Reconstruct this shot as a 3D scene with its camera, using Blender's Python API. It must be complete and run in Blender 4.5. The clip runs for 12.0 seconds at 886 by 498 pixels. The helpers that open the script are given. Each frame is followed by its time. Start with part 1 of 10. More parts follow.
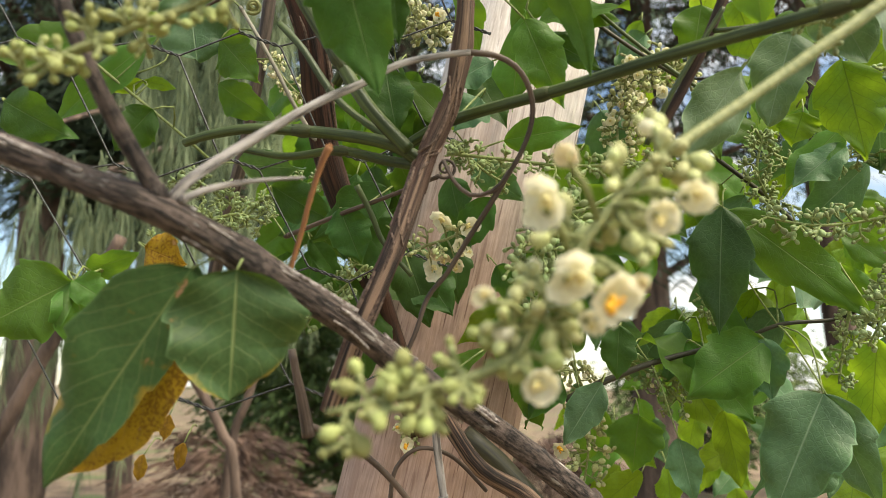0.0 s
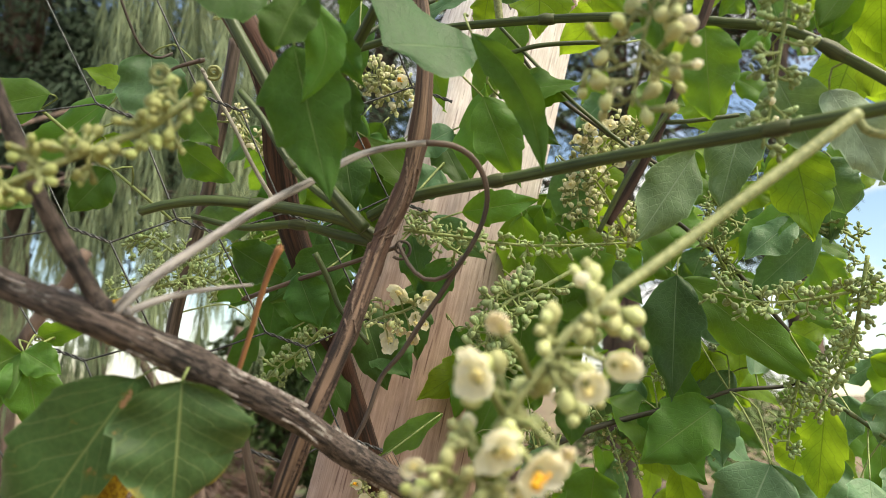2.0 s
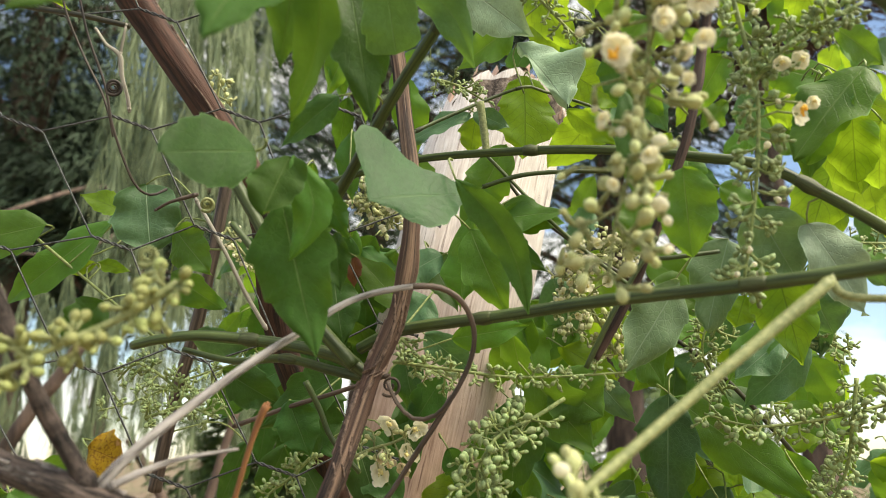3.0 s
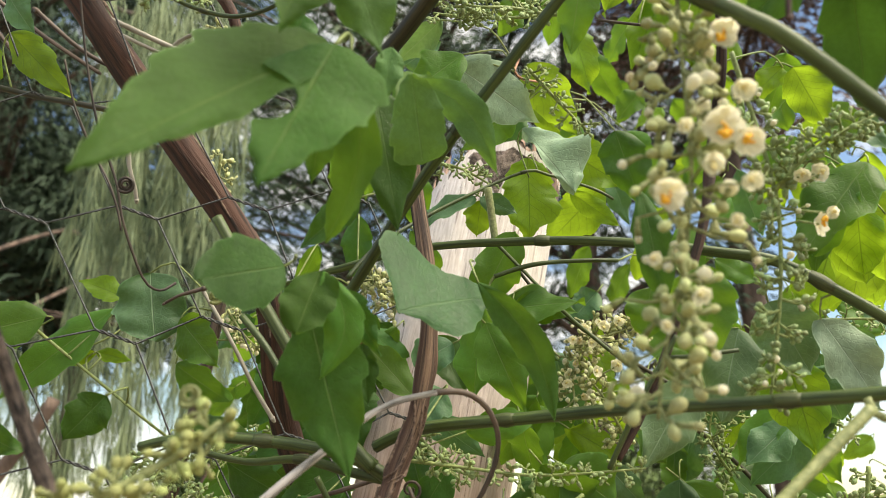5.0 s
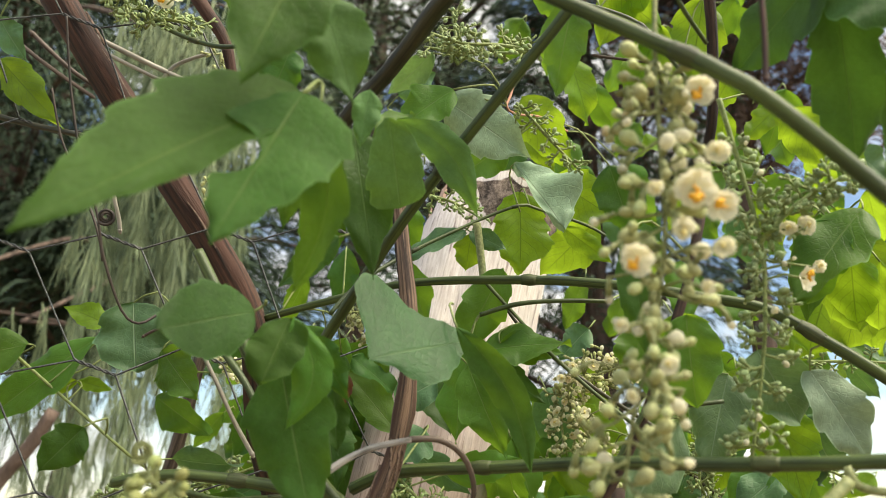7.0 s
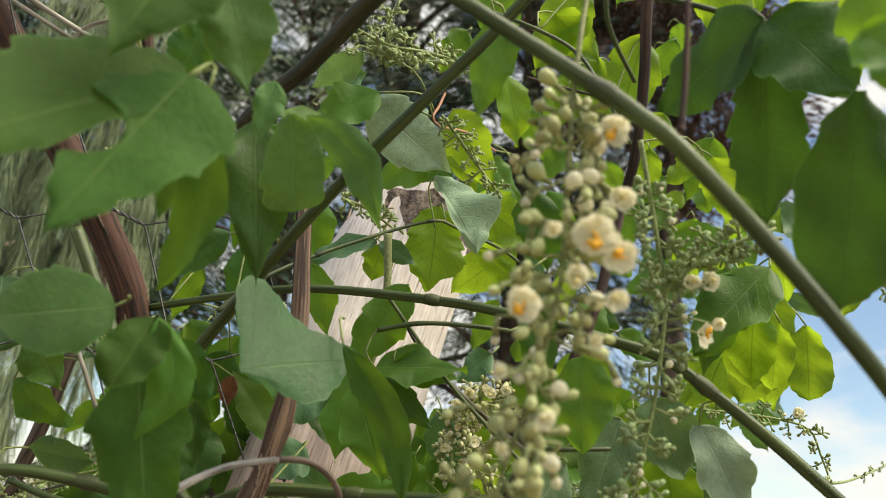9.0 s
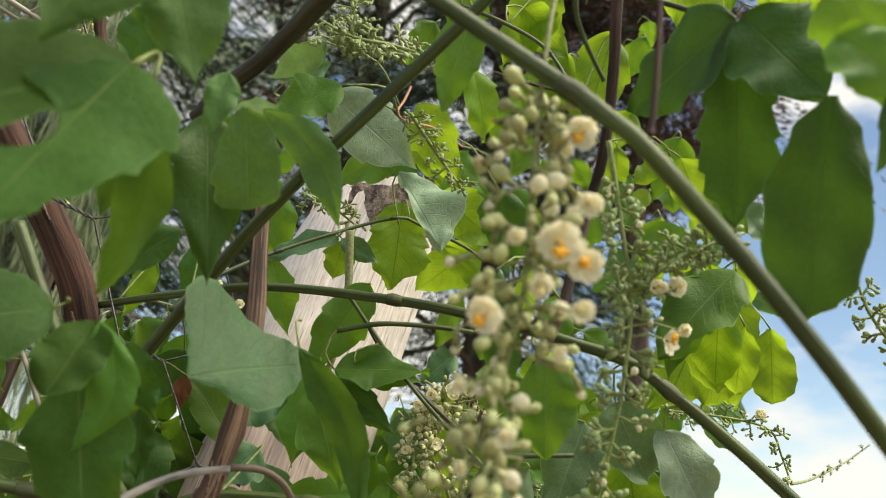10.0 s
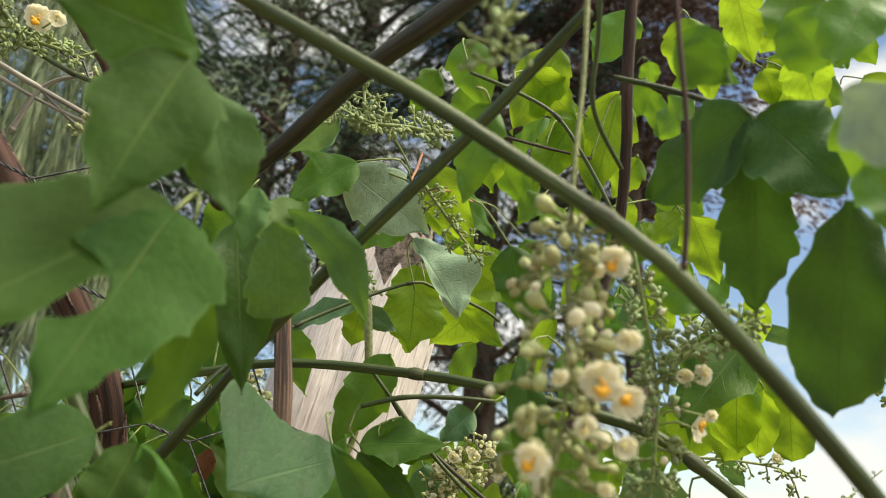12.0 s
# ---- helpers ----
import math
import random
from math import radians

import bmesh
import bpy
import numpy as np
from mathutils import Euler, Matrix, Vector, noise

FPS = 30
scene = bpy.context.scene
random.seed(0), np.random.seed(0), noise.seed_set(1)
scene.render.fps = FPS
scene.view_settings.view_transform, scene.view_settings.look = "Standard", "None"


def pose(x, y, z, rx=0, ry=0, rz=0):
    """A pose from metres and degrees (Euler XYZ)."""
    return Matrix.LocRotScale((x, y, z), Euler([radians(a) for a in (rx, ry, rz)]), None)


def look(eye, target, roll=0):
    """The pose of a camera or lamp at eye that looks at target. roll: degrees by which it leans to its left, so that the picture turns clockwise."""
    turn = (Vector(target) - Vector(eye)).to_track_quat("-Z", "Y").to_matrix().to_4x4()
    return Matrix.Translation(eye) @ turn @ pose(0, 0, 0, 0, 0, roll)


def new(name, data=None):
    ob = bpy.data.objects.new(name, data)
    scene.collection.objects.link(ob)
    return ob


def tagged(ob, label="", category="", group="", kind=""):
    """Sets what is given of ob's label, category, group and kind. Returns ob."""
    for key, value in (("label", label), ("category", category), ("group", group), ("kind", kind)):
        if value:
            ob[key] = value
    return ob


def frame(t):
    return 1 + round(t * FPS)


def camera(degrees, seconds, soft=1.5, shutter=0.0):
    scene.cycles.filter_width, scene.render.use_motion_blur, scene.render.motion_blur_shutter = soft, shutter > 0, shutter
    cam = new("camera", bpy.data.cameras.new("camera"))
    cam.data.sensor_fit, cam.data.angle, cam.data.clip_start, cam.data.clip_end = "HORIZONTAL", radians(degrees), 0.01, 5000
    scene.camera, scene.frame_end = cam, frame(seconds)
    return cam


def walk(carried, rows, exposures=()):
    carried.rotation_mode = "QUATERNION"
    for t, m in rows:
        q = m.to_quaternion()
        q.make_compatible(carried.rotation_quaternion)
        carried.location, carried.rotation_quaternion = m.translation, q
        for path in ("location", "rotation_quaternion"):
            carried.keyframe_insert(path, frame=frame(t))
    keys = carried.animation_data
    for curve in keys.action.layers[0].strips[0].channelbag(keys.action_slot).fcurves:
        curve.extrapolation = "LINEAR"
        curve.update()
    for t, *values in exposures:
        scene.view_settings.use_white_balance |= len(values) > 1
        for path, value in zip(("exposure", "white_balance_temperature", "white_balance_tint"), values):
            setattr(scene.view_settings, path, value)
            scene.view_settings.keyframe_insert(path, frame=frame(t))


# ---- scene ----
cam = camera(61.1, 12.0, soft=0.5)
PATH = [
    (0, (0.016, 0.016, 1.412), (-0.082, 1.98, 1.773), 0.3),
    (0.5, (0.02, 0.013, 1.421), (-0.047, 1.98, 1.777), 1.0),
    (1, (0.027, 0.017, 1.422), (-0.025, 1.983, 1.785), 1.4),
    (1.5, (0.025, 0.014, 1.43), (-0.012, 1.98, 1.795), 1.2),
    (2, (0.025, 0.007, 1.448), (-0.005, 1.974, 1.813), 0.9),
    (2.5, (0.029, 0.0, 1.462), (0.001, 1.947, 1.921), 0.5),
    (3, (0.03, -0.004, 1.478), (0.002, 1.921, 2.02), 0.1),
    (5, (0.007, -0.011, 1.506), (0.06, 1.884, 2.144), -1.0),
    (5.5, (0.001, -0.02, 1.515), (0.051, 1.869, 2.168), -0.6),
    (6, (0.003, -0.026, 1.52), (0.04, 1.865, 2.172), -0.7),
    (6.5, (0.017, -0.015, 1.518), (0.037, 1.872, 2.181), -0.3),
    (8.5, (0.025, -0.004, 1.532), (0.179, 1.869, 2.216), 4.9),
    (9, (0.034, 0.004, 1.532), (0.241, 1.87, 2.22), 5.5),
    (9.5, (0.043, 0.01, 1.532), (0.299, 1.869, 2.224), 5.9),
    (10, (0.037, 0.012, 1.539), (0.331, 1.871, 2.215), 5.3),
    (10.5, (0.041, -0.003, 1.552), (0.342, 1.862, 2.21), 4.7),
    (11, (0.035, -0.003, 1.561), (0.335, 1.862, 2.218), 4.1),
    (11.5, (0.028, -0.001, 1.564), (0.33, 1.859, 2.235), 3.4),
    (12, (0.021, -0.001, 1.568), (0.322, 1.85, 2.263), 3.3),
]
walk(cam, [(t, look(eye, target, roll)) for t, eye, target, roll in PATH], exposures=[(0, 0.85, 7500, 8.0), (2.5, 0.90, 7500, 8.0), (6.5, 0.89, 7500, 8.0), (8.5, 0.53, 7500, 8.0), (12, 0.56, 7500, 8.0)])
cam.data.dof.use_dof, cam.data.dof.focus_distance, cam.data.dof.aperture_fstop = True, 0.44, 12.0

# ---- world, sun, exposure ----
SUN_FROM = Vector((0.50, -0.28, 0.85)).normalized()
world = bpy.data.worlds.new("sky")
scene.world = world
world.use_nodes = True
wn, wl = world.node_tree.nodes, world.node_tree.links
wn.clear()
w_out, w_bg, w_sky = wn.new("ShaderNodeOutputWorld"), wn.new("ShaderNodeBackground"), wn.new("ShaderNodeTexSky")
w_sky.sky_type, w_sky.sun_disc = "NISHITA", False
w_sky.dust_density, w_sky.ozone_density = 0.3, 2.5
w_sky.sun_elevation = math.asin(SUN_FROM.z)
w_sky.sun_rotation = math.atan2(SUN_FROM.x, SUN_FROM.y)
w_co, w_no, w_ra, w_mx = wn.new("ShaderNodeTexCoord"), wn.new("ShaderNodeTexNoise"), wn.new("ShaderNodeValToRGB"), wn.new("ShaderNodeMixRGB")
w_map = wn.new("ShaderNodeMapping")
w_map.inputs["Scale"].default_value = (1.0, 1.0, 2.2)
w_no.inputs["Scale"].default_value, w_no.inputs["Detail"].default_value = 4.4, 7.0
w_ra.color_ramp.elements[0].position, w_ra.color_ramp.elements[1].position = 0.47, 0.60
w_mx.inputs[2].default_value = (5.2, 5.5, 5.9, 1)
wl.new(w_co.outputs["Generated"], w_map.inputs["Vector"])
wl.new(w_map.outputs["Vector"], w_no.inputs["Vector"])
wl.new(w_no.outputs["Fac"], w_ra.inputs["Fac"])
wl.new(w_ra.outputs["Color"], w_mx.inputs[0])
wl.new(w_sky.outputs["Color"], w_mx.inputs[1])
wl.new(w_mx.outputs["Color"], w_bg.inputs["Color"])
w_bg.inputs["Strength"].default_value = 0.125
wl.new(w_bg.outputs["Background"], w_out.inputs["Surface"])
sun = new("sun", bpy.data.lights.new("sun", "SUN"))
sun.data.energy, sun.data.angle, sun.data.color = 5.0, radians(50), (1.0, 0.94, 0.83)
sun.matrix_world = look(SUN_FROM * 20, (0, 0, 0))


# ---- materials ----
def shader(name):
    m = bpy.data.materials.new(name)
    m.use_nodes = True
    n, l = m.node_tree.nodes, m.node_tree.links
    n.clear()
    out, p = n.new("ShaderNodeOutputMaterial"), n.new("ShaderNodeBsdfPrincipled")
    l.new(p.outputs["BSDF"], out.inputs["Surface"])
    return m, n, l, out, p


def noise_of(n, l, scale, detail=4.0, stretch=(1, 1, 1), source="Object", rough=0.55):
    co, mp, no = n.new("ShaderNodeTexCoord"), n.new("ShaderNodeMapping"), n.new("ShaderNodeTexNoise")
    mp.inputs["Scale"].default_value = stretch
    no.inputs["Scale"].default_value, no.inputs["Detail"].default_value, no.inputs["Roughness"].default_value = scale, detail, rough
    l.new(co.outputs[source], mp.inputs["Vector"])
    l.new(mp.outputs["Vector"], no.inputs["Vector"])
    return no.outputs["Fac"]


def ramp_of(n, l, fac, *stops):
    r = n.new("ShaderNodeValToRGB")
    e = r.color_ramp.elements
    while len(e) < len(stops):
        e.new(0.5)
    for el, (pos, col) in zip(e, stops):
        el.position, el.color = pos, (*col, 1)
    l.new(fac, r.inputs["Fac"])
    return r.outputs["Color"]


def mathn(n, l, op, a, b=None, clamp=False):
    q = n.new("ShaderNodeMath")
    q.operation, q.use_clamp = op, clamp
    for i, v in enumerate((a, b)):
        if v is None:
            continue
        if isinstance(v, (int, float)):
            q.inputs[i].default_value = v
        else:
            l.new(v, q.inputs[i])
    return q.outputs[0]


def mix(n, l, fac, a, b, kind="MIX"):
    q = n.new("ShaderNodeMixRGB")
    q.blend_type = kind
    for i, v in enumerate((fac, a, b)):
        if isinstance(v, (int, float)):
            q.inputs[i].default_value = v
        elif isinstance(v, tuple):
            q.inputs[i].default_value = (*v, 1)
        else:
            l.new(v, q.inputs[i])
    return q.outputs[0]


def bump(n, l, p, height, strength, distance):
    b = n.new("ShaderNodeBump")
    b.inputs["Strength"].default_value, b.inputs["Distance"].default_value = strength, distance
    l.new(height, b.inputs["Height"])
    l.new(b.outputs["Normal"], p.inputs["Normal"])


def grain(name, lo, hi, scale, stretch=(1, 1, 1), rough=0.7, relief=0.4, depth=0.0006, vary=0.25, third=None, source="Object", patch=0.55, tone=0.0, span=(0.40, 0.62)):
    """Bark, wood and stalk surfaces: two scales of mottling, relief from the finer one."""
    m, n, l, out, p = shader(name)
    fine, broad = noise_of(n, l, scale, 6, stretch, source, 0.65), noise_of(n, l, scale * 0.13, 3)
    c = ramp_of(n, l, fine, (span[0], lo), (span[1], hi))
    if third:
        c = mix(n, l, ramp_of(n, l, noise_of(n, l, scale * 0.4, 5, stretch, source), (patch, (0, 0, 0)), (patch + 0.06, (1, 1, 1))), c, third)
    c = mix(n, l, vary, c, ramp_of(n, l, broad, (0.35, (0.35, 0.35, 0.35)), (0.65, (1, 1, 1))), "MULTIPLY")
    if tone:
        info, hs = n.new("ShaderNodeObjectInfo"), n.new("ShaderNodeHueSaturation")
        l.new(mathn(n, l, "ADD", 1 - tone, mathn(n, l, "MULTIPLY", info.outputs["Random"], 1.6 * tone)), hs.inputs["Value"])
        l.new(mathn(n, l, "ADD", 0.485, mathn(n, l, "MULTIPLY", info.outputs["Random"], 0.03)), hs.inputs["Hue"])
        l.new(c, hs.inputs["Color"])
        c = hs.outputs["Color"]
    l.new(c, p.inputs["Base Color"])
    p.inputs["Roughness"].default_value = rough
    bump(n, l, p, fine, relief, depth)
    return m


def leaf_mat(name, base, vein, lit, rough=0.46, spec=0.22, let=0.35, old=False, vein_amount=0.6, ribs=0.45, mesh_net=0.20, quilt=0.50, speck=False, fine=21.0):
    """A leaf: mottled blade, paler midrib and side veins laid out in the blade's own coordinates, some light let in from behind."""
    m, n, l, out, p = shader(name)
    uv = n.new("ShaderNodeUVMap")
    sep = n.new("ShaderNodeSeparateXYZ")
    l.new(uv.outputs["UV"], sep.inputs[0])
    across = mathn(n, l, "ABSOLUTE", mathn(n, l, "SUBTRACT", mathn(n, l, "MULTIPLY", sep.outputs["X"], 2.0), 1.0))
    along = sep.outputs["Y"]
    wob = mathn(n, l, "MULTIPLY", mathn(n, l, "SUBTRACT", noise_of(n, l, 5, 1, source="UV"), 0.5), 0.06)
    mid = mathn(n, l, "SUBTRACT", 1.0, mathn(n, l, "MULTIPLY", across, 8.0 + fine), True)
    phase = mathn(n, l, "ADD", mathn(n, l, "SUBTRACT", along, mathn(n, l, "MULTIPLY", across, 0.30)), wob)
    saw = mathn(n, l, "ABSOLUTE", mathn(n, l, "SUBTRACT", mathn(n, l, "FRACT", mathn(n, l, "MULTIPLY", phase, 8.0)), 0.5))
    side = mathn(n, l, "MULTIPLY", mathn(n, l, "SUBTRACT", 1.0, mathn(n, l, "MULTIPLY", saw, fine), True), ribs)
    cells = n.new("ShaderNodeTexVoronoi")
    cells.feature = "DISTANCE_TO_EDGE"
    cells.inputs["Scale"].default_value = 300
    where = n.new("ShaderNodeTexCoord")
    l.new(where.outputs["Object"], cells.inputs["Vector"])
    net = mathn(n, l, "MULTIPLY", mathn(n, l, "SUBTRACT", 1.0, mathn(n, l, "MULTIPLY", cells.outputs["Distance"], 9.0), True), mesh_net)
    veins = mathn(n, l, "MAXIMUM", mathn(n, l, "MAXIMUM", mid, side), net)
    info = n.new("ShaderNodeObjectInfo")
    tone = n.new("ShaderNodeHueSaturation")
    l.new(mathn(n, l, "ADD", 0.488, mathn(n, l, "MULTIPLY", info.outputs["Random"], 0.024)), tone.inputs["Hue"])
    l.new(mathn(n, l, "ADD", 0.78, mathn(n, l, "MULTIPLY", info.outputs["Random"], 0.5)), tone.inputs["Value"])
    blotch = noise_of(n, l, 55, 5)
    c = mix(n, l, 0.45, base, ramp_of(n, l, blotch, (0.3, tuple(x * 0.62 for x in base)), (0.7, tuple(min(1, x * 1.35) for x in base))))
    fleck = noise_of(n, l, 420, 3)
    c = mix(n, l, 0.5, c, ramp_of(n, l, fleck, (0.35, (0.6, 0.6, 0.6)), (0.65, (1, 1, 1))), "MULTIPLY")
    l.new(c, tone.inputs["Color"])
    col = mix(n, l, mathn(n, l, "MAXIMUM", mathn(n, l, "MULTIPLY", veins, vein_amount), mathn(n, l, "MULTIPLY", mid, 0.9)), tone.outputs["Color"], vein)
    rim = ramp_of(n, l, mathn(n, l, "ADD", across, wob), (0.945, (0, 0, 0)), (0.985, (0.55, 0.55, 0.55)))
    col = mix(n, l, rim, col, tuple(min(1, x * 1.9 + 0.02) for x in base))
    if old:
        edge = mathn(n, l, "ADD", mathn(n, l, "MULTIPLY", across, 0.45), mathn(n, l, "MULTIPLY", mathn(n, l, "SUBTRACT", noise_of(n, l, 38, 4), 0.5), 1.5))
        edge = mathn(n, l, "ADD", edge, mathn(n, l, "MULTIPLY", along, 0.30))
        col = mix(n, l, ramp_of(n, l, edge, (0.0, (0, 0, 0)), (0.80, (0, 0, 0)), (0.95, (1, 1, 1))), col, (0.42, 0.27, 0.03))
        spot = ramp_of(n, l, noise_of(n, l, 95, 5), (0.685, (0, 0, 0)), (0.70, (1, 1, 1)))
        ring = ramp_of(n, l, noise_of(n, l, 95, 5), (0.65, (0, 0, 0)), (0.69, (0.8, 0.8, 0.8)))
        col = mix(n, l, spot, mix(n, l, ring, col, (0.16, 0.13, 0.03)), (0.40, 0.22, 0.13))
    if speck:
        dots = mathn(n, l, "ADD", noise_of(n, l, 900, 4), mathn(n, l, "MULTIPLY", noise_of(n, l, 60, 3), 0.5))
        col = mix(n, l, ramp_of(n, l, dots, (0.76, (0, 0, 0)), (0.86, (0.9, 0.9, 0.9))), col, (0.12, 0.045, 0.012))
    l.new(col, p.inputs["Base Color"])
    p.inputs["Roughness"].default_value = rough
    p.inputs["Specular IOR Level"].default_value = spec
    h = mathn(n, l, "ADD", mathn(n, l, "MULTIPLY", mathn(n, l, "MAXIMUM", mathn(n, l, "MAXIMUM", mid, mathn(n, l, "MULTIPLY", side, 1.4)), net), -0.9), mathn(n, l, "ADD", mathn(n, l, "MULTIPLY", blotch, 0.8), mathn(n, l, "MULTIPLY", fleck, 0.35)))
    bump(n, l, p, h, quilt, 0.0009)
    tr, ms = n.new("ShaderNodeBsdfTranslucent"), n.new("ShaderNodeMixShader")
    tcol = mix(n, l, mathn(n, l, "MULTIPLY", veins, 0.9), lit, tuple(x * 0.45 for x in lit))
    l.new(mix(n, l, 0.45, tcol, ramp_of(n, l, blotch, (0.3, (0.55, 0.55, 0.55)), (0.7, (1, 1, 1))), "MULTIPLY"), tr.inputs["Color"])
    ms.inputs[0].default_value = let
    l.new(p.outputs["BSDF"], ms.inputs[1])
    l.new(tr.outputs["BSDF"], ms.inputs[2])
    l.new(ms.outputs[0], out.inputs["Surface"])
    return m


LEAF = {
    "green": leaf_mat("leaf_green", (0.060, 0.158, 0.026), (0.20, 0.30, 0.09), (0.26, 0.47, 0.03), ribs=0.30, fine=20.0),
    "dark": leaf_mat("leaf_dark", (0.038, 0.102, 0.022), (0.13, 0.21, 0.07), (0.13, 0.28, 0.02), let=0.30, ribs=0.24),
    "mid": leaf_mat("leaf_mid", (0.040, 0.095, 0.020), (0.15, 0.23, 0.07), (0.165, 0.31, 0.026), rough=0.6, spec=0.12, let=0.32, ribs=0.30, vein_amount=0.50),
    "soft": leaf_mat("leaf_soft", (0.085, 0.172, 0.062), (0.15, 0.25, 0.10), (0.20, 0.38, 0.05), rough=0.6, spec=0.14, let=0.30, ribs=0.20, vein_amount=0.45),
    # darker copy of the green blade, shade put into its colour
    "shade": leaf_mat("leaf_painted_shade", (0.046, 0.110, 0.030), (0.10, 0.17, 0.05), (0.10, 0.24, 0.02), let=0.18, ribs=0.25, rough=0.55, vein_amount=0.45),
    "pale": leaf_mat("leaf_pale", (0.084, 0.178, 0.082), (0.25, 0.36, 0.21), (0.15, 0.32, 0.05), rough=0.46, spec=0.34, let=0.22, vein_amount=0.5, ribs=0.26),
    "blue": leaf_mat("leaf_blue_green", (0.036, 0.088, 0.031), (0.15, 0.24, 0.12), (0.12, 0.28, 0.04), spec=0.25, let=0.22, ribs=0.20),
    # gloss of the sky on a blade, put into a paler base colour
    "painted_sheen": leaf_mat("leaf_painted_sheen", (0.145, 0.250, 0.120), (0.28, 0.39, 0.24), (0.20, 0.36, 0.08), rough=0.48, spec=0.4, let=0.24, ribs=0.4),
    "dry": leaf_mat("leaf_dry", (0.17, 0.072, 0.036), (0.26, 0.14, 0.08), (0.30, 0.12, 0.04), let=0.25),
    # palest blade: caught light and sheen put into the base colour
    "pale_sheen": leaf_mat("leaf_pale_sheen", (0.26, 0.37, 0.25), (0.42, 0.52, 0.38), (0.3, 0.4, 0.2), rough=0.55, spec=0.35, let=0.25, vein_amount=0.4),
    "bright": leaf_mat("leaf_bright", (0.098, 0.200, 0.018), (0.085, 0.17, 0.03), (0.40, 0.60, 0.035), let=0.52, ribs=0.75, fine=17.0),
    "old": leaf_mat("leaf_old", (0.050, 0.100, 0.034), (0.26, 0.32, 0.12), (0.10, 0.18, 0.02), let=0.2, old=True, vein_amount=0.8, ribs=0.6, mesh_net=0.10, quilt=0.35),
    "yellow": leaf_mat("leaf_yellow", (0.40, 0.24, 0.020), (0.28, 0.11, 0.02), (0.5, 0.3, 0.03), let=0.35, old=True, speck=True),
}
ALONG = (1, 0.055, 1)
BARK = grain("red_brown_bark", (0.016, 0.007, 0.005), (0.108, 0.046, 0.028), 280, (1, 0.06, 1), 0.8, 1.0, 0.0015, 0.5, (0.070, 0.028, 0.017), "UV", 0.54, span=(0.40, 0.62))
BARK_GREY = grain("grey_dead_bark", (0.012, 0.009, 0.008), (0.15, 0.112, 0.096), 620, (1, 0.20, 1), 0.85, 1.0, 0.0014, 0.45, (0.36, 0.33, 0.30), "UV", 0.605, span=(0.41, 0.60))
BARK_STRIPE = grain("striped_brown_bark", (0.012, 0.006, 0.005), (0.30, 0.195, 0.135), 400, (1, 0.022, 1), 0.8, 1.0, 0.0016, 0.4, (0.085, 0.042, 0.028), "UV", 0.54, span=(0.43, 0.58))
TWIG_GREY = grain("grey_twig", (0.085, 0.075, 0.070), (0.43, 0.40, 0.38), 600, (1, 0.07, 1), 0.8, 1.0, 0.0006, 0.3, None, "UV", span=(0.36, 0.56))
TWIG_RED = grain("dark_red_twig", (0.035, 0.012, 0.008), (0.095, 0.034, 0.022), 400, ALONG, 0.6, 0.4, 0.0003, 0.25, None, "UV")
TWIG_SALMON = grain("salmon_dry_twig", (0.30, 0.12, 0.07), (0.55, 0.30, 0.19), 350, ALONG, 0.75, 0.4, 0.0003, 0.25, None, "UV")
TWIG_BROWN = grain("brown_twig", (0.036, 0.024, 0.018), (0.140, 0.100, 0.078), 400, ALONG, 0.65, 0.5, 0.0004, 0.25, None, "UV")
TWIG_RUST = grain("rust_stick", (0.15, 0.055, 0.018), (0.38, 0.17, 0.06), 350, ALONG, 0.7, 0.5, 0.0005, 0.25, None, "UV")
TWIG_TAN = grain("tan_dry_twig", (0.16, 0.145, 0.115), (0.40, 0.375, 0.32), 350, ALONG, 0.8, 0.5, 0.0004, 0.25, None, "UV")
TWIG_DARK = grain("dark_dry_tendril", (0.014, 0.010, 0.008), (0.065, 0.048, 0.037), 500, ALONG, 0.7, 0.6, 0.0004, 0.3, None, "UV")
BARK_DARK = grain("dark_brown_bark", (0.016, 0.009, 0.007), (0.085, 0.045, 0.032), 420, ALONG, 0.8, 0.9, 0.0009, 0.4, None, "UV")
STEM_GREEN = grain("green_stem", (0.022, 0.042, 0.009), (0.088, 0.128, 0.032), 520, (1, 0.03, 1), 0.5, 0.6, 0.0005, 0.3, None, "UV")
STEM_DARK = grain("dark_green_stem", (0.018, 0.018, 0.010), (0.060, 0.056, 0.027), 420, ALONG, 0.55, 0.5, 0.0004, 0.25, None, "UV")
NODE = grain("brownish_stem_joint", (0.026, 0.036, 0.011), (0.082, 0.104, 0.032), 520, ALONG, 0.6, 0.6, 0.0004, 0.3, None, "UV")
STALK = grain("pale_flower_stalk", (0.17, 0.20, 0.07), (0.33, 0.35, 0.15), 600, (1, 1, 1), 0.6, 0.3, 0.0002)
STALK_DULL = grain("dull_flower_stalk", (0.15, 0.205, 0.06), (0.29, 0.35, 0.12), 600, (1, 1, 1), 0.6, 0.3, 0.0002)
BUD = grain("pale_green_bud", (0.39, 0.43, 0.16), (0.66, 0.68, 0.35), 700, (1, 1, 1), 0.6, 0.3, 0.0002, 0.3, tone=0.3)
# darker, more olive copy of BUD; the clusters' shade is put into its colour
BUD_OLIVE_SHADED = grain("olive_bud_in_shade", (0.25, 0.29, 0.08), (0.46, 0.49, 0.19), 700, (1, 1, 1), 0.6, 0.3, 0.0002, 0.3, tone=0.3)
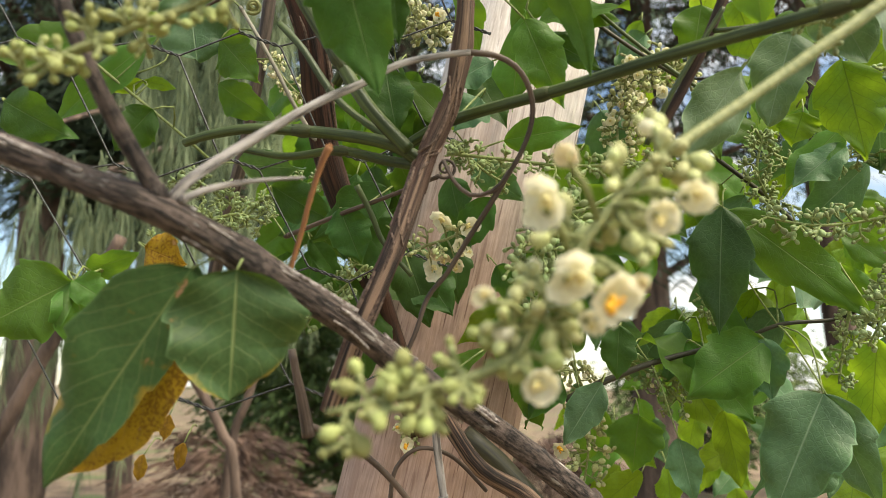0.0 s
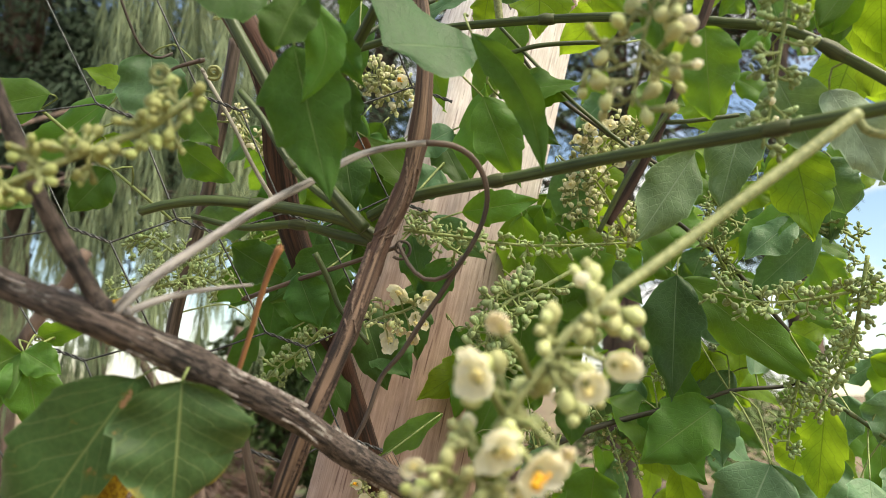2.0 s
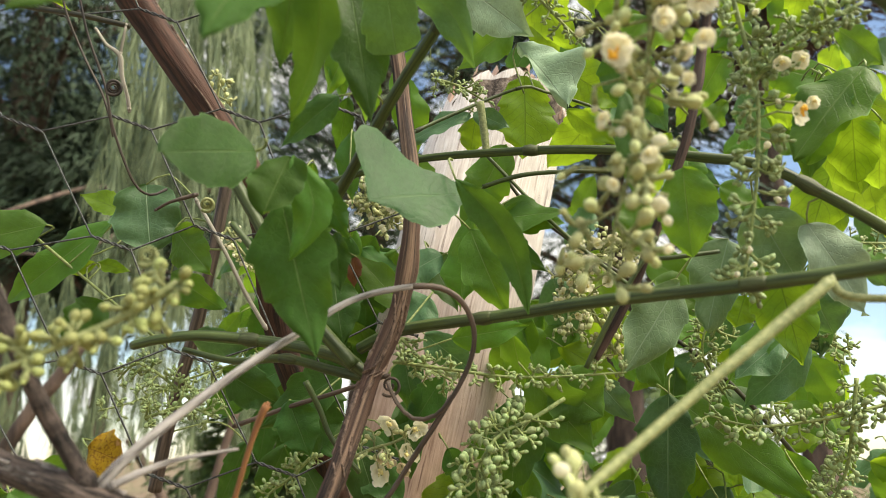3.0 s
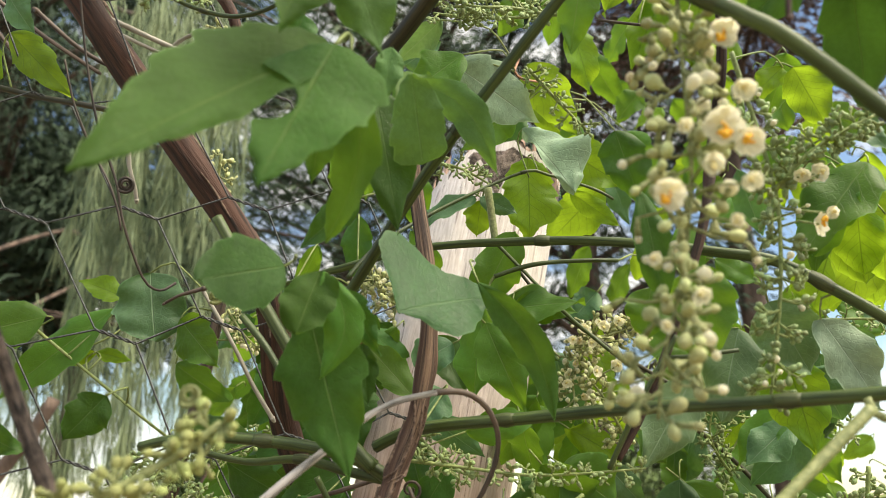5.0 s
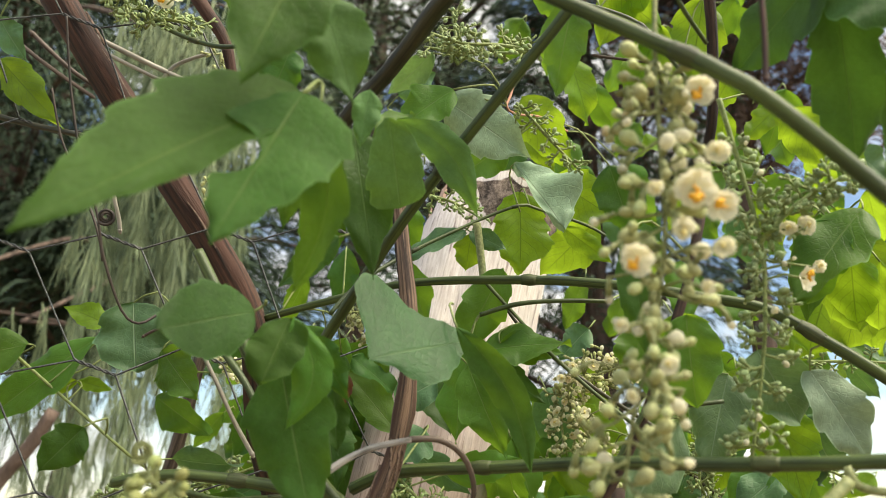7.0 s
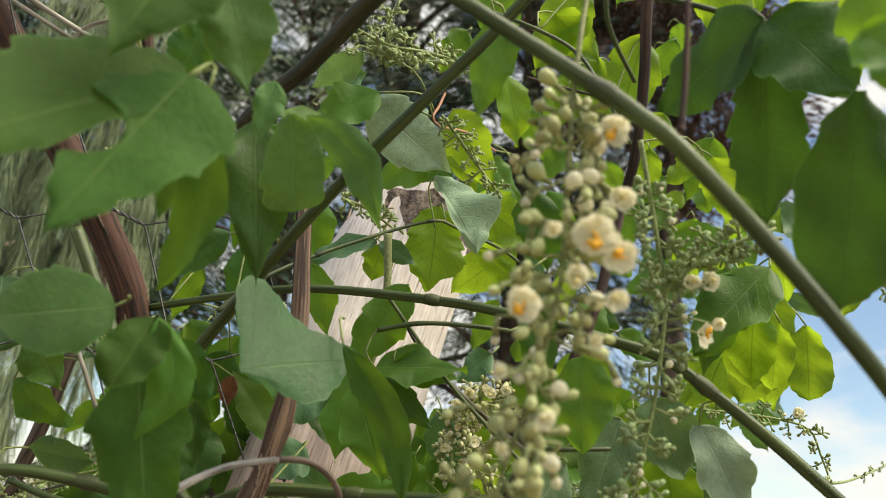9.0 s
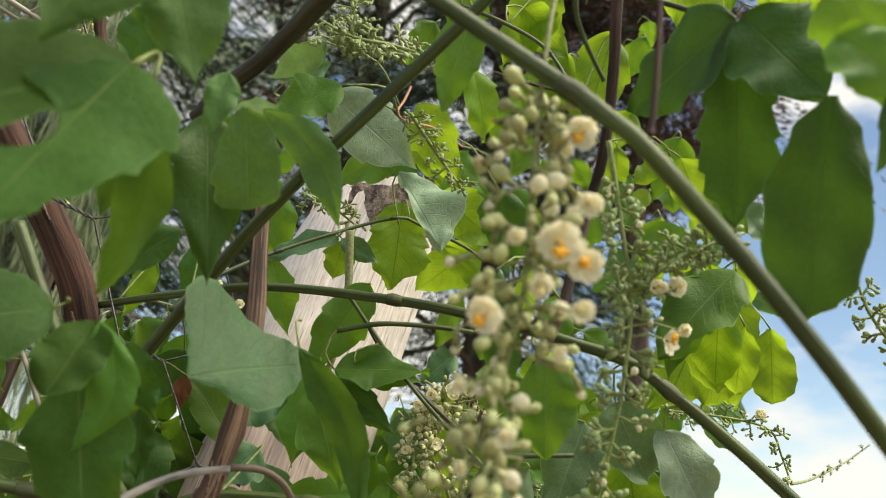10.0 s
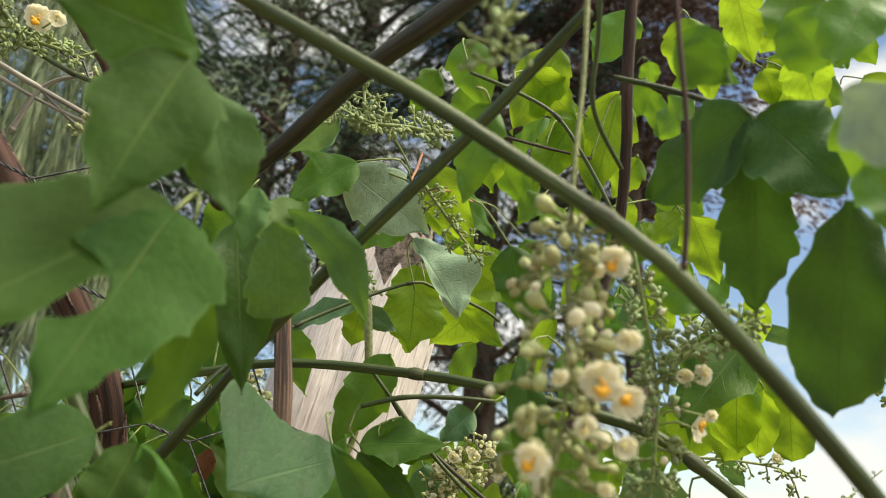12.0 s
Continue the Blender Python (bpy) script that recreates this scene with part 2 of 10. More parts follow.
BUD_DULL = grain("dull_green_bud", (0.19, 0.28, 0.10), (0.39, 0.48, 0.22), 800, (1, 1, 1), 0.6, 0.3, 0.0002, 0.3, tone=0.35)
PETAL = grain("cream_petal", (0.86, 0.83, 0.64), (0.93, 0.91, 0.78), 300, (1, 1, 1), 0.55, 0.25, 0.0003, 0.12)
PINK = grain("faded_pink_petal", (0.74, 0.58, 0.42), (0.84, 0.76, 0.58), 300, (1, 1, 1), 0.6, 0.25, 0.0003, 0.12)
STRIP = grain("loose_bark", (0.055, 0.032, 0.024), (0.22, 0.15, 0.112), 420, (1, 1, 1), 0.85, 0.6, 0.0005, 0.3)
for petal in (PETAL, PINK):
    pn, pl = petal.node_tree.nodes, petal.node_tree.links
    p_tr, p_mx = pn.new("ShaderNodeBsdfTranslucent"), pn.new("ShaderNodeMixShader")
    p_tr.inputs["Color"].default_value = (0.88, 0.85, 0.66, 1)
    p_mx.inputs[0].default_value = 0.5
    pl.new(pn["Principled BSDF"].outputs[0], p_mx.inputs[1])
    pl.new(p_tr.outputs[0], p_mx.inputs[2])
    pl.new(p_mx.outputs[0], pn["Material Output"].inputs["Surface"])
STRIP_GREY = grain("lichen_grey_bark", (0.13, 0.10, 0.09), (0.47, 0.43, 0.40), 420, (1, 1, 1), 0.85, 0.6, 0.0005, 0.3)
HEART = grain("orange_flower_heart", (0.86, 0.36, 0.015), (0.93, 0.58, 0.05), 900, (1, 1, 1), 0.6, 0.3, 0.0002, 0.1)
STAMEN = grain("pale_yellow_stamens", (0.62, 0.50, 0.16), (0.78, 0.70, 0.36), 900, (1, 1, 1), 0.6, 0.3, 0.0002, 0.1)
WIRE = grain("galvanised_wire", (0.03, 0.033, 0.034), (0.13, 0.137, 0.138), 900, (1, 1, 1), 0.5, 0.3, 0.0002)
WIRE.node_tree.nodes["Principled BSDF"].inputs["Metallic"].default_value = 0.6
POST = grain("weathered_post_timber", (0.66, 0.58, 0.56), (0.87, 0.81, 0.80), 620, (1, 1, 0.060), 0.85, 0.55, 0.0008, 0.22, (0.50, 0.42, 0.40), "Object", 0.62)
p_n, p_l = POST.node_tree.nodes, POST.node_tree.links
p_sep = p_n.new("ShaderNodeSeparateXYZ")
p_l.new(p_n.new("ShaderNodeTexCoord").outputs["Object"], p_sep.inputs[0])
p_high = mathn(p_n, p_l, "ADD", p_sep.outputs["Z"], mathn(p_n, p_l, "MULTIPLY", noise_of(p_n, p_l, 30, 4, (1, 1, 0.15)), 0.16))
p_old = p_n["Principled BSDF"].inputs["Base Color"].links[0].from_socket
p_thin = ramp_of(p_n, p_l, noise_of(p_n, p_l, 420, 4, (1, 1, 0.045)), (0.61, (0, 0, 0)), (0.67, (0.9, 0.9, 0.9)))
p_wide = ramp_of(p_n, p_l, noise_of(p_n, p_l, 60, 5, (1, 1, 0.12)), (0.55, (0, 0, 0)), (0.68, (0.6, 0.6, 0.6)))
p_old = mix(p_n, p_l, p_thin, mix(p_n, p_l, p_wide, p_old, (0.50, 0.40, 0.37)), (0.26, 0.20, 0.19))
p_l.new(mix(p_n, p_l, ramp_of(p_n, p_l, mathn(p_n, p_l, "MULTIPLY", mathn(p_n, p_l, "SUBTRACT", p_high, 1.60), 5.0, True), (0.0, (1, 1, 1)), (0.9, (0, 0, 0))), p_old, (0.60, 0.45, 0.37), "MULTIPLY"), p_n["Principled BSDF"].inputs["Base Color"])
POST_END = grain("rotten_end_grain", (0.045, 0.032, 0.027), (0.34, 0.26, 0.22), 120, (1, 1, 1), 0.95, 1.0, 0.004, 0.5)
NEEDLE_DARK = grain("dark_conifer_needles", (0.018, 0.042, 0.024), (0.068, 0.120, 0.066), 3, (1, 1, 1), 0.75, 0.0)
NEEDLE_MID = grain("green_conifer_needles", (0.030, 0.060, 0.030), (0.115, 0.165, 0.080), 4, (1, 1, 1), 0.7, 0.0)
NEEDLE_LIGHT = grain("light_weeping_foliage", (0.075, 0.115, 0.052), (0.215, 0.270, 0.140), 9, (1, 1, 1), 0.7, 0.0)
NEEDLE_BROWN = grain("brown_dry_foliage", (0.050, 0.028, 0.022), (0.15, 0.09, 0.065), 4, (1, 1, 1), 0.8, 0.0)
FAR_LEAF = grain("far_green_foliage", (0.045, 0.085, 0.02), (0.13, 0.20, 0.05), 5, (1, 1, 1), 0.7, 0.0)
TRUNK = grain("far_trunk_bark", (0.040, 0.027, 0.021), (0.15, 0.105, 0.083), 14, (1, 1, 0.2), 0.9, 0.8, 0.02)
GROUND = grain("dry_ground", (0.10, 0.065, 0.04), (0.26, 0.19, 0.12), 2.2, (1, 1, 1), 0.95, 0.8, 0.05, 0.5, (0.10, 0.13, 0.04))


# ---- makers ----
def mesh_of(name, bm, mat, smooth=True):
    me = bpy.data.meshes.new(name)
    bm.normal_update()
    bm.to_mesh(me)
    bm.free()
    me.materials.append(mat)
    if smooth:
        me.polygons.foreach_set("use_smooth", [True] * len(me.polygons))
    return me


def part(name, bm, mat, parent, label="", at=(0, 0, 0), smooth=True):
    """One mesh under a thing or a part; at: its place from the parent's origin."""
    ob = new(name, bm if isinstance(bm, bpy.types.Mesh) else mesh_of(name, bm, mat, smooth))
    ob.parent, ob.location = parent, at
    return tagged(ob, label)


def glide(pts, step):
    """A smooth line by way of the points."""
    P = [Vector(p) for p in pts]
    if len(P) == 2:
        P = [P[0], (P[0] + P[1]) / 2, P[1]]
    out = []
    for i in range(len(P) - 1):
        a, b, c, d = P[max(i - 1, 0)], P[i], P[i + 1], P[min(i + 2, len(P) - 1)]
        k = max(2, int((c - b).length / step))
        for j in range(k):
            t = j / k
            out.append(0.5 * (2 * b + (c - a) * t + (2 * a - 5 * b + 4 * c - d) * t * t + (3 * b - a - 3 * c + d) * t ** 3))
    return out + [P[-1]]


def tube(bm, line, r0, r1, sides=8, rough=0.0, ridges=0, seed=0, knots=()):
    """A tapering tube along a line, ribbed and uneven like a stem; knots: (share of the way, swelling)."""
    n = len(line)
    up = Vector((0.31, 0.2, 0.93))
    rings = []
    uvl = bm.loops.layers.uv.verify()
    run = [0.0]
    for a, b in zip(line, line[1:]):
        run.append(run[-1] + (b - a).length)
    for i, p in enumerate(line):
        d = (line[min(i + 1, n - 1)] - line[max(i - 1, 0)]).normalized()
        x = d.cross(up)
        x = (x if x.length > 1e-3 else d.cross(Vector((1, 0, 0)))).normalized()
        up = x.cross(d).normalized()
        s = i / (n - 1)
        r = r0 + (r1 - r0) * s
        for k, swell in knots:
            r *= 1 + swell * math.exp(-(((s - k) * n / (1.6 if n > 30 else 2.6)) ** 2))
        ring = []
        for j in range(sides):
            a = 2 * math.pi * j / sides
            q = r * (1 + (0.10 * math.cos(ridges * a) if ridges else 0))
            if rough:
                q *= 1 + rough * noise.noise(Vector((math.cos(a) * 1.7 + seed, math.sin(a) * 1.7, i * 0.33)))
            ring.append(bm.verts.new(p + x * (q * math.cos(a)) + up * (q * math.sin(a))))
        rings.append(ring)
    girth = math.pi * (r0 + r1)
    for i, (a, b) in enumerate(zip(rings, rings[1:])):
        for j in range(sides):
            f = bm.faces.new((a[j], a[(j + 1) % sides], b[(j + 1) % sides], b[j]))
            for lp, (q, w) in zip(f.loops, ((j, i), (j + 1, i), (j + 1, i + 1), (j, i + 1))):
                lp[uvl].uv = (girth * abs(1 - 2 * q / sides) * 0.5 + seed * 0.05, run[w])
    bm.faces.new(reversed(rings[0]))
    bm.faces.new(rings[-1])


COUNT = [0]
JOINTS = []


def stem(name, label, category, mat, pts, r0, r1, sides=10, rough=0.12, ridges=0, knots=(), group="", nodes=()):
    """A stem, twig or tendril: one thing, its origin at its first point."""
    COUNT[0] += 1
    o = Vector(pts[0])
    bm = bmesh.new()
    tube(bm, glide([Vector(p) - o for p in pts], max(0.0035, (r0 + r1) * 0.7)), r0, r1, sides, rough, ridges, COUNT[0] * 3.7, knots)
    ob = new(name, mesh_of(name, bm, mat))
    ob.location = o
    JOINTS.extend(glide(pts, 0.012))
    line = glide([Vector(p) - o for p in pts], 0.0015)
    for share in nodes:
        i = int(share * (len(line) - 1))
        r = r0 + (r1 - r0) * share
        k = max(2, int(r * 2.2 / 0.0015))
        bit = line[max(0, i - k):i + k + 1]
        bm = bmesh.new()
        tube(bm, bit, r * 1.0, r * 1.0, 14, 0.10, 0, COUNT[0], ((0.42, 0.13), (0.56, 0.17)))
        part("node", bm, NODE, ob, "slightly swollen brownish joint", bit[0] * 0)
    if category in ("twig", "branch"):
        for end, back, r in ((line[-1], line[-3], r1), (line[0], line[2], r0)):
            d = (end - back).normalized()
            bm = bmesh.new()
            tube(bm, [end - d * r * 1.6, end - d * r * 0.7, end, end + d * r * 0.9], r * 1.16, r * 0.62, 9, 0.30, 0, COUNT[0] + r * 900, ((0.35, 0.12),))
            part("broken_end", bm, mat, ob)
    return tagged(ob, label, category, group)


def bark_strips(parent, mat, pts, r0, r1, count, seed):
    """Loose slivers of bark lying along a woody stem, their ends lifting off it."""
    rng = random.Random(seed)
    line = glide(pts, 0.004)
    n = len(line)
    for _ in range(count):
        k = rng.randint(4, 11)
        i0 = rng.randrange(1, max(2, n - k - 2))
        a = rng.uniform(0, 6.283)
        w = rng.uniform(0.0005, 0.0011)
        curl = rng.uniform(0.0, 0.0010)
        bm = bmesh.new()
        rows = []
        o = line[i0]
        for q in range(k + 1):
            i = min(n - 2, i0 + q)
            d = (line[i + 1] - line[i]).normalized()
            x = d.cross(Vector((0.31, 0.2, 0.93))).normalized()
            y = x.cross(d)
            s = q / k
            r = r0 + (r1 - r0) * i / n
            out = x * math.cos(a + 0.05 * math.sin(s * 5)) + y * math.sin(a + 0.05 * math.sin(s * 5))
            side = d.cross(out)
            h = r * 1.06 + 0.0003 + curl * max(0, abs(s - 0.45) - 0.3) * 3
            ww = w * (0.25 + 0.75 * math.sin(math.pi * (0.06 + 0.88 * s)))
            p = line[i] - o
            rows.append([bm.verts.new(p + out * (h - 0.0012) + side * ww), bm.verts.new(p + out * h + side * ww * 0.8), bm.verts.new(p + out * h - side * ww * 0.8), bm.verts.new(p + out * (h - 0.0012) - side * ww)])
        for u, v in zip(rows, rows[1:]):
            for j in range(3):
                bm.faces.new((u[j], u[j + 1], v[j + 1], v[j]))
        part("bark_strip", bm, mat, parent, "", o - parent.location)


def coil(parent, mat, centre, normal, radius, r, turns=2.5, label="coiled tendril tip"):
    """A tendril wound up like a watch spring."""
    c, nrm = Vector(centre), Vector(normal).normalized()
    x = nrm.orthogonal().normalized()
    y = nrm.cross(x)
    line = [x * math.cos(a) * q + y * math.sin(a) * q + nrm * 0.0008 * math.sin(a * 0.7) for a, q in ((turns * 6.283 * i / 46, radius * (1 - 0.8 * i / 46)) for i in range(47))]
    bm = bmesh.new()
    tube(bm, line, r, r * 0.7, 6)
    return part("coil", bm, mat, parent, label, c - parent.location)


# blade outlines: rise and fall, or half-widths along the midrib; teeth; tooth depth
OUTLINE = {
    "ovate": ((0.70, 1.22), 4, 0.17),
    "lance": ((0.80, 1.05), 4, 0.11),
    "broad": ((0.52, 0.80), 4, 0.13),
    "blunt": (((0, 0.10), (0.10, 0.50), (0.30, 0.82), (0.60, 1.0), (0.86, 0.96), (0.96, 0.74), (1, 0.05)), 4, 0.14),
    "sickle": (((0, 0.10), (0.12, 0.45), (0.35, 0.95), (0.55, 1.0), (0.75, 0.72), (0.90, 0.34), (1, 0)), 4, 0.18),
    "jagged": (((0, 0.10), (0.12, 0.60), (0.35, 0.95), (0.60, 1.0), (0.80, 0.78), (0.86, 0.48), (0.93, 0.32), (1, 0)), 6, 0.20),
    "folded": (((0, 0.05), (0.3, 0.14), (0.6, 0.16), (0.85, 0.10), (1, 0)), 1, 0.0,
               ((0, 0.08), (0.10, 0.30), (0.30, 0.62), (0.50, 0.98), (0.58, 1.0), (0.70, 0.80), (0.85, 0.42), (1, 0.02))),
    "toothed": (((0, 0.15), (0.08, 0.55), (0.22, 0.80), (0.45, 1.0), (0.66, 0.98), (0.80, 0.72), (0.87, 0.30), (0.94, 0.14), (1, 0)), 6, 0.16),
    "lobe": (((0, 0.12), (0.15, 0.55), (0.40, 0.92), (0.65, 1.0), (0.82, 0.82), (0.93, 0.48), (1, 0.03)), 3, 0.04),
    "round": ((0.50, 0.56), 4, 0.10),
    "truncate": (((0, 0.22), (0.05, 0.55), (0.18, 0.95), (0.33, 1.0), (0.50, 0.84), (0.66, 0.66), (0.8, 0.42), (0.92, 0.17), (1, 0)), 5, 0.16),
    "shield": (((0, 0.02), (0.15, 0.12), (0.30, 0.31), (0.42, 0.41), (0.55, 0.39), (0.70, 0.27), (0.86, 0.14), (1, 0.02)), 1, 0.0,
               ((0, 0.05), (0.06, 0.28), (0.12, 0.68), (0.18, 0.89), (0.30, 0.96), (0.42, 0.90), (0.50, 0.73), (0.60, 0.46), (0.70, 0.33), (0.82, 0.27), (0.93, 0.18), (1, 0.02))),
}


def leaf(parent, base, tip, normal, width, shape="ovate", mat="green", bend=0.12, fold=0.22, sway=0.0, seed=0, bite=None, half=(1.0, 1.0), label="", stalk=None, name="leaf", ripple=1.0):
    """One leaf blade with its midrib crease, toothed edge, droop and ripple; stalk: where its petiole joins the stem."""
    o, t, nn = Vector(base), Vector(tip), Vector(normal)
    ax = t - o
    length = ax.length
    ax.normalize()
    nn = (nn - ax * nn.dot(ax)).normalized()
    sd = ax.cross(nn)
    line, teeth, deep = OUTLINE[shape][:3]
    other = OUTLINE[shape][-1] if len(OUTLINE[shape]) == 4 else line

    def half_width(v, line):
        if len(line) == 2:
            rise, fall = line
            peak = rise / (rise + fall)
            return v ** rise * max(1 - v, 0.0) ** fall / (peak ** rise * (1 - peak) ** fall)
        for (a, p), (c, q) in zip(line, line[1:]):
            if v <= c:
                k = (v - a) / (c - a)
                return p + (q - p) * k * k * (3 - 2 * k)
        return 0.0

    rng = random.Random(seed * 7 + 3)
    ph = [rng.uniform(0, 6.28) for _ in range(6)]
    bm = bmesh.new()
    uvl = bm.loops.layers.uv.new("UVMap")
    NV, NU = 44, 5
    rows, uvs = [], {}
    for i in range(NV + 1):
        v = i / NV
        row = []
        for j in range(-NU, NU + 1):
            u = j / NU
            sgn = 1 if j > 0 else -1
            w = half_width(v, line if j > 0 else other) * (half[0] if j > 0 else half[1])
            w *= 1 + 0.07 * math.sin(5.2 * v + ph[0] + sgn * ph[1]) + 0.035 * min(1.0, 2 * ripple) * math.sin(19 * v + ph[2] + sgn * ph[3])
            saw = ((v * teeth + 0.35 * math.sin(ph[3] + sgn)) % 1.0)
            w *= 1 + deep * (saw - 0.5) * min(1, 5 * v) * (1.0 if 0.25 < v < 0.95 else 0.4)
            w = max(w, 0.012)
            if bite and sgn == bite[0] and abs(v - bite[1]) < bite[2]:
                w *= 1 - bite[3] * math.sqrt(1 - ((v - bite[1]) / bite[2]) ** 2)
            xx = u * w * width / 2
            zz = -bend * length * (v ** 2) + fold * abs(xx) - 0.25 * fold * xx * xx / (width / 2)
            zz += ripple * 0.09 * width * math.sin(7 * v + ph[4] + sgn) * u * u + ripple * 0.050 * width * math.sin(15 * v + ph[5] + 2 * u) * abs(u)
            zz -= ripple * 0.10 * width * u ** 4 * (0.4 + 0.6 * math.sin(3 * v + ph[2] + 2 * sgn))
            xx += sway * length * math.sin(math.pi * v) * 0.5
            vert = bm.verts.new(ax * (v * length) + sd * xx + nn * (zz + bend * length * v))
            row.append(vert)
            uvs[vert] = (0.5 + 0.5 * u, v)
        rows.append(row)
    for a, b in zip(rows, rows[1:]):
        for j in range(2 * NU):
            f = bm.faces.new((a[j], a[j + 1], b[j + 1], b[j]))
            for lp in f.loops:
                lp[uvl].uv = uvs[lp.vert]
    me = mesh_of(name, bm, LEAF[mat])
    if parent is None:
        ob = new(name, me)
        ob.location = o
        tagged(ob, label or "toothed green vine leaf on a thin stalk", "leaf", "vine leaves")
    else:
        ob = part(name, me, None, parent, label, o - parent.location)
    if stalk is not False and parent is not None:
        if stalk is not None:
            s = Vector(stalk) - o
        else:
            s = min((q - o for q in JOINTS), key=lambda q: q.length_squared)
            if s.length > 0.055:
                s = -ax * 0.006 + Vector((rng.uniform(-0.004, 0.004), 0.020, rng.uniform(0.0, 0.006)))
        lift = -ax * min(0.012, 0.3 * s.length) + Vector((0, 0.002, 0.001))
        bm = bmesh.new()
        tube(bm, glide([s, s * 0.45 + lift, Vector((0, 0, 0))], 0.006), 0.0006, 0.0005, 6)
        part("petiole", bm, STALK_DULL, ob)
    return ob


def bud_mesh(name, mat, long=1.4):
    """A pear-shaped bud, four-lobed at the tip, bent a little to one side."""
    bm = bmesh.new()
    bmesh.ops.create_icosphere(bm, subdivisions=2, radius=1.0)
    for v in bm.verts:
        h = v.co.z
        taper = 1.0 - 0.52 * max(0.0, -h) ** 1.1 - 0.12 * max(0.0, h) ** 2
        groove = 1 + 0.11 * math.cos(4 * math.atan2(v.co.y, v.co.x)) * (1 - abs(h)) + 0.05 * math.sin(3.1 * h)
        v.co = (v.co.x * taper * groove * 0.88 + 0.10 * h * h, v.co.y * taper * groove * 0.94, h * long - 0.06 * (h > 0.9))
    return mesh_of(name, bm, mat)


def flower_meshes(mat, seed, spread, inner, patch=1.0):
    """A lopsided flower of about radius 1: cupped uneven petals and a crest on one side; spread: degrees by which the petal tips lean out."""
    rng = random.Random(seed)
    bm = bmesh.new()
    for k in range(5):
        a0 = k * 1.256 + rng.uniform(-0.28, 0.28)
        size = rng.uniform(0.78, 1.10) * (0.86 if k == 0 else 1.0)
        lean = radians(spread + rng.uniform(-22, 26))
        wide = rng.uniform(0.50, 0.64)
        twist = rng.uniform(-0.25, 0.25)
        r, z, grid = 0.07, -0.50, []
        for i in range(8):
            v = i / 7
            ang = radians(86) * (1 - v) + lean * v
            if i:
                r += math.sin(ang) * size / 7
                z += math.cos(ang) * size / 7
            w = wide * math.sqrt(max(0.0, 1 - ((v - 0.58) / 0.60) ** 2)) * (1 - 0.10 * v) + 0.03
            row = []
            for j in range(-3, 4):
                u = j / 3
                side = u * w * (1 + 0.06 * math.sin(9 * v + k))
                cup = 0.24 * u * u * w / wide
                rr = r - cup * math.cos(ang) + 0.05 * v * math.sin(5 * u + 2 * k)
                zz = z + cup * math.sin(ang) + twist * side * v + 0.045 * v * math.sin(6 * u + 3 * k)
                row.append(bm.verts.new((rr * math.cos(a0) - side * math.sin(a0), rr * math.sin(a0) + side * math.cos(a0), zz)))
            grid.append(row)
        for a, b in zip(grid, grid[1:]):
            for j in range(6):
                bm.faces.new((a[j], a[j + 1], b[j + 1], b[j]))
    heart = bmesh.new()
    for k, (x, y, z, r) in enumerate(((0.36, 0.02, 0.02, 0.26), (0.28, 0.20, -0.02, 0.19), (0.30, -0.20, 0.00, 0.17), (0.05, 0.03, -0.10, 0.15), (-0.12, -0.10, -0.10, 0.11))):
        m = Matrix.Translation((x * patch, y * patch, z + 0.10)) @ Euler((0.3 * k, -0.5, k)).to_matrix().to_4x4() @ Matrix.Diagonal((r * patch, r * patch * 0.9, r * patch * 0.7, 1))
        bmesh.ops.create_icosphere(heart, subdivisions=2, radius=1.0, matrix=m)
    return mesh_of("petals", bm, mat), mesh_of("heart", heart, inner)


BUDS = {"olive": bud_mesh("bud", BUD_OLIVE_SHADED, 1.3), "pale": bud_mesh("bud", BUD), "dull": bud_mesh("bud", BUD_DULL, 1.5), "cream": bud_mesh("bud", PETAL, 1.25)}
FLOWERS = [flower_meshes(PETAL, 1, 38, HEART), flower_meshes(PETAL, 12, 14, STAMEN, 0.7), flower_meshes(PINK, 3, -8, STAMEN, 0.6), flower_meshes(PETAL, 4, 30, STAMEN, 0.8)]


def place(ob, at, axis, size, spin=0.0):
    q = Vector(axis).normalized().to_track_quat("Z", "Y")
    ob.matrix_basis = Matrix.LocRotScale(at, q @ Euler((0, 0, spin)).to_quaternion(), (size, size, size))


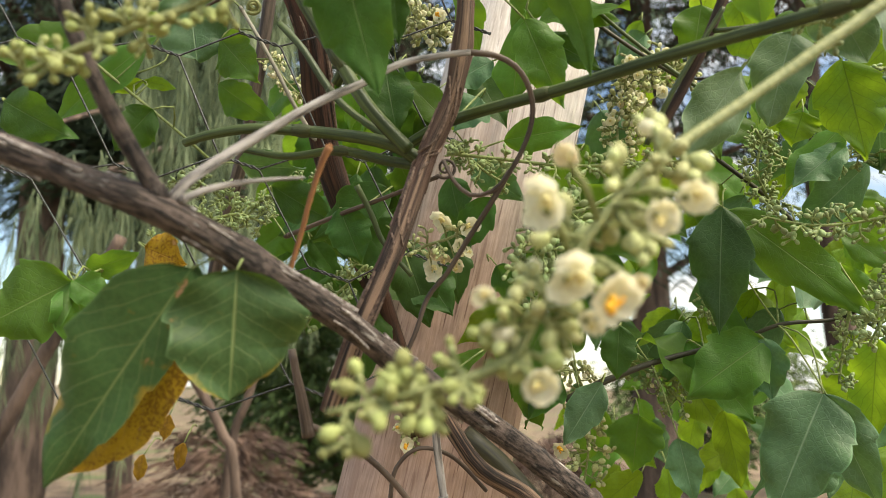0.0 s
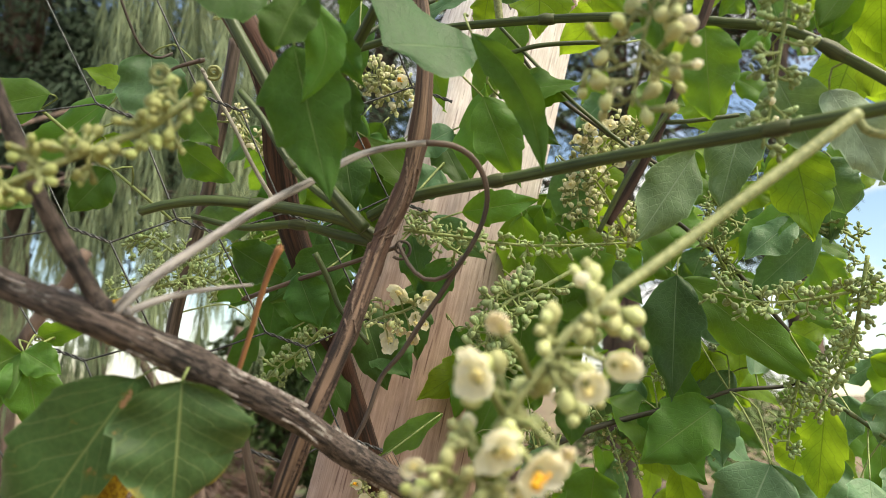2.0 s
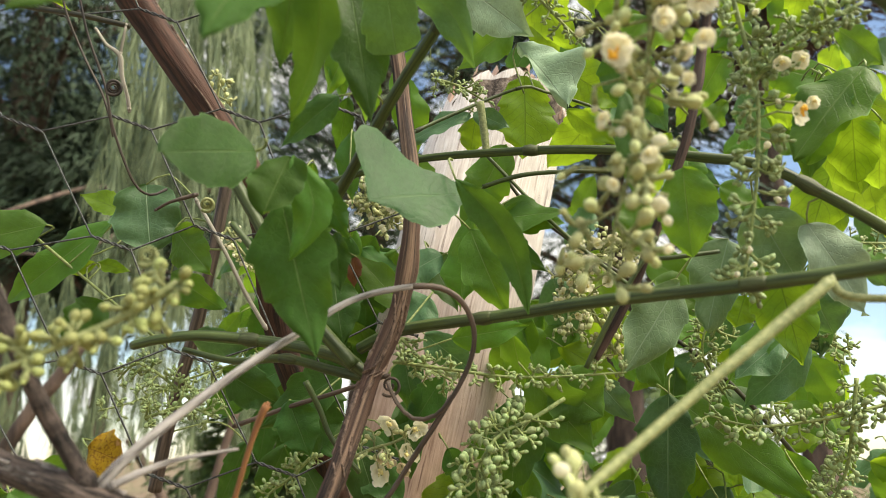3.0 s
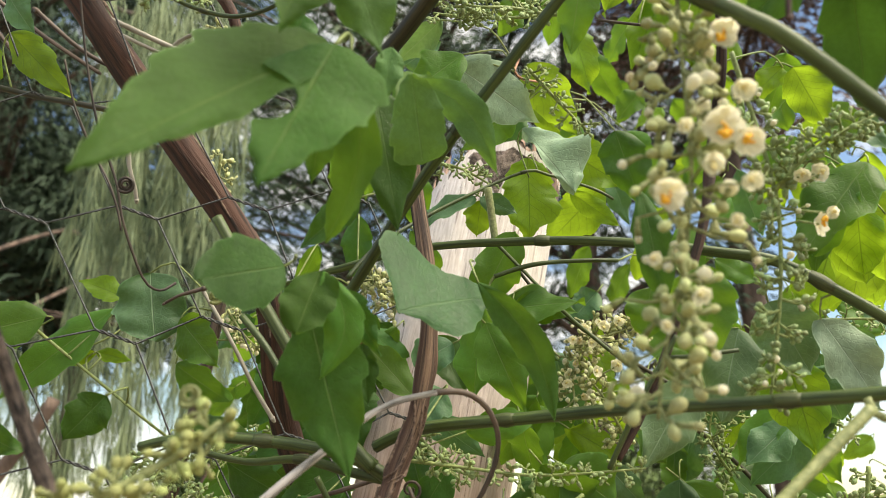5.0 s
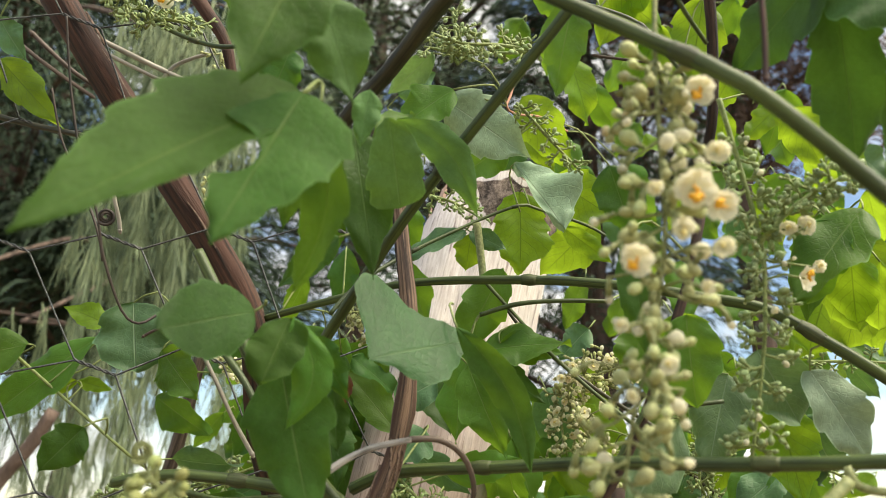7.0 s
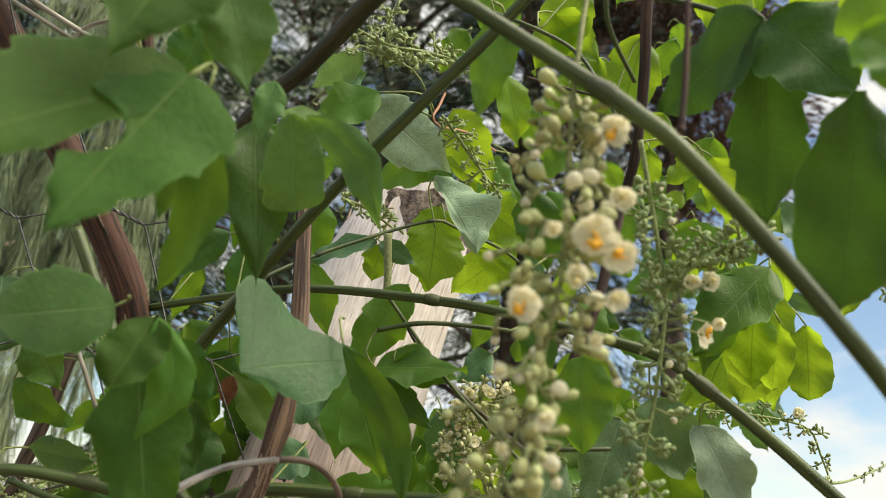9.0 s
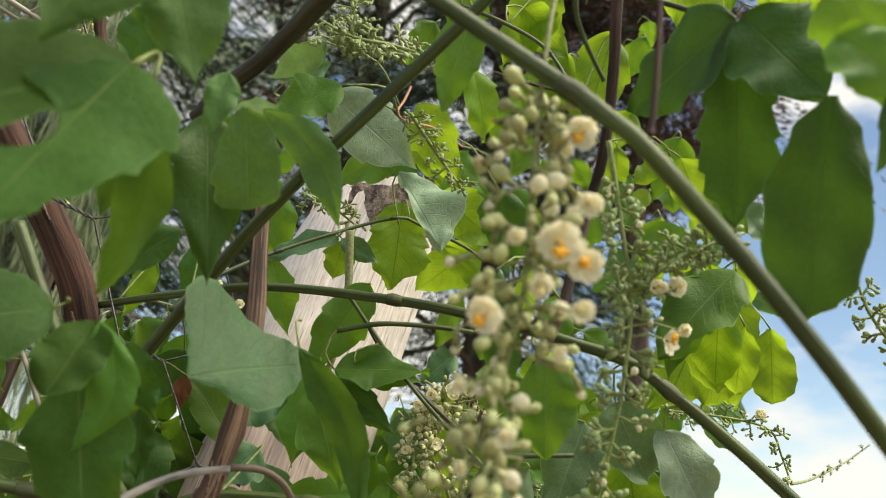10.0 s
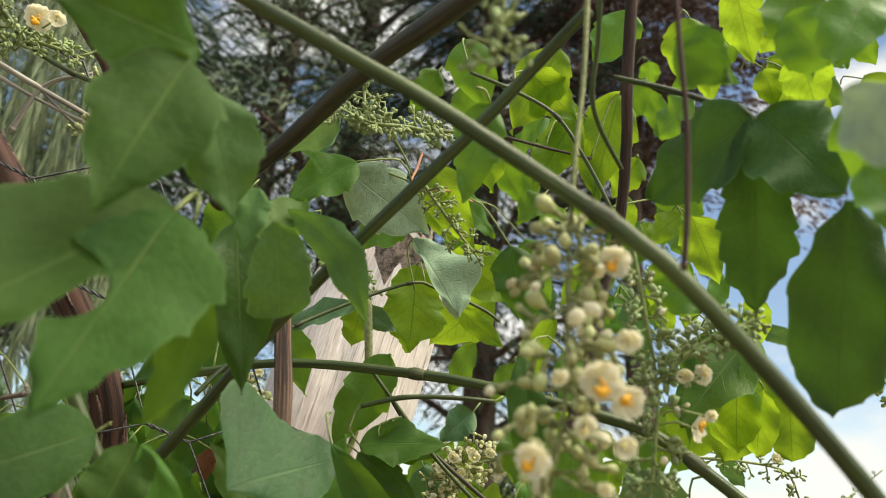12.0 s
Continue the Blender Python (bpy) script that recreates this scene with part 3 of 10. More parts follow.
def cluster(label, pts, groups, reach, bud, start=0.0, kind="pale", flowers=(), loose=0, stalk=0.0009, seed=1, per=4, flat=0.5):
    """A hanging flower cluster: stalk, side stalks with their buds, and open flowers; flowers: (x, y, z, radius, sort)."""
    rng = random.Random(seed)
    if kind == "dull":
        bud, groups, per = bud * 0.74, int(groups * 1.4), per
    line = glide(pts, 0.004)
    o = line[0].copy()
    th = tagged(new("flower_cluster"), label, "flower cluster", "flower clusters of the vine")
    th.location = o
    line = [p - o for p in line]
    bm = bmesh.new()
    tube(bm, line, stalk * 1.25, stalk * 0.7, 8, 0.08, 0, seed)
    part("stalk", bm, STALK_DULL if kind == "dull" else STALK, th)
    n = len(line)
    skin = STALK_DULL if kind == "dull" else STALK
    for g in range(groups):
        s = start + (1 - start) * (g + rng.uniform(0.2, 0.8)) / groups
        i = min(n - 2, int(s * (n - 1)))
        p = line[i]
        d = (line[i + 1] - line[i]).normalized()
        x = d.orthogonal().normalized()
        y = d.cross(x)
        a = g * 2.4 + rng.uniform(-0.5, 0.5)
        side = (x * math.cos(a) + y * math.sin(a))
        side.y *= flat
        side = (side + d * rng.uniform(0.0, 0.5)).normalized()
        q = side * reach * rng.uniform(0.35, 1.15)
        bm = bmesh.new()
        tube(bm, [Vector((0, 0, 0)), q * 0.5 + d * bud * 0.5, q], stalk * 0.75, stalk * 0.5, 5)
        spots = []
        count = per + rng.randint(-1, 1)
        for k in range(count):
            s = k / max(1, count - 1)
            lat = d * (1 if k % 2 else -0.7) + Vector((rng.uniform(-1, 1), rng.uniform(-1, 1) * flat, rng.uniform(-1, 1))) * 0.7
            e = (side * rng.uniform(0.3, 0.9) + lat * 0.75).normalized()
            root = q * (0.40 + 0.55 * s) if k < count - 1 else q * 0.97
            tip = root + e * rng.uniform(0.7, 2.2) * bud
            tube(bm, [root, (root + tip) / 2 + side * bud * 0.12, tip + e * bud * 0.1], bud * 0.26, bud * 0.44, 6)
            spots.append((tip, e, bud * (1.06 - 0.42 * s) * rng.choice((0.7, 0.85, 0.95, 1.0))))
        branch = part("side_stalk", bm, skin, th, "", p)
        for tip, e, r in spots:
            place(part("bud", BUDS["cream" if loose and rng.random() < loose else kind], None, branch), tip + e * r * 0.7, e, r, rng.uniform(0, 6))
    for x, y, z, r, sort in flowers:
        f = Vector((x, y, z)) - o
        i = min(range(n), key=lambda k: (line[k] - f).length)
        p = line[i]
        to = (f - p) * 0.9
        bm = bmesh.new()
        tube(bm, [Vector((0, 0, 0)), to / 2 + Vector((0, 0, 0.002)), to], stalk * 0.6, stalk * 0.5, 5)
        part("pedicel", bm, skin, th, "", p)
        petals, heart = FLOWERS[sort]
        axis = Vector((rng.uniform(-0.9, 0.9), -1.0, rng.uniform(-0.9, 0.3)))
        fl = part("flower", petals, None, th, ("cream petals round an orange heart", "half-open cream flower", "closing pinkish cream flower", "open cream flower with a pale yellow heart")[sort])
        place(fl, f, axis, r, rng.uniform(0, 6))
        part("heart", heart, None, fl)
    return th


def blades(name, spots, mat, label, category, length, width, droop, seed, kind="stuff", parent=None, stray=0.35):
    """Many thin sprays of foliage in one mesh; spots: list of (place, direction)."""
    rng = random.Random(seed)
    verts, faces = [], []
    for p, d in spots:
        d = (d + Vector((rng.uniform(-1, 1), rng.uniform(-1, 1), rng.uniform(-1, 1))) * stray).normalized()
        s = d.orthogonal().normalized()
        s.rotate(Matrix.Rotation(rng.uniform(0, 6.28), 3, d))
        ln, w = length * rng.uniform(0.5, 1.3), width * rng.uniform(0.6, 1.3)
        mid, end = p + d * ln * 0.5, p + d * ln - Vector((0, 0, droop * ln))
        k = len(verts)
        verts += [p, mid + s * w, mid - s * w, end]
        faces += [(k, k + 1, k + 2), (k + 1, k + 3, k + 2)]
    me = bpy.data.meshes.new(name)
    me.from_pydata([tuple(v) for v in verts], [], faces)
    me.materials.append(mat)
    ob = new(name, me)
    if parent is not None:
        ob.parent = parent
        return tagged(ob, label, kind=kind)
    return tagged(ob, label, category, kind=kind)


def far_tree(label, foot, height, spread, trunk_r, mat, count, length, width, droop, seed, low=0.25, weep=0.0):
    """A tree in the distance: tapered trunk, limbs, and a crown of many small sprays with gaps."""
    rng = random.Random(seed)
    th = tagged(new("tree"), label, "tree")
    th.location = foot
    bm = bmesh.new()
    lean = Vector((rng.uniform(-0.05, 0.05), rng.uniform(-0.05, 0.05), 1))
    tube(bm, glide([lean * height * k / 4 + Vector((rng.uniform(-1, 1), rng.uniform(-1, 1), 0)) * 0.02 * height * (k > 0) for k in range(5)], height / 14), trunk_r, trunk_r * 0.15, 10, 0.2, 0, seed)
    part("trunk", bm, TRUNK, th)
    spots = []
    n_l = 46
    for k in range(n_l):
        h = height * (low + (1 - low) * (k + rng.random()) / n_l)
        a = k * 2.4 + rng.uniform(-0.4, 0.4)
        out = spread * (1.05 - 0.75 * (h / height - low) / (1 - low)) * rng.uniform(0.65, 1.15)
        root = lean * h
        end = root + Vector((math.cos(a) * out, math.sin(a) * out, out * (0.22 - weep)))
        mid = (root + end) / 2 + Vector((0, 0, out * 0.16))
        line = glide([root, mid, end], out / 8)
        bm = bmesh.new()
        tube(bm, line, trunk_r * 0.22, trunk_r * 0.04, 5, 0.2)
        part("limb", bm, TRUNK, th)
        for _ in range(count // n_l):
            p = line[int(len(line) * min(0.99, rng.random() ** 0.6))] + Vector((rng.gauss(0, 1), rng.gauss(0, 1), rng.gauss(0, 0.7) - weep * 0.8)) * out * 0.13
            spots.append((p, Vector((math.cos(a), math.sin(a), -0.3 - weep * 2))))
    crown = blades("crown", spots, mat, "", "", length, width, droop, seed, parent=th)
    return th


POST_TOP, POST_FOOT = (0.0737, 0.6176, 1.7885), (-0.3233, 0.4998, 0.0000)
NET_AT, NET_TWIST, NET_UP, NET_FALL = (-0.2190, 0.3707, 1.6577), (0.0222, 0.0024, -0.0076), (0.0574, 0.0094, 0.0069), (0.0463, 0.0176, -0.0596)
# ---- ground, post, far trees ----
def ground_sheet():
    bm = bmesh.new()
    bmesh.ops.create_grid(bm, x_segments=120, y_segments=120, size=1.0)
    for v in bm.verts:
        q = Vector((v.co.x, v.co.y))
        s = q.length
        v.co.x, v.co.y = v.co.x * (4 + 900 * s ** 4), v.co.y * (4 + 900 * s ** 4)
        v.co.z = 0.10 * noise.noise(Vector((v.co.x * 0.6, v.co.y * 0.6, 0))) + 0.03 * noise.noise(Vector((v.co.x * 3, v.co.y * 3, 4)))
    ob = new("ground", mesh_of("ground", bm, GROUND))
    return tagged(ob, "dry brown earth with sparse weeds", "ground", kind="structure")


ground_sheet()


def fence_post(foot, top, radius):
    """A weathered, split round post with a rotten, ragged head; lengthwise checks run down it."""
    foot, top = Vector(foot), Vector(top)
    th = tagged(new("fence_post"), "weathered grey-brown timber fence post with a rotten ragged top", "fence post")
    th.location = foot
    ax = top - foot
    tilt = ax.normalized().to_track_quat("Z", "Y").to_matrix()
    th.matrix_world = Matrix.Translation(foot) @ tilt.to_4x4()
    rot = Matrix.Identity(3)
    bm, cap = bmesh.new(), bmesh.new()
    NA, NZ = 56, 60
    checks = [(0.9, 0.13), (2.6, 0.10), (4.05, 0.16), (4.75, 0.20), (5.5, 0.12)]
    rings = []
    for i in range(NZ + 1):
        s = 1 - (1 - i / NZ) ** 1.0
        ring = []
        for j in range(NA):
            a = 2 * math.pi * j / NA
            r = radius * (1 + 0.05 * noise.noise(Vector((math.cos(a) * 1.3, math.sin(a) * 1.3, s * 1.1))))
            r *= 1 + 0.035 * noise.noise(Vector((math.cos(a) * 7, math.sin(a) * 7, s * 2.0)))
            for c, dp in checks:
                w = (a - c - 0.06 * math.sin(s * 9)) / 0.07
                r *= 1 - dp * math.exp(-w * w) * min(1, max(0, (s - 0.35) * 3))
            z = s * ax.length
            side = max(0.0, -(tilt @ Vector((math.cos(a), math.sin(a), 0))).x)
            z -= 0.040 * side ** 1.6 * max(0.0, (s - 0.9) * 10) ** 2
            r *= 1 - 0.10 * side * max(0.0, (s - 0.95) * 20) ** 2
            if i == NZ:
                z += 0.014 * noise.noise(Vector((math.cos(a) * 9, math.sin(a) * 9, 2))) + 0.008 * noise.noise(Vector((math.cos(a) * 4, math.sin(a) * 4, 7))) + 0.005 * noise.noise(Vector((math.cos(a) * 13, math.sin(a) * 13, 7)))
            ring.append(bm.verts.new(rot @ Vector((r * math.cos(a), r * math.sin(a), z))))
        rings.append(ring)
    for a, b in zip(rings, rings[1:]):
        for j in range(NA):
            bm.faces.new((a[j], a[(j + 1) % NA], b[(j + 1) % NA], b[j]))
    last = [v.co.copy() for v in rings[-1]]
    part("timber", bm, POST, th)
    mid = sum(last, Vector()) / NA
    rr = [[cap.verts.new(mid + (p - mid) * k + rot @ Vector((0, 0, -0.012 * (1 - k) + 0.010 * noise.noise(p * 160 * k)))) for p in last] for k in (1.0, 0.8, 0.55, 0.3)]
    for a, b in zip(rr, rr[1:]):
        for j in range(NA):
            cap.faces.new((a[j], a[(j + 1) % NA], b[(j + 1) % NA], b[j]))
    cap.faces.new(rr[-1])
    part("end_grain", cap, POST_END, th, "dark rotten end grain")
    rim = bmesh.new()
    loops = []
    for k in range(5):
        row = []
        for j in range(NA):
            a = 2 * math.pi * j / NA
            p = last[j].copy()
            out = (p - mid) - rot @ Vector((0, 0, (rot.inverted() @ (p - mid)).z))
            drop = (0.024 + 0.016 * noise.noise(Vector((math.cos(a) * 6, math.sin(a) * 6, 3)))) * k / 4
            p += out * (0.012 + 0.018 * noise.noise(Vector((math.cos(a) * 11, math.sin(a) * 11, k * 1.4))) - (0.016 if k == 4 else 0.0)) + rot @ Vector((0, 0, -0.007 - 0.006 * noise.noise(Vector((math.cos(a) * 8, math.sin(a) * 8, 1))) - drop * 1.3))
            row.append(rim.verts.new(p))
        loops.append(row)
    for a, b in zip(loops, loops[1:]):
        for j in range(NA):
            rim.faces.new((a[j], b[j], b[(j + 1) % NA], a[(j + 1) % NA]))
    part("rotten_rim", rim, POST_END, th, "dark crumbling rim of the post")
    rng = random.Random(77)
    for k in range(34):
        j = rng.randrange(NA)
        p, q = last[j], last[(j + 1) % NA]
        out = Vector((p.x - mid.x, p.y - mid.y, 0)).normalized()
        along = (q - p).normalized()
        wide, tall, thick = rng.uniform(0.0015, 0.0045), rng.uniform(0.006, 0.020), rng.uniform(0.001, 0.0025)
        lean = along * rng.uniform(-0.3, 0.3) - out * rng.uniform(0.0, 0.25)
        sp = bmesh.new()
        base = [sp.verts.new(along * (wide * u) + out * (thick * w) - Vector((0, 0, 0.014))) for u, w in ((-1, -1), (1, -1), (1, 0.4), (-1, 0.4))]
        neck = [sp.verts.new(along * (wide * u * 0.7) + out * (thick * w) + (Vector((0, 0, 1)) + lean) * tall * 0.45) for u, w in ((-1, -1), (1, -1), (1, 0.2), (-1, 0.2))]
        tip = sp.verts.new((Vector((0, 0, 1)) + lean) * tall)
        for i in range(4):
            sp.faces.new((base[i], base[(i + 1) % 4], neck[(i + 1) % 4], neck[i]))
            sp.faces.new((neck[i], neck[(i + 1) % 4], tip))
        part("splinter", sp, POST, th, "", p - out * 0.001, smooth=False)
    return th


fence_post(POST_FOOT, POST_TOP, 0.060)


def netting(origin, twist, up, down, reach):
    """Hexagonal wire netting, hanging askew: each strand runs from twist to twist."""
    o, tw = Vector(origin), Vector(twist)
    up, down = Vector(up), Vector(down)
    nn = up.cross(down).normalized()
    th = tagged(new("wire_netting"), "thin hexagonal galvanised wire netting behind the vine", "wire netting")
    th.location = o
    rng = random.Random(5)
    jit = {}

    def knot(i, j):
        if (i, j) not in jit:
            jit[(i, j)] = up * i + down * j + nn * (0.004 * math.sin(i * 1.3 + j)) + Vector((rng.uniform(-1, 1), 0, rng.uniform(-1, 1))) * 0.0025
        return jit[(i, j)]

    along = tw.normalized()
    across = nn.cross(along)
    for c in range(-reach, reach + 1):
        for way in (0, 1):
            bm = bmesh.new()
            line = []
            for k in range(-2 * reach, 2 * reach - 1):
                i = (k + 1 - way) // 2 + c
                j = (k + way) // 2 - c
                if abs(i) > reach or abs(j) > reach + 1:
                    continue
                p = knot(i, j)
                for q in range(15):
                    a = q / 14 * math.pi * 5 + math.pi * way
                    line.append(p + tw * (q / 14) + (across * math.cos(a) + nn * math.sin(a)) * 0.0006)
            if len(line) > 30:
                tube(bm, line, 0.00055, 0.00055, 5)
                part("wire", bm, WIRE, th)
    return th


netting(NET_AT, NET_TWIST, NET_UP, NET_FALL, 3)

far_tree("tall dark green conifer with thin drooping sprays", (-3.4, 5.6, 0), 9.0, 3.0, 0.22, NEEDLE_DARK, 60000, 0.20, 0.011, 0.3, 11, 0.32)
far_tree("tall dark green conifer with thin drooping sprays", (0.2, 7.4, 0), 10.0, 2.6, 0.22, NEEDLE_MID, 14000, 0.20, 0.011, 0.3, 12, 0.26)
far_tree("brown half-dry tree behind the vine", (2.75, 5.6, 0), 8.0, 1.5, 0.15, NEEDLE_BROWN, 55000, 0.08, 0.010, 0.2, 13, 0.52)
far_tree("low green bushy tree in the distance", (-1.2, 9.5, 0), 1.3, 1.1, 0.10, FAR_LEAF, 16000, 0.14, 0.016, 0.2, 14, 0.10)
far_tree("low green bushy tree in the distance", (3.2, 11.0, 0), 2.4, 1.9, 0.10, FAR_LEAF, 16000, 0.14, 0.016, 0.2, 15, 0.10)


def weeping_sprays(label, top, spread, drop, strands, seed, root):
    """A weeping bough: thin drooping cords, each set with fine light needles."""
    rng = random.Random(seed)
    top = Vector(top)
    th = tagged(new("weeping_bough"), label, "conifer bough")
    th.location = top
    bm = bmesh.new()
    tube(bm, glide([Vector((-spread * 1.2, 0.3, 0.25)), Vector((0, 0, 0.12)), Vector((spread, -0.05, -0.02))], 0.05), 0.006, 0.003, 8, 0.2)
    part("branch", bm, TRUNK, th)
    bm = bmesh.new()
    far = Vector(root) - top
    tube(bm, glide([Vector((-spread * 1.2, 0.3, 0.25)), far * 0.5 + Vector((-0.1, 0, 0.3)), far], 0.15), 0.006, 0.022, 8, 0.2)
    part("limb", bm, TRUNK, th)
    spots = []
    cords = bmesh.new()
    for k in range(strands):
        x = rng.gauss(0, 0.42) * spread
        y = rng.uniform(-0.25, 0.25)
        ln = drop * rng.uniform(0.45, 1.0)
        a = Vector((x * 0.75, y, rng.uniform(-0.1, 0.16)))
        line = [a + Vector((x * 0.35 * s + 0.03 * math.sin(s * 4 + k), 0.03 * math.sin(s * 3 + k * 2), -ln * s)) for s in (i / 12 for i in range(13))]
        tube(cords, line, 0.0022, 0.0008, 4)
        for _ in range(int(ln * 230)):
            i = rng.randrange(12)
            p = line[i].lerp(line[i + 1], rng.random())
            spots.append((p, Vector((rng.uniform(-0.22, 0.22), rng.uniform(-0.22, 0.22), -1))))
    tagged(part("drooping_foliage", cords, NEEDLE_LIGHT, th), kind="stuff")
    blades("needles", spots, NEEDLE_LIGHT, "", "", 0.10, 0.0015, 0.1, seed, parent=th, stray=0.16)
    return th


weeping_sprays("light green weeping conifer bough hanging in long strands", (-0.62, 1.75, 2.75), 0.23, 1.25, 44, 21, (-3.4, 5.6, 5.2))
weeping_sprays("light green weeping conifer bough hanging in long strands", (-1.15, 2.2, 1.95), 0.60, 0.80, 27, 22, (-2.9, 6.3, 3.6))
weeping_sprays("light green weeping conifer bough hanging in long strands", (-0.70, 2.6, 1.98), 0.75, 0.48, 40, 23, (-2.9, 6.3, 3.2))

far_tree("dry brown bush in the distance", (-1.1, 3.6, 0), 1.15, 0.7, 0.03, NEEDLE_BROWN, 8000, 0.10, 0.004, 0.1, 31, 0.05)
far_tree("dry brown bush in the distance", (0.4, 4.2, 0), 1.1, 0.8, 0.03, NEEDLE_BROWN, 8000, 0.10, 0.004, 0.1, 32, 0.05)
far_tree("tall dark conifer with bare lower limbs", (1.5, 6.6, 0), 9.0, 1.9, 0.2, NEEDLE_DARK, 22000, 0.18, 0.010, 0.3, 41, 0.24)

far_tree("tall dark green conifer with thin drooping sprays", (-2.9, 6.3, 0), 4.5, 1.6, 0.12, NEEDLE_DARK, 30000, 0.20, 0.011, 0.3, 51, 0.55)
far_tree("tall dark green conifer with thin drooping sprays", (-1.1, 7.4, 0), 9.5, 2.0, 0.18, NEEDLE_MID, 8000, 0.20, 0.011, 0.3, 52, 0.40)
far_tree("low green bushy tree in the distance", (-1.9, 8.2, 0), 2.1, 1.3, 0.10, FAR_LEAF, 9000, 0.16, 0.02, 0.2, 61, 0.15)


# ---- the vine: stems, leaves, flowers ----
trunk_vine = stem("vine_stem", "thick reddish-brown woody vine stem with flaking bark", "vine stem", BARK, [(-0.2287, 0.3461, 1.8535), (-0.1948, 0.3657, 1.7947), (-0.1438, 0.3906, 1.7195), (-0.1030, 0.4101, 1.6606), (-0.0843, 0.4233, 1.6215), (-0.0780, 0.4576, 1.5540), (-0.0552, 0.4916, 1.4866), (-0.0241, 0.5385, 1.3814)], 0.00939, 0.00796, rough=0.2, ridges=3, sides=14)
brown_stem = stem("vine_stem", "brown striped woody vine stem", "vine stem", BARK_STRIPE, [(-0.0050, 0.3560, 1.7126), (0.0000, 0.3540, 1.6866), (0.0045, 0.3520, 1.6517), (0.0098, 0.3438, 1.5965), (0.0044, 0.3464, 1.5489), (-0.0084, 0.3448, 1.5146), (-0.0208, 0.3336, 1.4718), (-0.0337, 0.3327, 1.4386), (-0.0479, 0.3414, 1.4011)], 0.00378, 0.00467, rough=0.15, ridges=5, sides=14, knots=((0.45, 0.25),))
dead_branch = stem("dead_branch", "grey dead branch with peeling lichen-pale bark", "branch", BARK_GREY, [(-0.1617, 0.2307, 1.4960), (-0.1335, 0.2341, 1.4852), (-0.1106, 0.2369, 1.4762), (-0.0832, 0.2422, 1.4658), (-0.0603, 0.2713, 1.4522), (-0.0371, 0.2985, 1.4381), (-0.0157, 0.3232, 1.4202), (0.0113, 0.3534, 1.4014), (0.0373, 0.3785, 1.3827), (0.0745, 0.4063, 1.3524)], 0.00442, 0.00585, rough=0.22, sides=14, knots=((0.35, 0.3),))
fork_twig = stem("twig", "grey-brown side twig of the dead branch", "twig", BARK_GREY, [(-0.0837, 0.2416, 1.4690), (-0.0885, 0.2378, 1.4772), (-0.0941, 0.2324, 1.4884), (-0.1015, 0.2248, 1.5056), (-0.1092, 0.2177, 1.5260), (-0.1149, 0.2110, 1.5441), (-0.1189, 0.2012, 1.5616), (-0.1224, 0.1889, 1.5846), (-0.1242, 0.1694, 1.6121), (-0.1190, 0.1415, 1.6374), (-0.1090, 0.1221, 1.6411)], 0.00303, 0.00069, rough=0.15)
tendril = stem("tendril", "pale grey dead twig ending in a brown looping tendril", "tendril", TWIG_GREY, [(-0.0822, 0.2427, 1.4689), (-0.0772, 0.2437, 1.4760), (-0.0657, 0.2567, 1.4914), (-0.0432, 0.2741, 1.5140), (-0.0290, 0.2876, 1.5271), (-0.0170, 0.2964, 1.5382), (-0.0041, 0.3058, 1.5459), (0.0122, 0.3109, 1.5500)], 0.00190, 0.00130, rough=0.14)
loop = stem("tendril", "brown looping tendril of the vine", "tendril", TWIG_BROWN, [(0.0110, 0.3109, 1.5500), (0.0241, 0.3165, 1.5506), (0.0339, 0.3201, 1.5448), (0.0389, 0.3254, 1.5341), (0.0378, 0.3306, 1.5218), (0.0304, 0.3351, 1.5066), (0.0217, 0.3384, 1.4973), (0.0117, 0.3402, 1.4960), (0.0041, 0.3405, 1.5032), (-0.0003, 0.3406, 1.5125)], 0.00142, 0.00089, rough=0.1)
loop_tail = stem("tendril", "thin brown hanging tendril", "tendril", TWIG_BROWN, [(0.0292, 0.3362, 1.5056), (0.0205, 0.3424, 1.4918), (0.0115, 0.3494, 1.4791), (0.0010, 0.3568, 1.4635), (-0.0085, 0.3634, 1.4525), (-0.0151, 0.3664, 1.4343), (-0.0258, 0.3697, 1.4135)], 0.00137, 0.00105, rough=0.1)
spur = stem("twig", "short pointed grey dead twig", "twig", TWIG_GREY, [(-0.0786, 0.2428, 1.4696), (-0.0718, 0.2445, 1.4733), (-0.0614, 0.2513, 1.4779), (-0.0437, 0.2596, 1.4816)], 0.00130, 0.00050, rough=0.15)
stick = stem("twig", "rust-orange dry leaf stalk standing up", "twig", TWIG_RUST, [(-0.0534, 0.2820, 1.4514), (-0.0489, 0.2796, 1.4655), (-0.0447, 0.2770, 1.4806), (-0.0406, 0.2750, 1.4927), (-0.0381, 0.2743, 1.4974)], 0.00092, 0.00112, rough=0.2, knots=((0.98, 0.4),))
main_green = stem("vine_stem", "long ribbed green vine stem", "vine stem", STEM_GREEN, [(0.1882, 0.2117, 1.5392), (0.1663, 0.2298, 1.5375), (0.1297, 0.2608, 1.5381), (0.0922, 0.2947, 1.5404), (0.0535, 0.3279, 1.5406), (0.0044, 0.3624, 1.5397), (-0.0178, 0.3744, 1.5322)], 0.00210, 0.00279, ridges=6, rough=0.04, sides=18, nodes=(0.26, 0.72))
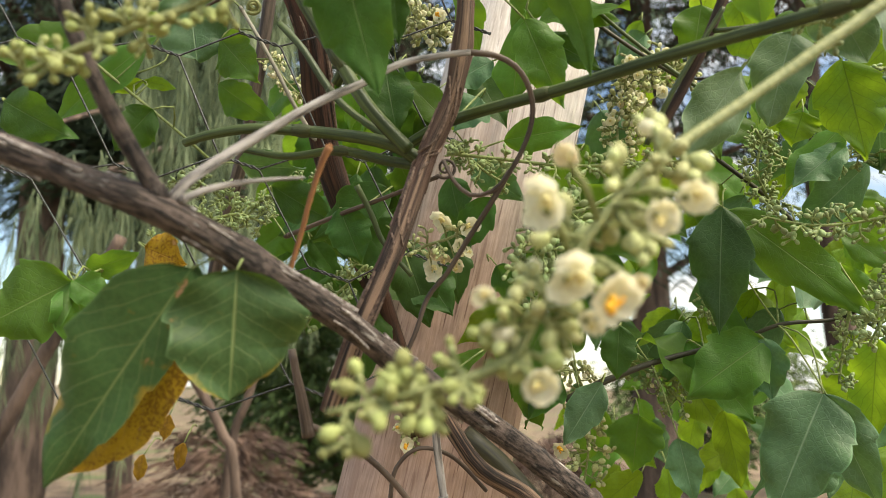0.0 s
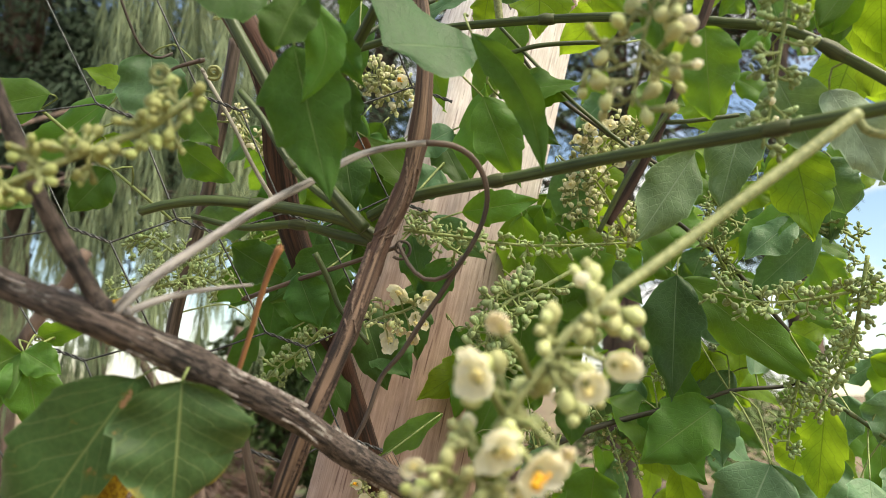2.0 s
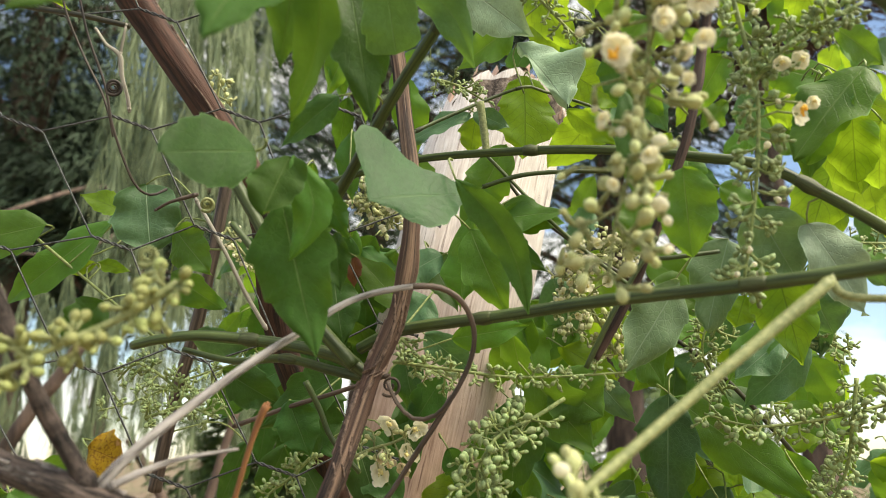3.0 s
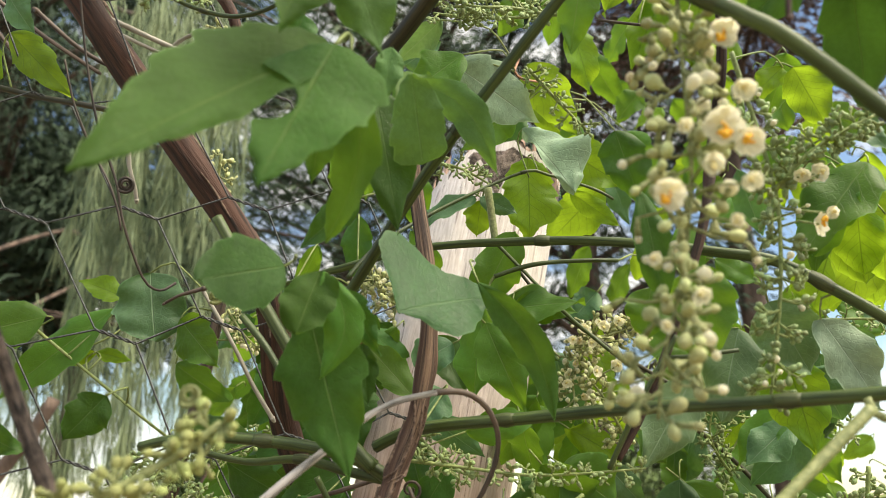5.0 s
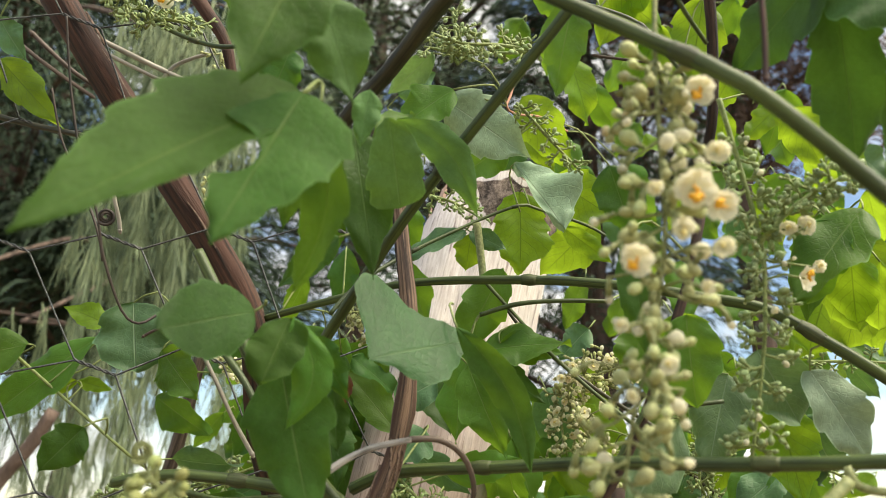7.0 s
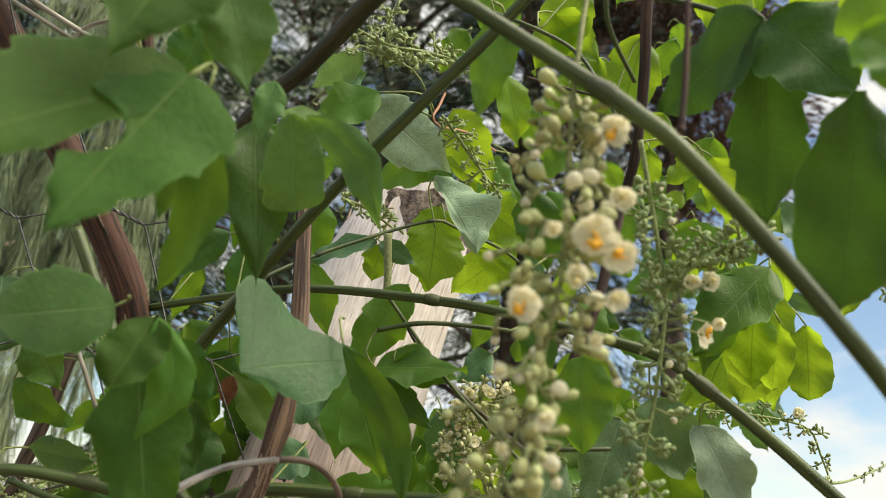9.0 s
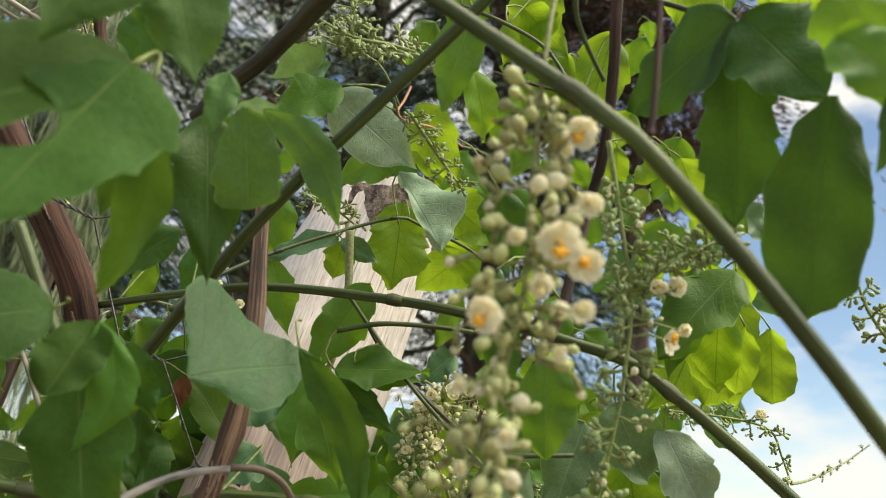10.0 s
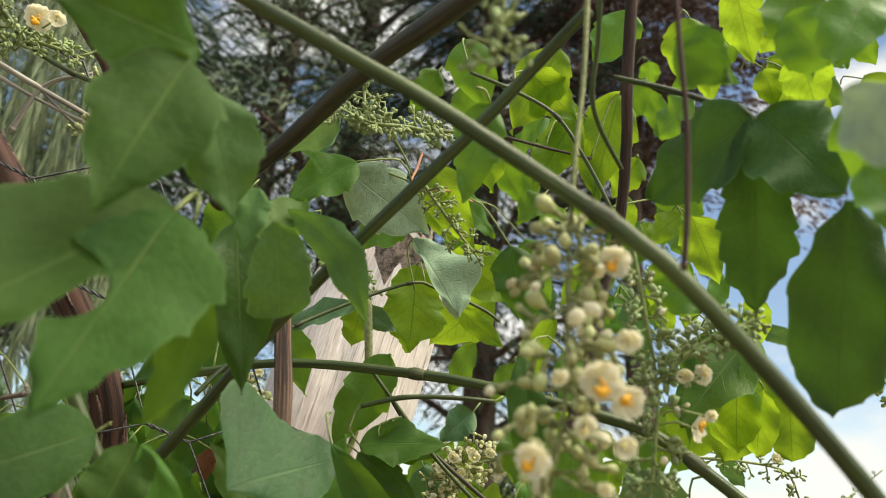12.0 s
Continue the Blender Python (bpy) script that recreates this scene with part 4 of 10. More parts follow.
left_green = stem("vine_stem", "ribbed green stem of the vine", "vine stem", STEM_GREEN, [(-0.0100, 0.3591, 1.5168), (-0.0269, 0.3597, 1.5265), (-0.0556, 0.3631, 1.5332), (-0.0936, 0.3667, 1.5377), (-0.1182, 0.3719, 1.5368), (-0.1347, 0.3775, 1.5343)], 0.00318, 0.00226, ridges=6, rough=0.05, sides=16, nodes=(0.5,))
left_green2 = stem("vine_stem", "ribbed green stem of the vine", "vine stem", STEM_GREEN, [(-0.0132, 0.3633, 1.5166), (-0.0304, 0.3664, 1.5206), (-0.0539, 0.3699, 1.5267), (-0.0814, 0.3770, 1.5264), (-0.1103, 0.3834, 1.5332)], 0.00268, 0.00143, ridges=6, rough=0.05, sides=14, nodes=(0.4,))
up_green = stem("vine_stem", "slanting ribbed green vine stem", "vine stem", STEM_GREEN, [(-0.0171, 0.3525, 1.5210), (-0.0365, 0.3506, 1.5423), (-0.0534, 0.3499, 1.5694), (-0.0734, 0.3479, 1.6025), (-0.0967, 0.3443, 1.6434)], 0.00318, 0.00279, ridges=6, rough=0.05, sides=16, nodes=(0.4,))
yellow_spur = stem("vine_stem", "short yellow-green shoot of the vine", "vine stem", STALK, [(0.1529, 0.2362, 1.5361), (0.1545, 0.2354, 1.5309), (0.1594, 0.2349, 1.5288), (0.1670, 0.2331, 1.5280), (0.1780, 0.2301, 1.5276)], 0.00143, 0.00139, rough=0.08)
arch_green = stem("vine_stem", "arching smooth green vine stem", "vine stem", STEM_GREEN, [(-0.0792, 0.4280, 1.6306), (-0.0427, 0.4141, 1.6373), (0.0076, 0.3978, 1.6445), (0.0746, 0.3739, 1.6398), (0.1182, 0.3561, 1.6318), (0.1544, 0.3423, 1.6221), (0.1792, 0.3333, 1.6139), (0.2035, 0.3265, 1.5961), (0.2301, 0.3217, 1.5752), (0.2631, 0.3171, 1.5473)], 0.00217, 0.00303, ridges=4, rough=0.04, sides=14, nodes=(0.42, 0.78))
cross_green = stem("vine_stem", "thick smooth green vine stem crossing in front", "vine stem", STEM_GREEN, [(-0.0322, 0.2001, 1.7273), (-0.0047, 0.2005, 1.7154), (0.0247, 0.1988, 1.7009), (0.0479, 0.1950, 1.6873), (0.0899, 0.1854, 1.6573), (0.1050, 0.1801, 1.6443), (0.1153, 0.1768, 1.6340), (0.1411, 0.1764, 1.6074), (0.1604, 0.1770, 1.5863), (0.1820, 0.1803, 1.5633), (0.2004, 0.1817, 1.5407)], 0.00248, 0.00246, rough=0.05, sides=20, knots=((0.5, 0.18),), nodes=(0.49,))
back_green = stem("vine_stem", "slanting green vine stem", "vine stem", STEM_GREEN, [(0.1028, 0.2085, 1.7436), (0.0869, 0.2301, 1.7281), (0.0728, 0.2437, 1.7122), (0.0525, 0.2629, 1.6926), (0.0261, 0.2895, 1.6677), (0.0036, 0.3156, 1.6456), (-0.0212, 0.3495, 1.6190), (-0.0409, 0.3771, 1.5983), (-0.0624, 0.4021, 1.5759)], 0.00226, 0.00312, rough=0.06, sides=14, nodes=(0.45,))
dark_stem = stem("vine_stem", "dark brown-green woody stem", "vine stem", STEM_DARK, [(0.0878, 0.2174, 1.7804), (0.0636, 0.2343, 1.7613), (0.0264, 0.2747, 1.7462), (0.0089, 0.3012, 1.7380), (-0.0069, 0.3236, 1.7309), (-0.0200, 0.3330, 1.7213), (-0.0345, 0.3480, 1.7085)], 0.00447, 0.00429, rough=0.1, sides=14)
dark_up = stem("vine_stem", "dark brown upright woody stem winding down behind the flowers", "vine stem", BARK_DARK, [(0.1422, 0.2460, 1.8732), (0.1469, 0.2656, 1.8188), (0.1504, 0.2836, 1.7692), (0.1546, 0.2968, 1.7414), (0.1570, 0.3133, 1.7084), (0.1550, 0.3252, 1.6865), (0.1438, 0.3259, 1.6356), (0.1332, 0.3299, 1.6044), (0.1186, 0.3319, 1.5680), (0.1062, 0.3379, 1.5420), (0.0946, 0.3422, 1.5229)], 0.00311, 0.00215, rough=0.12, knots=((0.62, 0.25),))
thin_side = stem("vine_stem", "thin green side stem of the vine", "vine stem", STEM_GREEN, [(0.1188, 0.3310, 1.5677), (0.1283, 0.3281, 1.5671), (0.1507, 0.3257, 1.5694)], 0.00113, 0.00099)
thin_beside = stem("vine_stem", "thin pale green stem beside the dark one", "vine stem", STEM_GREEN, [(0.1237, 0.3278, 1.5770), (0.1106, 0.3314, 1.5564), (0.1002, 0.3344, 1.5385), (0.0904, 0.3410, 1.5187)], 0.00113, 0.00126)
red_hang = stem("twig", "thin reddish hanging stalk", "twig", TWIG_RED, [(0.0996, 0.1405, 1.7362), (0.1038, 0.1488, 1.7106), (0.1063, 0.1535, 1.6928), (0.1101, 0.1595, 1.6710), (0.1116, 0.1648, 1.6488), (0.1113, 0.1679, 1.6337)], 0.00062, 0.00085, rough=0.12)
petiole_fan = stem("leaf_stalk", "slender green stalk of leaflets", "leaf stalk", STEM_GREEN, [(0.1278, 0.2468, 1.7441), (0.1506, 0.2355, 1.7336), (0.1718, 0.2251, 1.7210)], 0.00109, 0.00122)
leafy_twig = stem("vine_stem", "slender green leafy side shoot", "vine stem", STEM_GREEN, [(-0.0342, 0.3813, 1.6219), (-0.0201, 0.3900, 1.6418), (0.0074, 0.4071, 1.6665), (0.0481, 0.4202, 1.6923), (0.0746, 0.4244, 1.7045), (0.0873, 0.4282, 1.7035), (0.1163, 0.4308, 1.6948), (0.1288, 0.4301, 1.6870)], 0.00125, 0.00090, nodes=(0.35, 0.7))
cross1 = stem("vine_stem", "thin green stem of the vine", "vine stem", STEM_GREEN, [(0.0485, 0.3960, 1.6470), (0.0629, 0.3941, 1.6298), (0.0857, 0.3889, 1.6019), (0.1139, 0.3878, 1.5760), (0.1347, 0.3849, 1.5585)], 0.00100, 0.00107)
cross2 = stem("vine_stem", "thin dark green stem of the vine", "vine stem", STEM_DARK, [(0.0545, 0.4066, 1.6467), (0.0745, 0.4078, 1.6178), (0.1108, 0.4068, 1.5879), (0.1454, 0.4039, 1.5644)], 0.00103, 0.00113)
cross3 = stem("vine_stem", "thin green stem of the vine", "vine stem", STEM_GREEN, [(0.0463, 0.3864, 1.6235), (0.0671, 0.3840, 1.6293), (0.0926, 0.3828, 1.6311), (0.1150, 0.3825, 1.6309)], 0.00136, 0.00120)
pale_petiole = stem("leaf_stalk", "flat pale green leaf stalk", "leaf stalk", STALK, [(0.0462, 0.4059, 1.6847), (0.0491, 0.4086, 1.6594), (0.0502, 0.4115, 1.6346), (0.0463, 0.4141, 1.6130), (0.0420, 0.4145, 1.5976)], 0.00241, 0.00172, ridges=2)
thin_up = stem("vine_stem", "thin green stem of the vine", "vine stem", STEM_GREEN, [(0.0908, 0.3641, 1.8153), (0.1158, 0.3540, 1.8003), (0.1382, 0.3499, 1.7854), (0.1552, 0.3504, 1.7601), (0.1687, 0.3513, 1.7353)], 0.00108, 0.00116, nodes=(0.5,))
thin_brown = stem("twig", "thin brown twig among the leaves", "twig", TWIG_BROWN, [(0.1166, 0.3814, 1.7865), (0.1404, 0.3793, 1.7818), (0.1676, 0.3765, 1.7773)], 0.00095, 0.00079)
red_twig = stem("twig", "thin forked reddish-tan dry twig", "twig", TWIG_SALMON, [(0.0696, 0.3953, 1.7755), (0.0659, 0.3866, 1.7604), (0.0624, 0.3765, 1.7473), (0.0679, 0.3823, 1.7455), (0.0895, 0.4202, 1.7650), (0.1167, 0.4734, 1.7841)], 0.00080, 0.00070)
snail_tendril = stem("tendril", "dark brown dry tendril hanging by the netting", "tendril", TWIG_DARK, [(-0.1611, 0.3020, 1.7500), (-0.1584, 0.3132, 1.7174), (-0.1529, 0.3243, 1.6847), (-0.1444, 0.3331, 1.6588), (-0.1408, 0.3400, 1.6384), (-0.1337, 0.3535, 1.6151), (-0.1273, 0.3607, 1.6102), (-0.1226, 0.3696, 1.6166)], 0.00054, 0.00072, rough=0.2)
snail_tendril_b = stem("tendril", "thin dark dry tendril twisted beside another", "tendril", TWIG_DARK, [(-0.1824, 0.3391, 1.7318), (-0.1770, 0.3458, 1.7085), (-0.1674, 0.3526, 1.6853), (-0.1560, 0.3530, 1.6654), (-0.1515, 0.3572, 1.6511), (-0.1501, 0.3597, 1.6425)], 0.00059, 0.00058, rough=0.2)
dry_fork = stem("twig", "tan dry forked stalk with a swollen joint", "twig", TWIG_TAN, [(-0.1662, 0.3574, 1.7060), (-0.1600, 0.3600, 1.6971), (-0.1532, 0.3614, 1.6923), (-0.1520, 0.3645, 1.6815), (-0.1489, 0.3680, 1.6696), (-0.1480, 0.3700, 1.6625)], 0.00075, 0.00105, rough=0.15, knots=((0.45, 0.6),))
dry_fork_b = stem("twig", "tan dry forked stalk", "twig", TWIG_TAN, [(-0.1494, 0.3569, 1.7084), (-0.1513, 0.3594, 1.6994), (-0.1529, 0.3614, 1.6923)], 0.00060, 0.00090, rough=0.15)
curl_scrap = stem("twig", "short brown dry twig scrap", "twig", TWIG_BROWN, [(-0.1298, 0.3755, 1.6068), (-0.1222, 0.3744, 1.6109), (-0.1117, 0.3737, 1.6138), (-0.1077, 0.3734, 1.6149)], 0.00073, 0.00117, rough=0.25)
coil(snail_tendril, TWIG_DARK, (-0.1376, 0.3287, 1.6549), (0.3482, -0.8762, -0.3332), 0.00401, 0.00080, 2.6)
petiole_left = stem("leaf_stalk", "thin green stalk of a leaf", "leaf stalk", STALK_DULL, [(-0.2181, 0.4204, 1.6049), (-0.1881, 0.4281, 1.5807), (-0.1564, 0.4364, 1.5550), (-0.1449, 0.4510, 1.5443)], 0.00095, 0.00081)
thin_left = stem("vine_stem", "thin brown-green stem of the vine", "vine stem", STEM_DARK, [(-0.2642, 0.3736, 1.7432), (-0.2121, 0.3671, 1.7266), (-0.1781, 0.3590, 1.7158), (-0.1494, 0.3606, 1.7094)], 0.00190, 0.00151)
tan0 = stem("twig", "tan dry twig tangled behind the vine", "twig", TWIG_TAN, [(-0.2858, 0.4390, 1.8802), (-0.2238, 0.4508, 1.8422), (-0.1287, 0.4636, 1.7999)], 0.00235, 0.00164, group='dry twigs')
tan1 = stem("twig", "tan dry twig tangled behind the vine", "twig", TWIG_TAN, [(-0.2321, 0.4523, 1.8384), (-0.1742, 0.4602, 1.8122), (-0.1245, 0.4649, 1.7959)], 0.00157, 0.00110, group='dry twigs')
tan2 = stem("twig", "tan dry twig tangled behind the vine", "twig", TWIG_TAN, [(-0.1868, 0.4678, 1.7908), (-0.1700, 0.4574, 1.8200), (-0.1430, 0.4530, 1.8314)], 0.00176, 0.00123, group='dry twigs')
tan3 = stem("twig", "tan dry twig tangled behind the vine", "twig", TWIG_TAN, [(-0.1742, 0.4575, 1.8200), (-0.1494, 0.4639, 1.8001), (-0.1287, 0.4669, 1.7901)], 0.00137, 0.00096, group='dry twigs')
drk0 = stem("twig", "dark dry twig tangled behind the vine", "twig", TWIG_BROWN, [(-0.2868, 0.4304, 1.8401), (-0.2511, 0.4389, 1.8133), (-0.2153, 0.4462, 1.7902)], 0.00169, 0.00132, group='dry twigs')
drk1 = stem("twig", "dark dry twig tangled behind the vine", "twig", TWIG_BROWN, [(-0.2968, 0.4318, 1.8364), (-0.2751, 0.4419, 1.8060), (-0.2433, 0.4499, 1.7811)], 0.00169, 0.00132, group='dry twigs')
drk2 = stem("twig", "dark dry twig tangled behind the vine", "twig", TWIG_BROWN, [(-0.2589, 0.4325, 1.8322), (-0.2272, 0.4412, 1.8054), (-0.1954, 0.4465, 1.7881)], 0.00169, 0.00132, group='dry twigs')
grey_back = stem("vine_stem", "grey-brown stem at the back", "vine stem", TWIG_BROWN, [(-0.1241, 0.4763, 1.6769), (-0.1296, 0.4843, 1.6429), (-0.1372, 0.4931, 1.6051), (-0.1447, 0.5010, 1.5710), (-0.1617, 0.5150, 1.5105), (-0.1730, 0.5274, 1.4576)], 0.00414, 0.00452, rough=0.12)
pair_green = stem("vine_stem", "thin ribbed green vine stem", "vine stem", STEM_GREEN, [(-0.0902, 0.3834, 1.6019), (-0.0752, 0.3773, 1.5839), (-0.0534, 0.3744, 1.5526), (-0.0165, 0.3659, 1.5235)], 0.00178, 0.00190, ridges=5, nodes=(0.5,))
thin_tan2 = stem("twig", "thin brown twig among leaves", "twig", TWIG_TAN, [(-0.1190, 0.4044, 1.6232), (-0.1025, 0.4113, 1.5949), (-0.0894, 0.4175, 1.5696), (-0.0778, 0.4221, 1.5507)], 0.00111, 0.00126)
hang_green = stem("vine_stem", "thin arching green stem", "vine stem", STEM_GREEN, [(-0.1648, 0.3464, 1.8165), (-0.1532, 0.3517, 1.8005), (-0.1366, 0.3569, 1.7845), (-0.1039, 0.3508, 1.7677), (-0.0789, 0.3405, 1.7638), (-0.0581, 0.3275, 1.7678)], 0.00142, 0.00117, nodes=(0.5,))
dark_left_up = stem("vine_stem", "dark twisted woody stem", "vine stem", BARK, [(-0.1423, 0.3800, 1.8478), (-0.1278, 0.3882, 1.8233), (-0.1132, 0.3951, 1.8023), (-0.1078, 0.4022, 1.7814), (-0.1025, 0.4093, 1.7605)], 0.00450, 0.00312, rough=0.2)
lower_brown = stem("vine_stem", "brown stem with a swollen node", "vine stem", TWIG_BROWN, [(-0.0667, 0.3447, 1.4279), (-0.0650, 0.3465, 1.4182), (-0.0626, 0.3487, 1.4072), (-0.0606, 0.3506, 1.3974), (-0.0594, 0.3520, 1.3901)], 0.00161, 0.00298, rough=0.15)
lower_arc = stem("tendril", "thin brown arching tendril", "tendril", TWIG_BROWN, [(-0.0594, 0.3511, 1.3950), (-0.0467, 0.3579, 1.3891), (-0.0324, 0.3657, 1.3782), (-0.0181, 0.3798, 1.3604), (-0.0083, 0.3944, 1.3390)], 0.00161, 0.00136, rough=0.12)
post_arc = stem("tendril", "thin brown tendril across the post", "tendril", TWIG_BROWN, [(-0.0417, 0.5144, 1.3421), (-0.0380, 0.5111, 1.3606), (-0.0236, 0.5096, 1.3731), (-0.0023, 0.5219, 1.3670), (0.0198, 0.5375, 1.3440)], 0.00145, 0.00132)
grey_low = stem("twig", "grey twig before the post", "twig", TWIG_GREY, [(-0.0059, 0.3833, 1.4003), (-0.0049, 0.3863, 1.3844), (-0.0015, 0.3914, 1.3577)], 0.00190, 0.00190, rough=0.12)
brown_low = stem("vine_stem", "brown woody stem at the post's foot", "vine stem", BARK_STRIPE, [(-0.0121, 0.4422, 1.4107), (0.0004, 0.4468, 1.3890), (0.0161, 0.4515, 1.3673), (0.0419, 0.4661, 1.3505), (0.0656, 0.4825, 1.3231)], 0.00474, 0.00563, rough=0.2, ridges=3)
green_low = stem("vine_stem", "dark green stem by the post", "vine stem", STEM_DARK, [(0.0058, 0.4888, 1.3834), (0.0265, 0.4929, 1.3665), (0.0506, 0.4991, 1.3394)], 0.00693, 0.00693, rough=0.1)
mid_twig1 = stem("twig", "thin brown twig among the leaves", "twig", TWIG_BROWN, [(-0.0954, 0.4346, 1.4967), (-0.0607, 0.4221, 1.5070), (-0.0338, 0.4103, 1.5136), (-0.0051, 0.3983, 1.5214)], 0.00142, 0.00117)
mid_twig2 = stem("vine_stem", "thin green stem of the vine", "vine stem", STEM_GREEN, [(-0.0509, 0.4087, 1.5195), (-0.0430, 0.4123, 1.5045), (-0.0367, 0.4160, 1.4895), (-0.0211, 0.4204, 1.4715)], 0.00166, 0.00136)
right_stem1 = stem("vine_stem", "thin dark stem of the vine", "vine stem", STEM_DARK, [(0.1683, 0.4842, 1.4372), (0.1924, 0.4711, 1.4490), (0.2265, 0.4708, 1.4526), (0.2386, 0.4586, 1.4601)], 0.00136, 0.00113)
right_stem2 = stem("vine_stem", "thin green stem of the vine", "vine stem", STEM_GREEN, [(0.2320, 0.4601, 1.4535), (0.2521, 0.4630, 1.4424), (0.2822, 0.4679, 1.4232), (0.3090, 0.4721, 1.4072)], 0.00113, 0.00146, nodes=(0.4,))
right_stem3 = stem("vine_stem", "grey-green stem behind the leaves", "vine stem", STEM_DARK, [(0.1752, 0.5076, 1.5627), (0.2141, 0.5152, 1.5329), (0.2532, 0.5254, 1.4917), (0.2844, 0.5347, 1.4543)], 0.00151, 0.00169)
right_green_low = stem("vine_stem", "dark green stem by the post", "vine stem", STEM_DARK, [(0.0693, 0.4984, 1.4040), (0.0905, 0.4975, 1.4145), (0.1224, 0.4968, 1.4269), (0.1684, 0.4968, 1.4393)], 0.00248, 0.00142)
coil(pair_green, STALK, (-0.1058, 0.3857, 1.6135), (0.3088, -0.8849, -0.3486), 0.00391, 0.00105, 2.3)
coil(left_green, STALK, (-0.0614, 0.2110, 1.5365), (0.2627, -0.9626, -0.0664), 0.00324, 0.00065, 2.6)
coil(thin_beside, STALK, (0.0628, 0.2121, 1.4626), (-0.1584, -0.9874, -0.0046), 0.00256, 0.00053, 1.6)
coil(loop, TWIG_BROWN, (0.0004, 0.3499, 1.5115), (0.0799, -0.9868, -0.1408), 0.00515, 0.00077, 1.5)
leaf(dead_branch, (-0.0778, 0.2536, 1.4496), (-0.1289, 0.2692, 1.3783), (0.1135, -0.9504, -0.2897), 0.0405, "broad", "old", seed=1, half=(1.0, 0.58), bend=0.05, fold=0.1, label='old dark leaf with yellowing spotted edges', stalk=(-0.0640, 0.2643, 1.4508))
leaf(dead_branch, (-0.0850, 0.2741, 1.4304), (-0.1325, 0.2811, 1.3793), (0.0470, -0.9828, -0.1785), 0.0300, "lance", "yellow", seed=2, bend=0.05, label='yellowed brown-speckled leaf', stalk=False)
leaf(dead_branch, (-0.0631, 0.2544, 1.4493), (-0.0658, 0.2620, 1.4072), (0.3916, -0.9007, -0.1881), 0.0435, "broad", "old", seed=3, bend=0.06, fold=0.1, label='old dull leaf with a browned tip', stalk=(-0.0630, 0.2671, 1.4522))
leaf(left_green, (-0.1843, 0.3732, 1.4622), (-0.2272, 0.3657, 1.4361), (0.1392, -0.9886, 0.0566), 0.0380, "ovate", "green", seed=4)
leaf(left_green, (-0.1838, 0.3734, 1.4613), (-0.1761, 0.3809, 1.4225), (0.6829, -0.7305, -0.0073), 0.0274, "ovate", "green", seed=5)
leaf(left_green, (-0.1843, 0.3731, 1.4627), (-0.1657, 0.3761, 1.4513), (0.3218, -0.9030, 0.2848), 0.0173, "ovate", "green", seed=6)
leaf(left_green, (-0.1887, 0.3918, 1.4707), (-0.1608, 0.3916, 1.4795), (0.2163, -0.6773, -0.7032), 0.0170, "lance", "green", seed=7)
leaf(left_green, (-0.2182, 0.3555, 1.5497), (-0.1840, 0.3606, 1.5312), (-0.0245, -0.9512, -0.3077), 0.0274, "ovate", "dark", seed=8)
leaf(left_green, (-0.1662, 0.4063, 1.5640), (-0.1884, 0.4095, 1.5405), (0.2023, -0.9263, -0.3180), 0.0241, "ovate", "dark", seed=9)
leaf(left_green, (-0.1623, 0.4008, 1.4842), (-0.1398, 0.4036, 1.4754), (0.0384, -0.9777, -0.2063), 0.0245, "ovate", "yellow", seed=10)
leaf(petiole_left, (-0.2056, 0.4075, 1.6089), (-0.2619, 0.4029, 1.5930), (0.1116, -0.9879, -0.1077), 0.0279, "ovate", "green", seed=11)
leaf(petiole_left, (-0.1760, 0.4264, 1.6177), (-0.2401, 0.4344, 1.5655), (-0.0958, -0.9948, -0.0351), 0.0265, "lance", "green", seed=12)
leaf(snail_tendril, (-0.1509, 0.4090, 1.6342), (-0.1449, 0.4113, 1.5946), (0.1292, -0.9909, -0.0378), 0.0397, "round", "pale", seed=13)
leaf(snail_tendril, (-0.1782, 0.4450, 1.6289), (-0.2068, 0.4417, 1.6401), (0.2483, -0.8945, 0.3717), 0.0176, "ovate", "bright", seed=14)
leaf(pair_green, (-0.1316, 0.4104, 1.6069), (-0.1061, 0.4067, 1.5782), (-0.2275, -0.9706, -0.0785), 0.0260, "ovate", "green", seed=15)
leaf(pair_green, (-0.1333, 0.4148, 1.5821), (-0.1027, 0.4201, 1.5615), (-0.2013, -0.8332, -0.5150), 0.0214, "lance", "green", seed=16)
leaf(petiole_left, (-0.1874, 0.4349, 1.5935), (-0.1669, 0.4363, 1.5884), (0.0492, -0.9965, -0.0670), 0.0084, "lance", "bright", seed=17)
leaf(petiole_left, (-0.1874, 0.4349, 1.5935), (-0.2064, 0.4375, 1.5872), (-0.0253, -0.9511, -0.3078), 0.0084, "lance", "bright", seed=18)
leaf(thin_left, (-0.2243, 0.3558, 1.7601), (-0.1819, 0.3584, 1.7176), (-0.1680, -0.9595, -0.2262), 0.0196, "ovate", "bright", seed=19)
leaf(thin_left, (-0.2364, 0.3568, 1.7578), (-0.2363, 0.3634, 1.7062), (0.3467, -0.9306, -0.1176), 0.0173, "ovate", "bright", seed=20)
leaf(thin_left, (-0.2376, 0.3664, 1.7952), (-0.2206, 0.3745, 1.7707), (-0.2120, -0.8744, -0.4364), 0.0168, "ovate", "pale", seed=21)
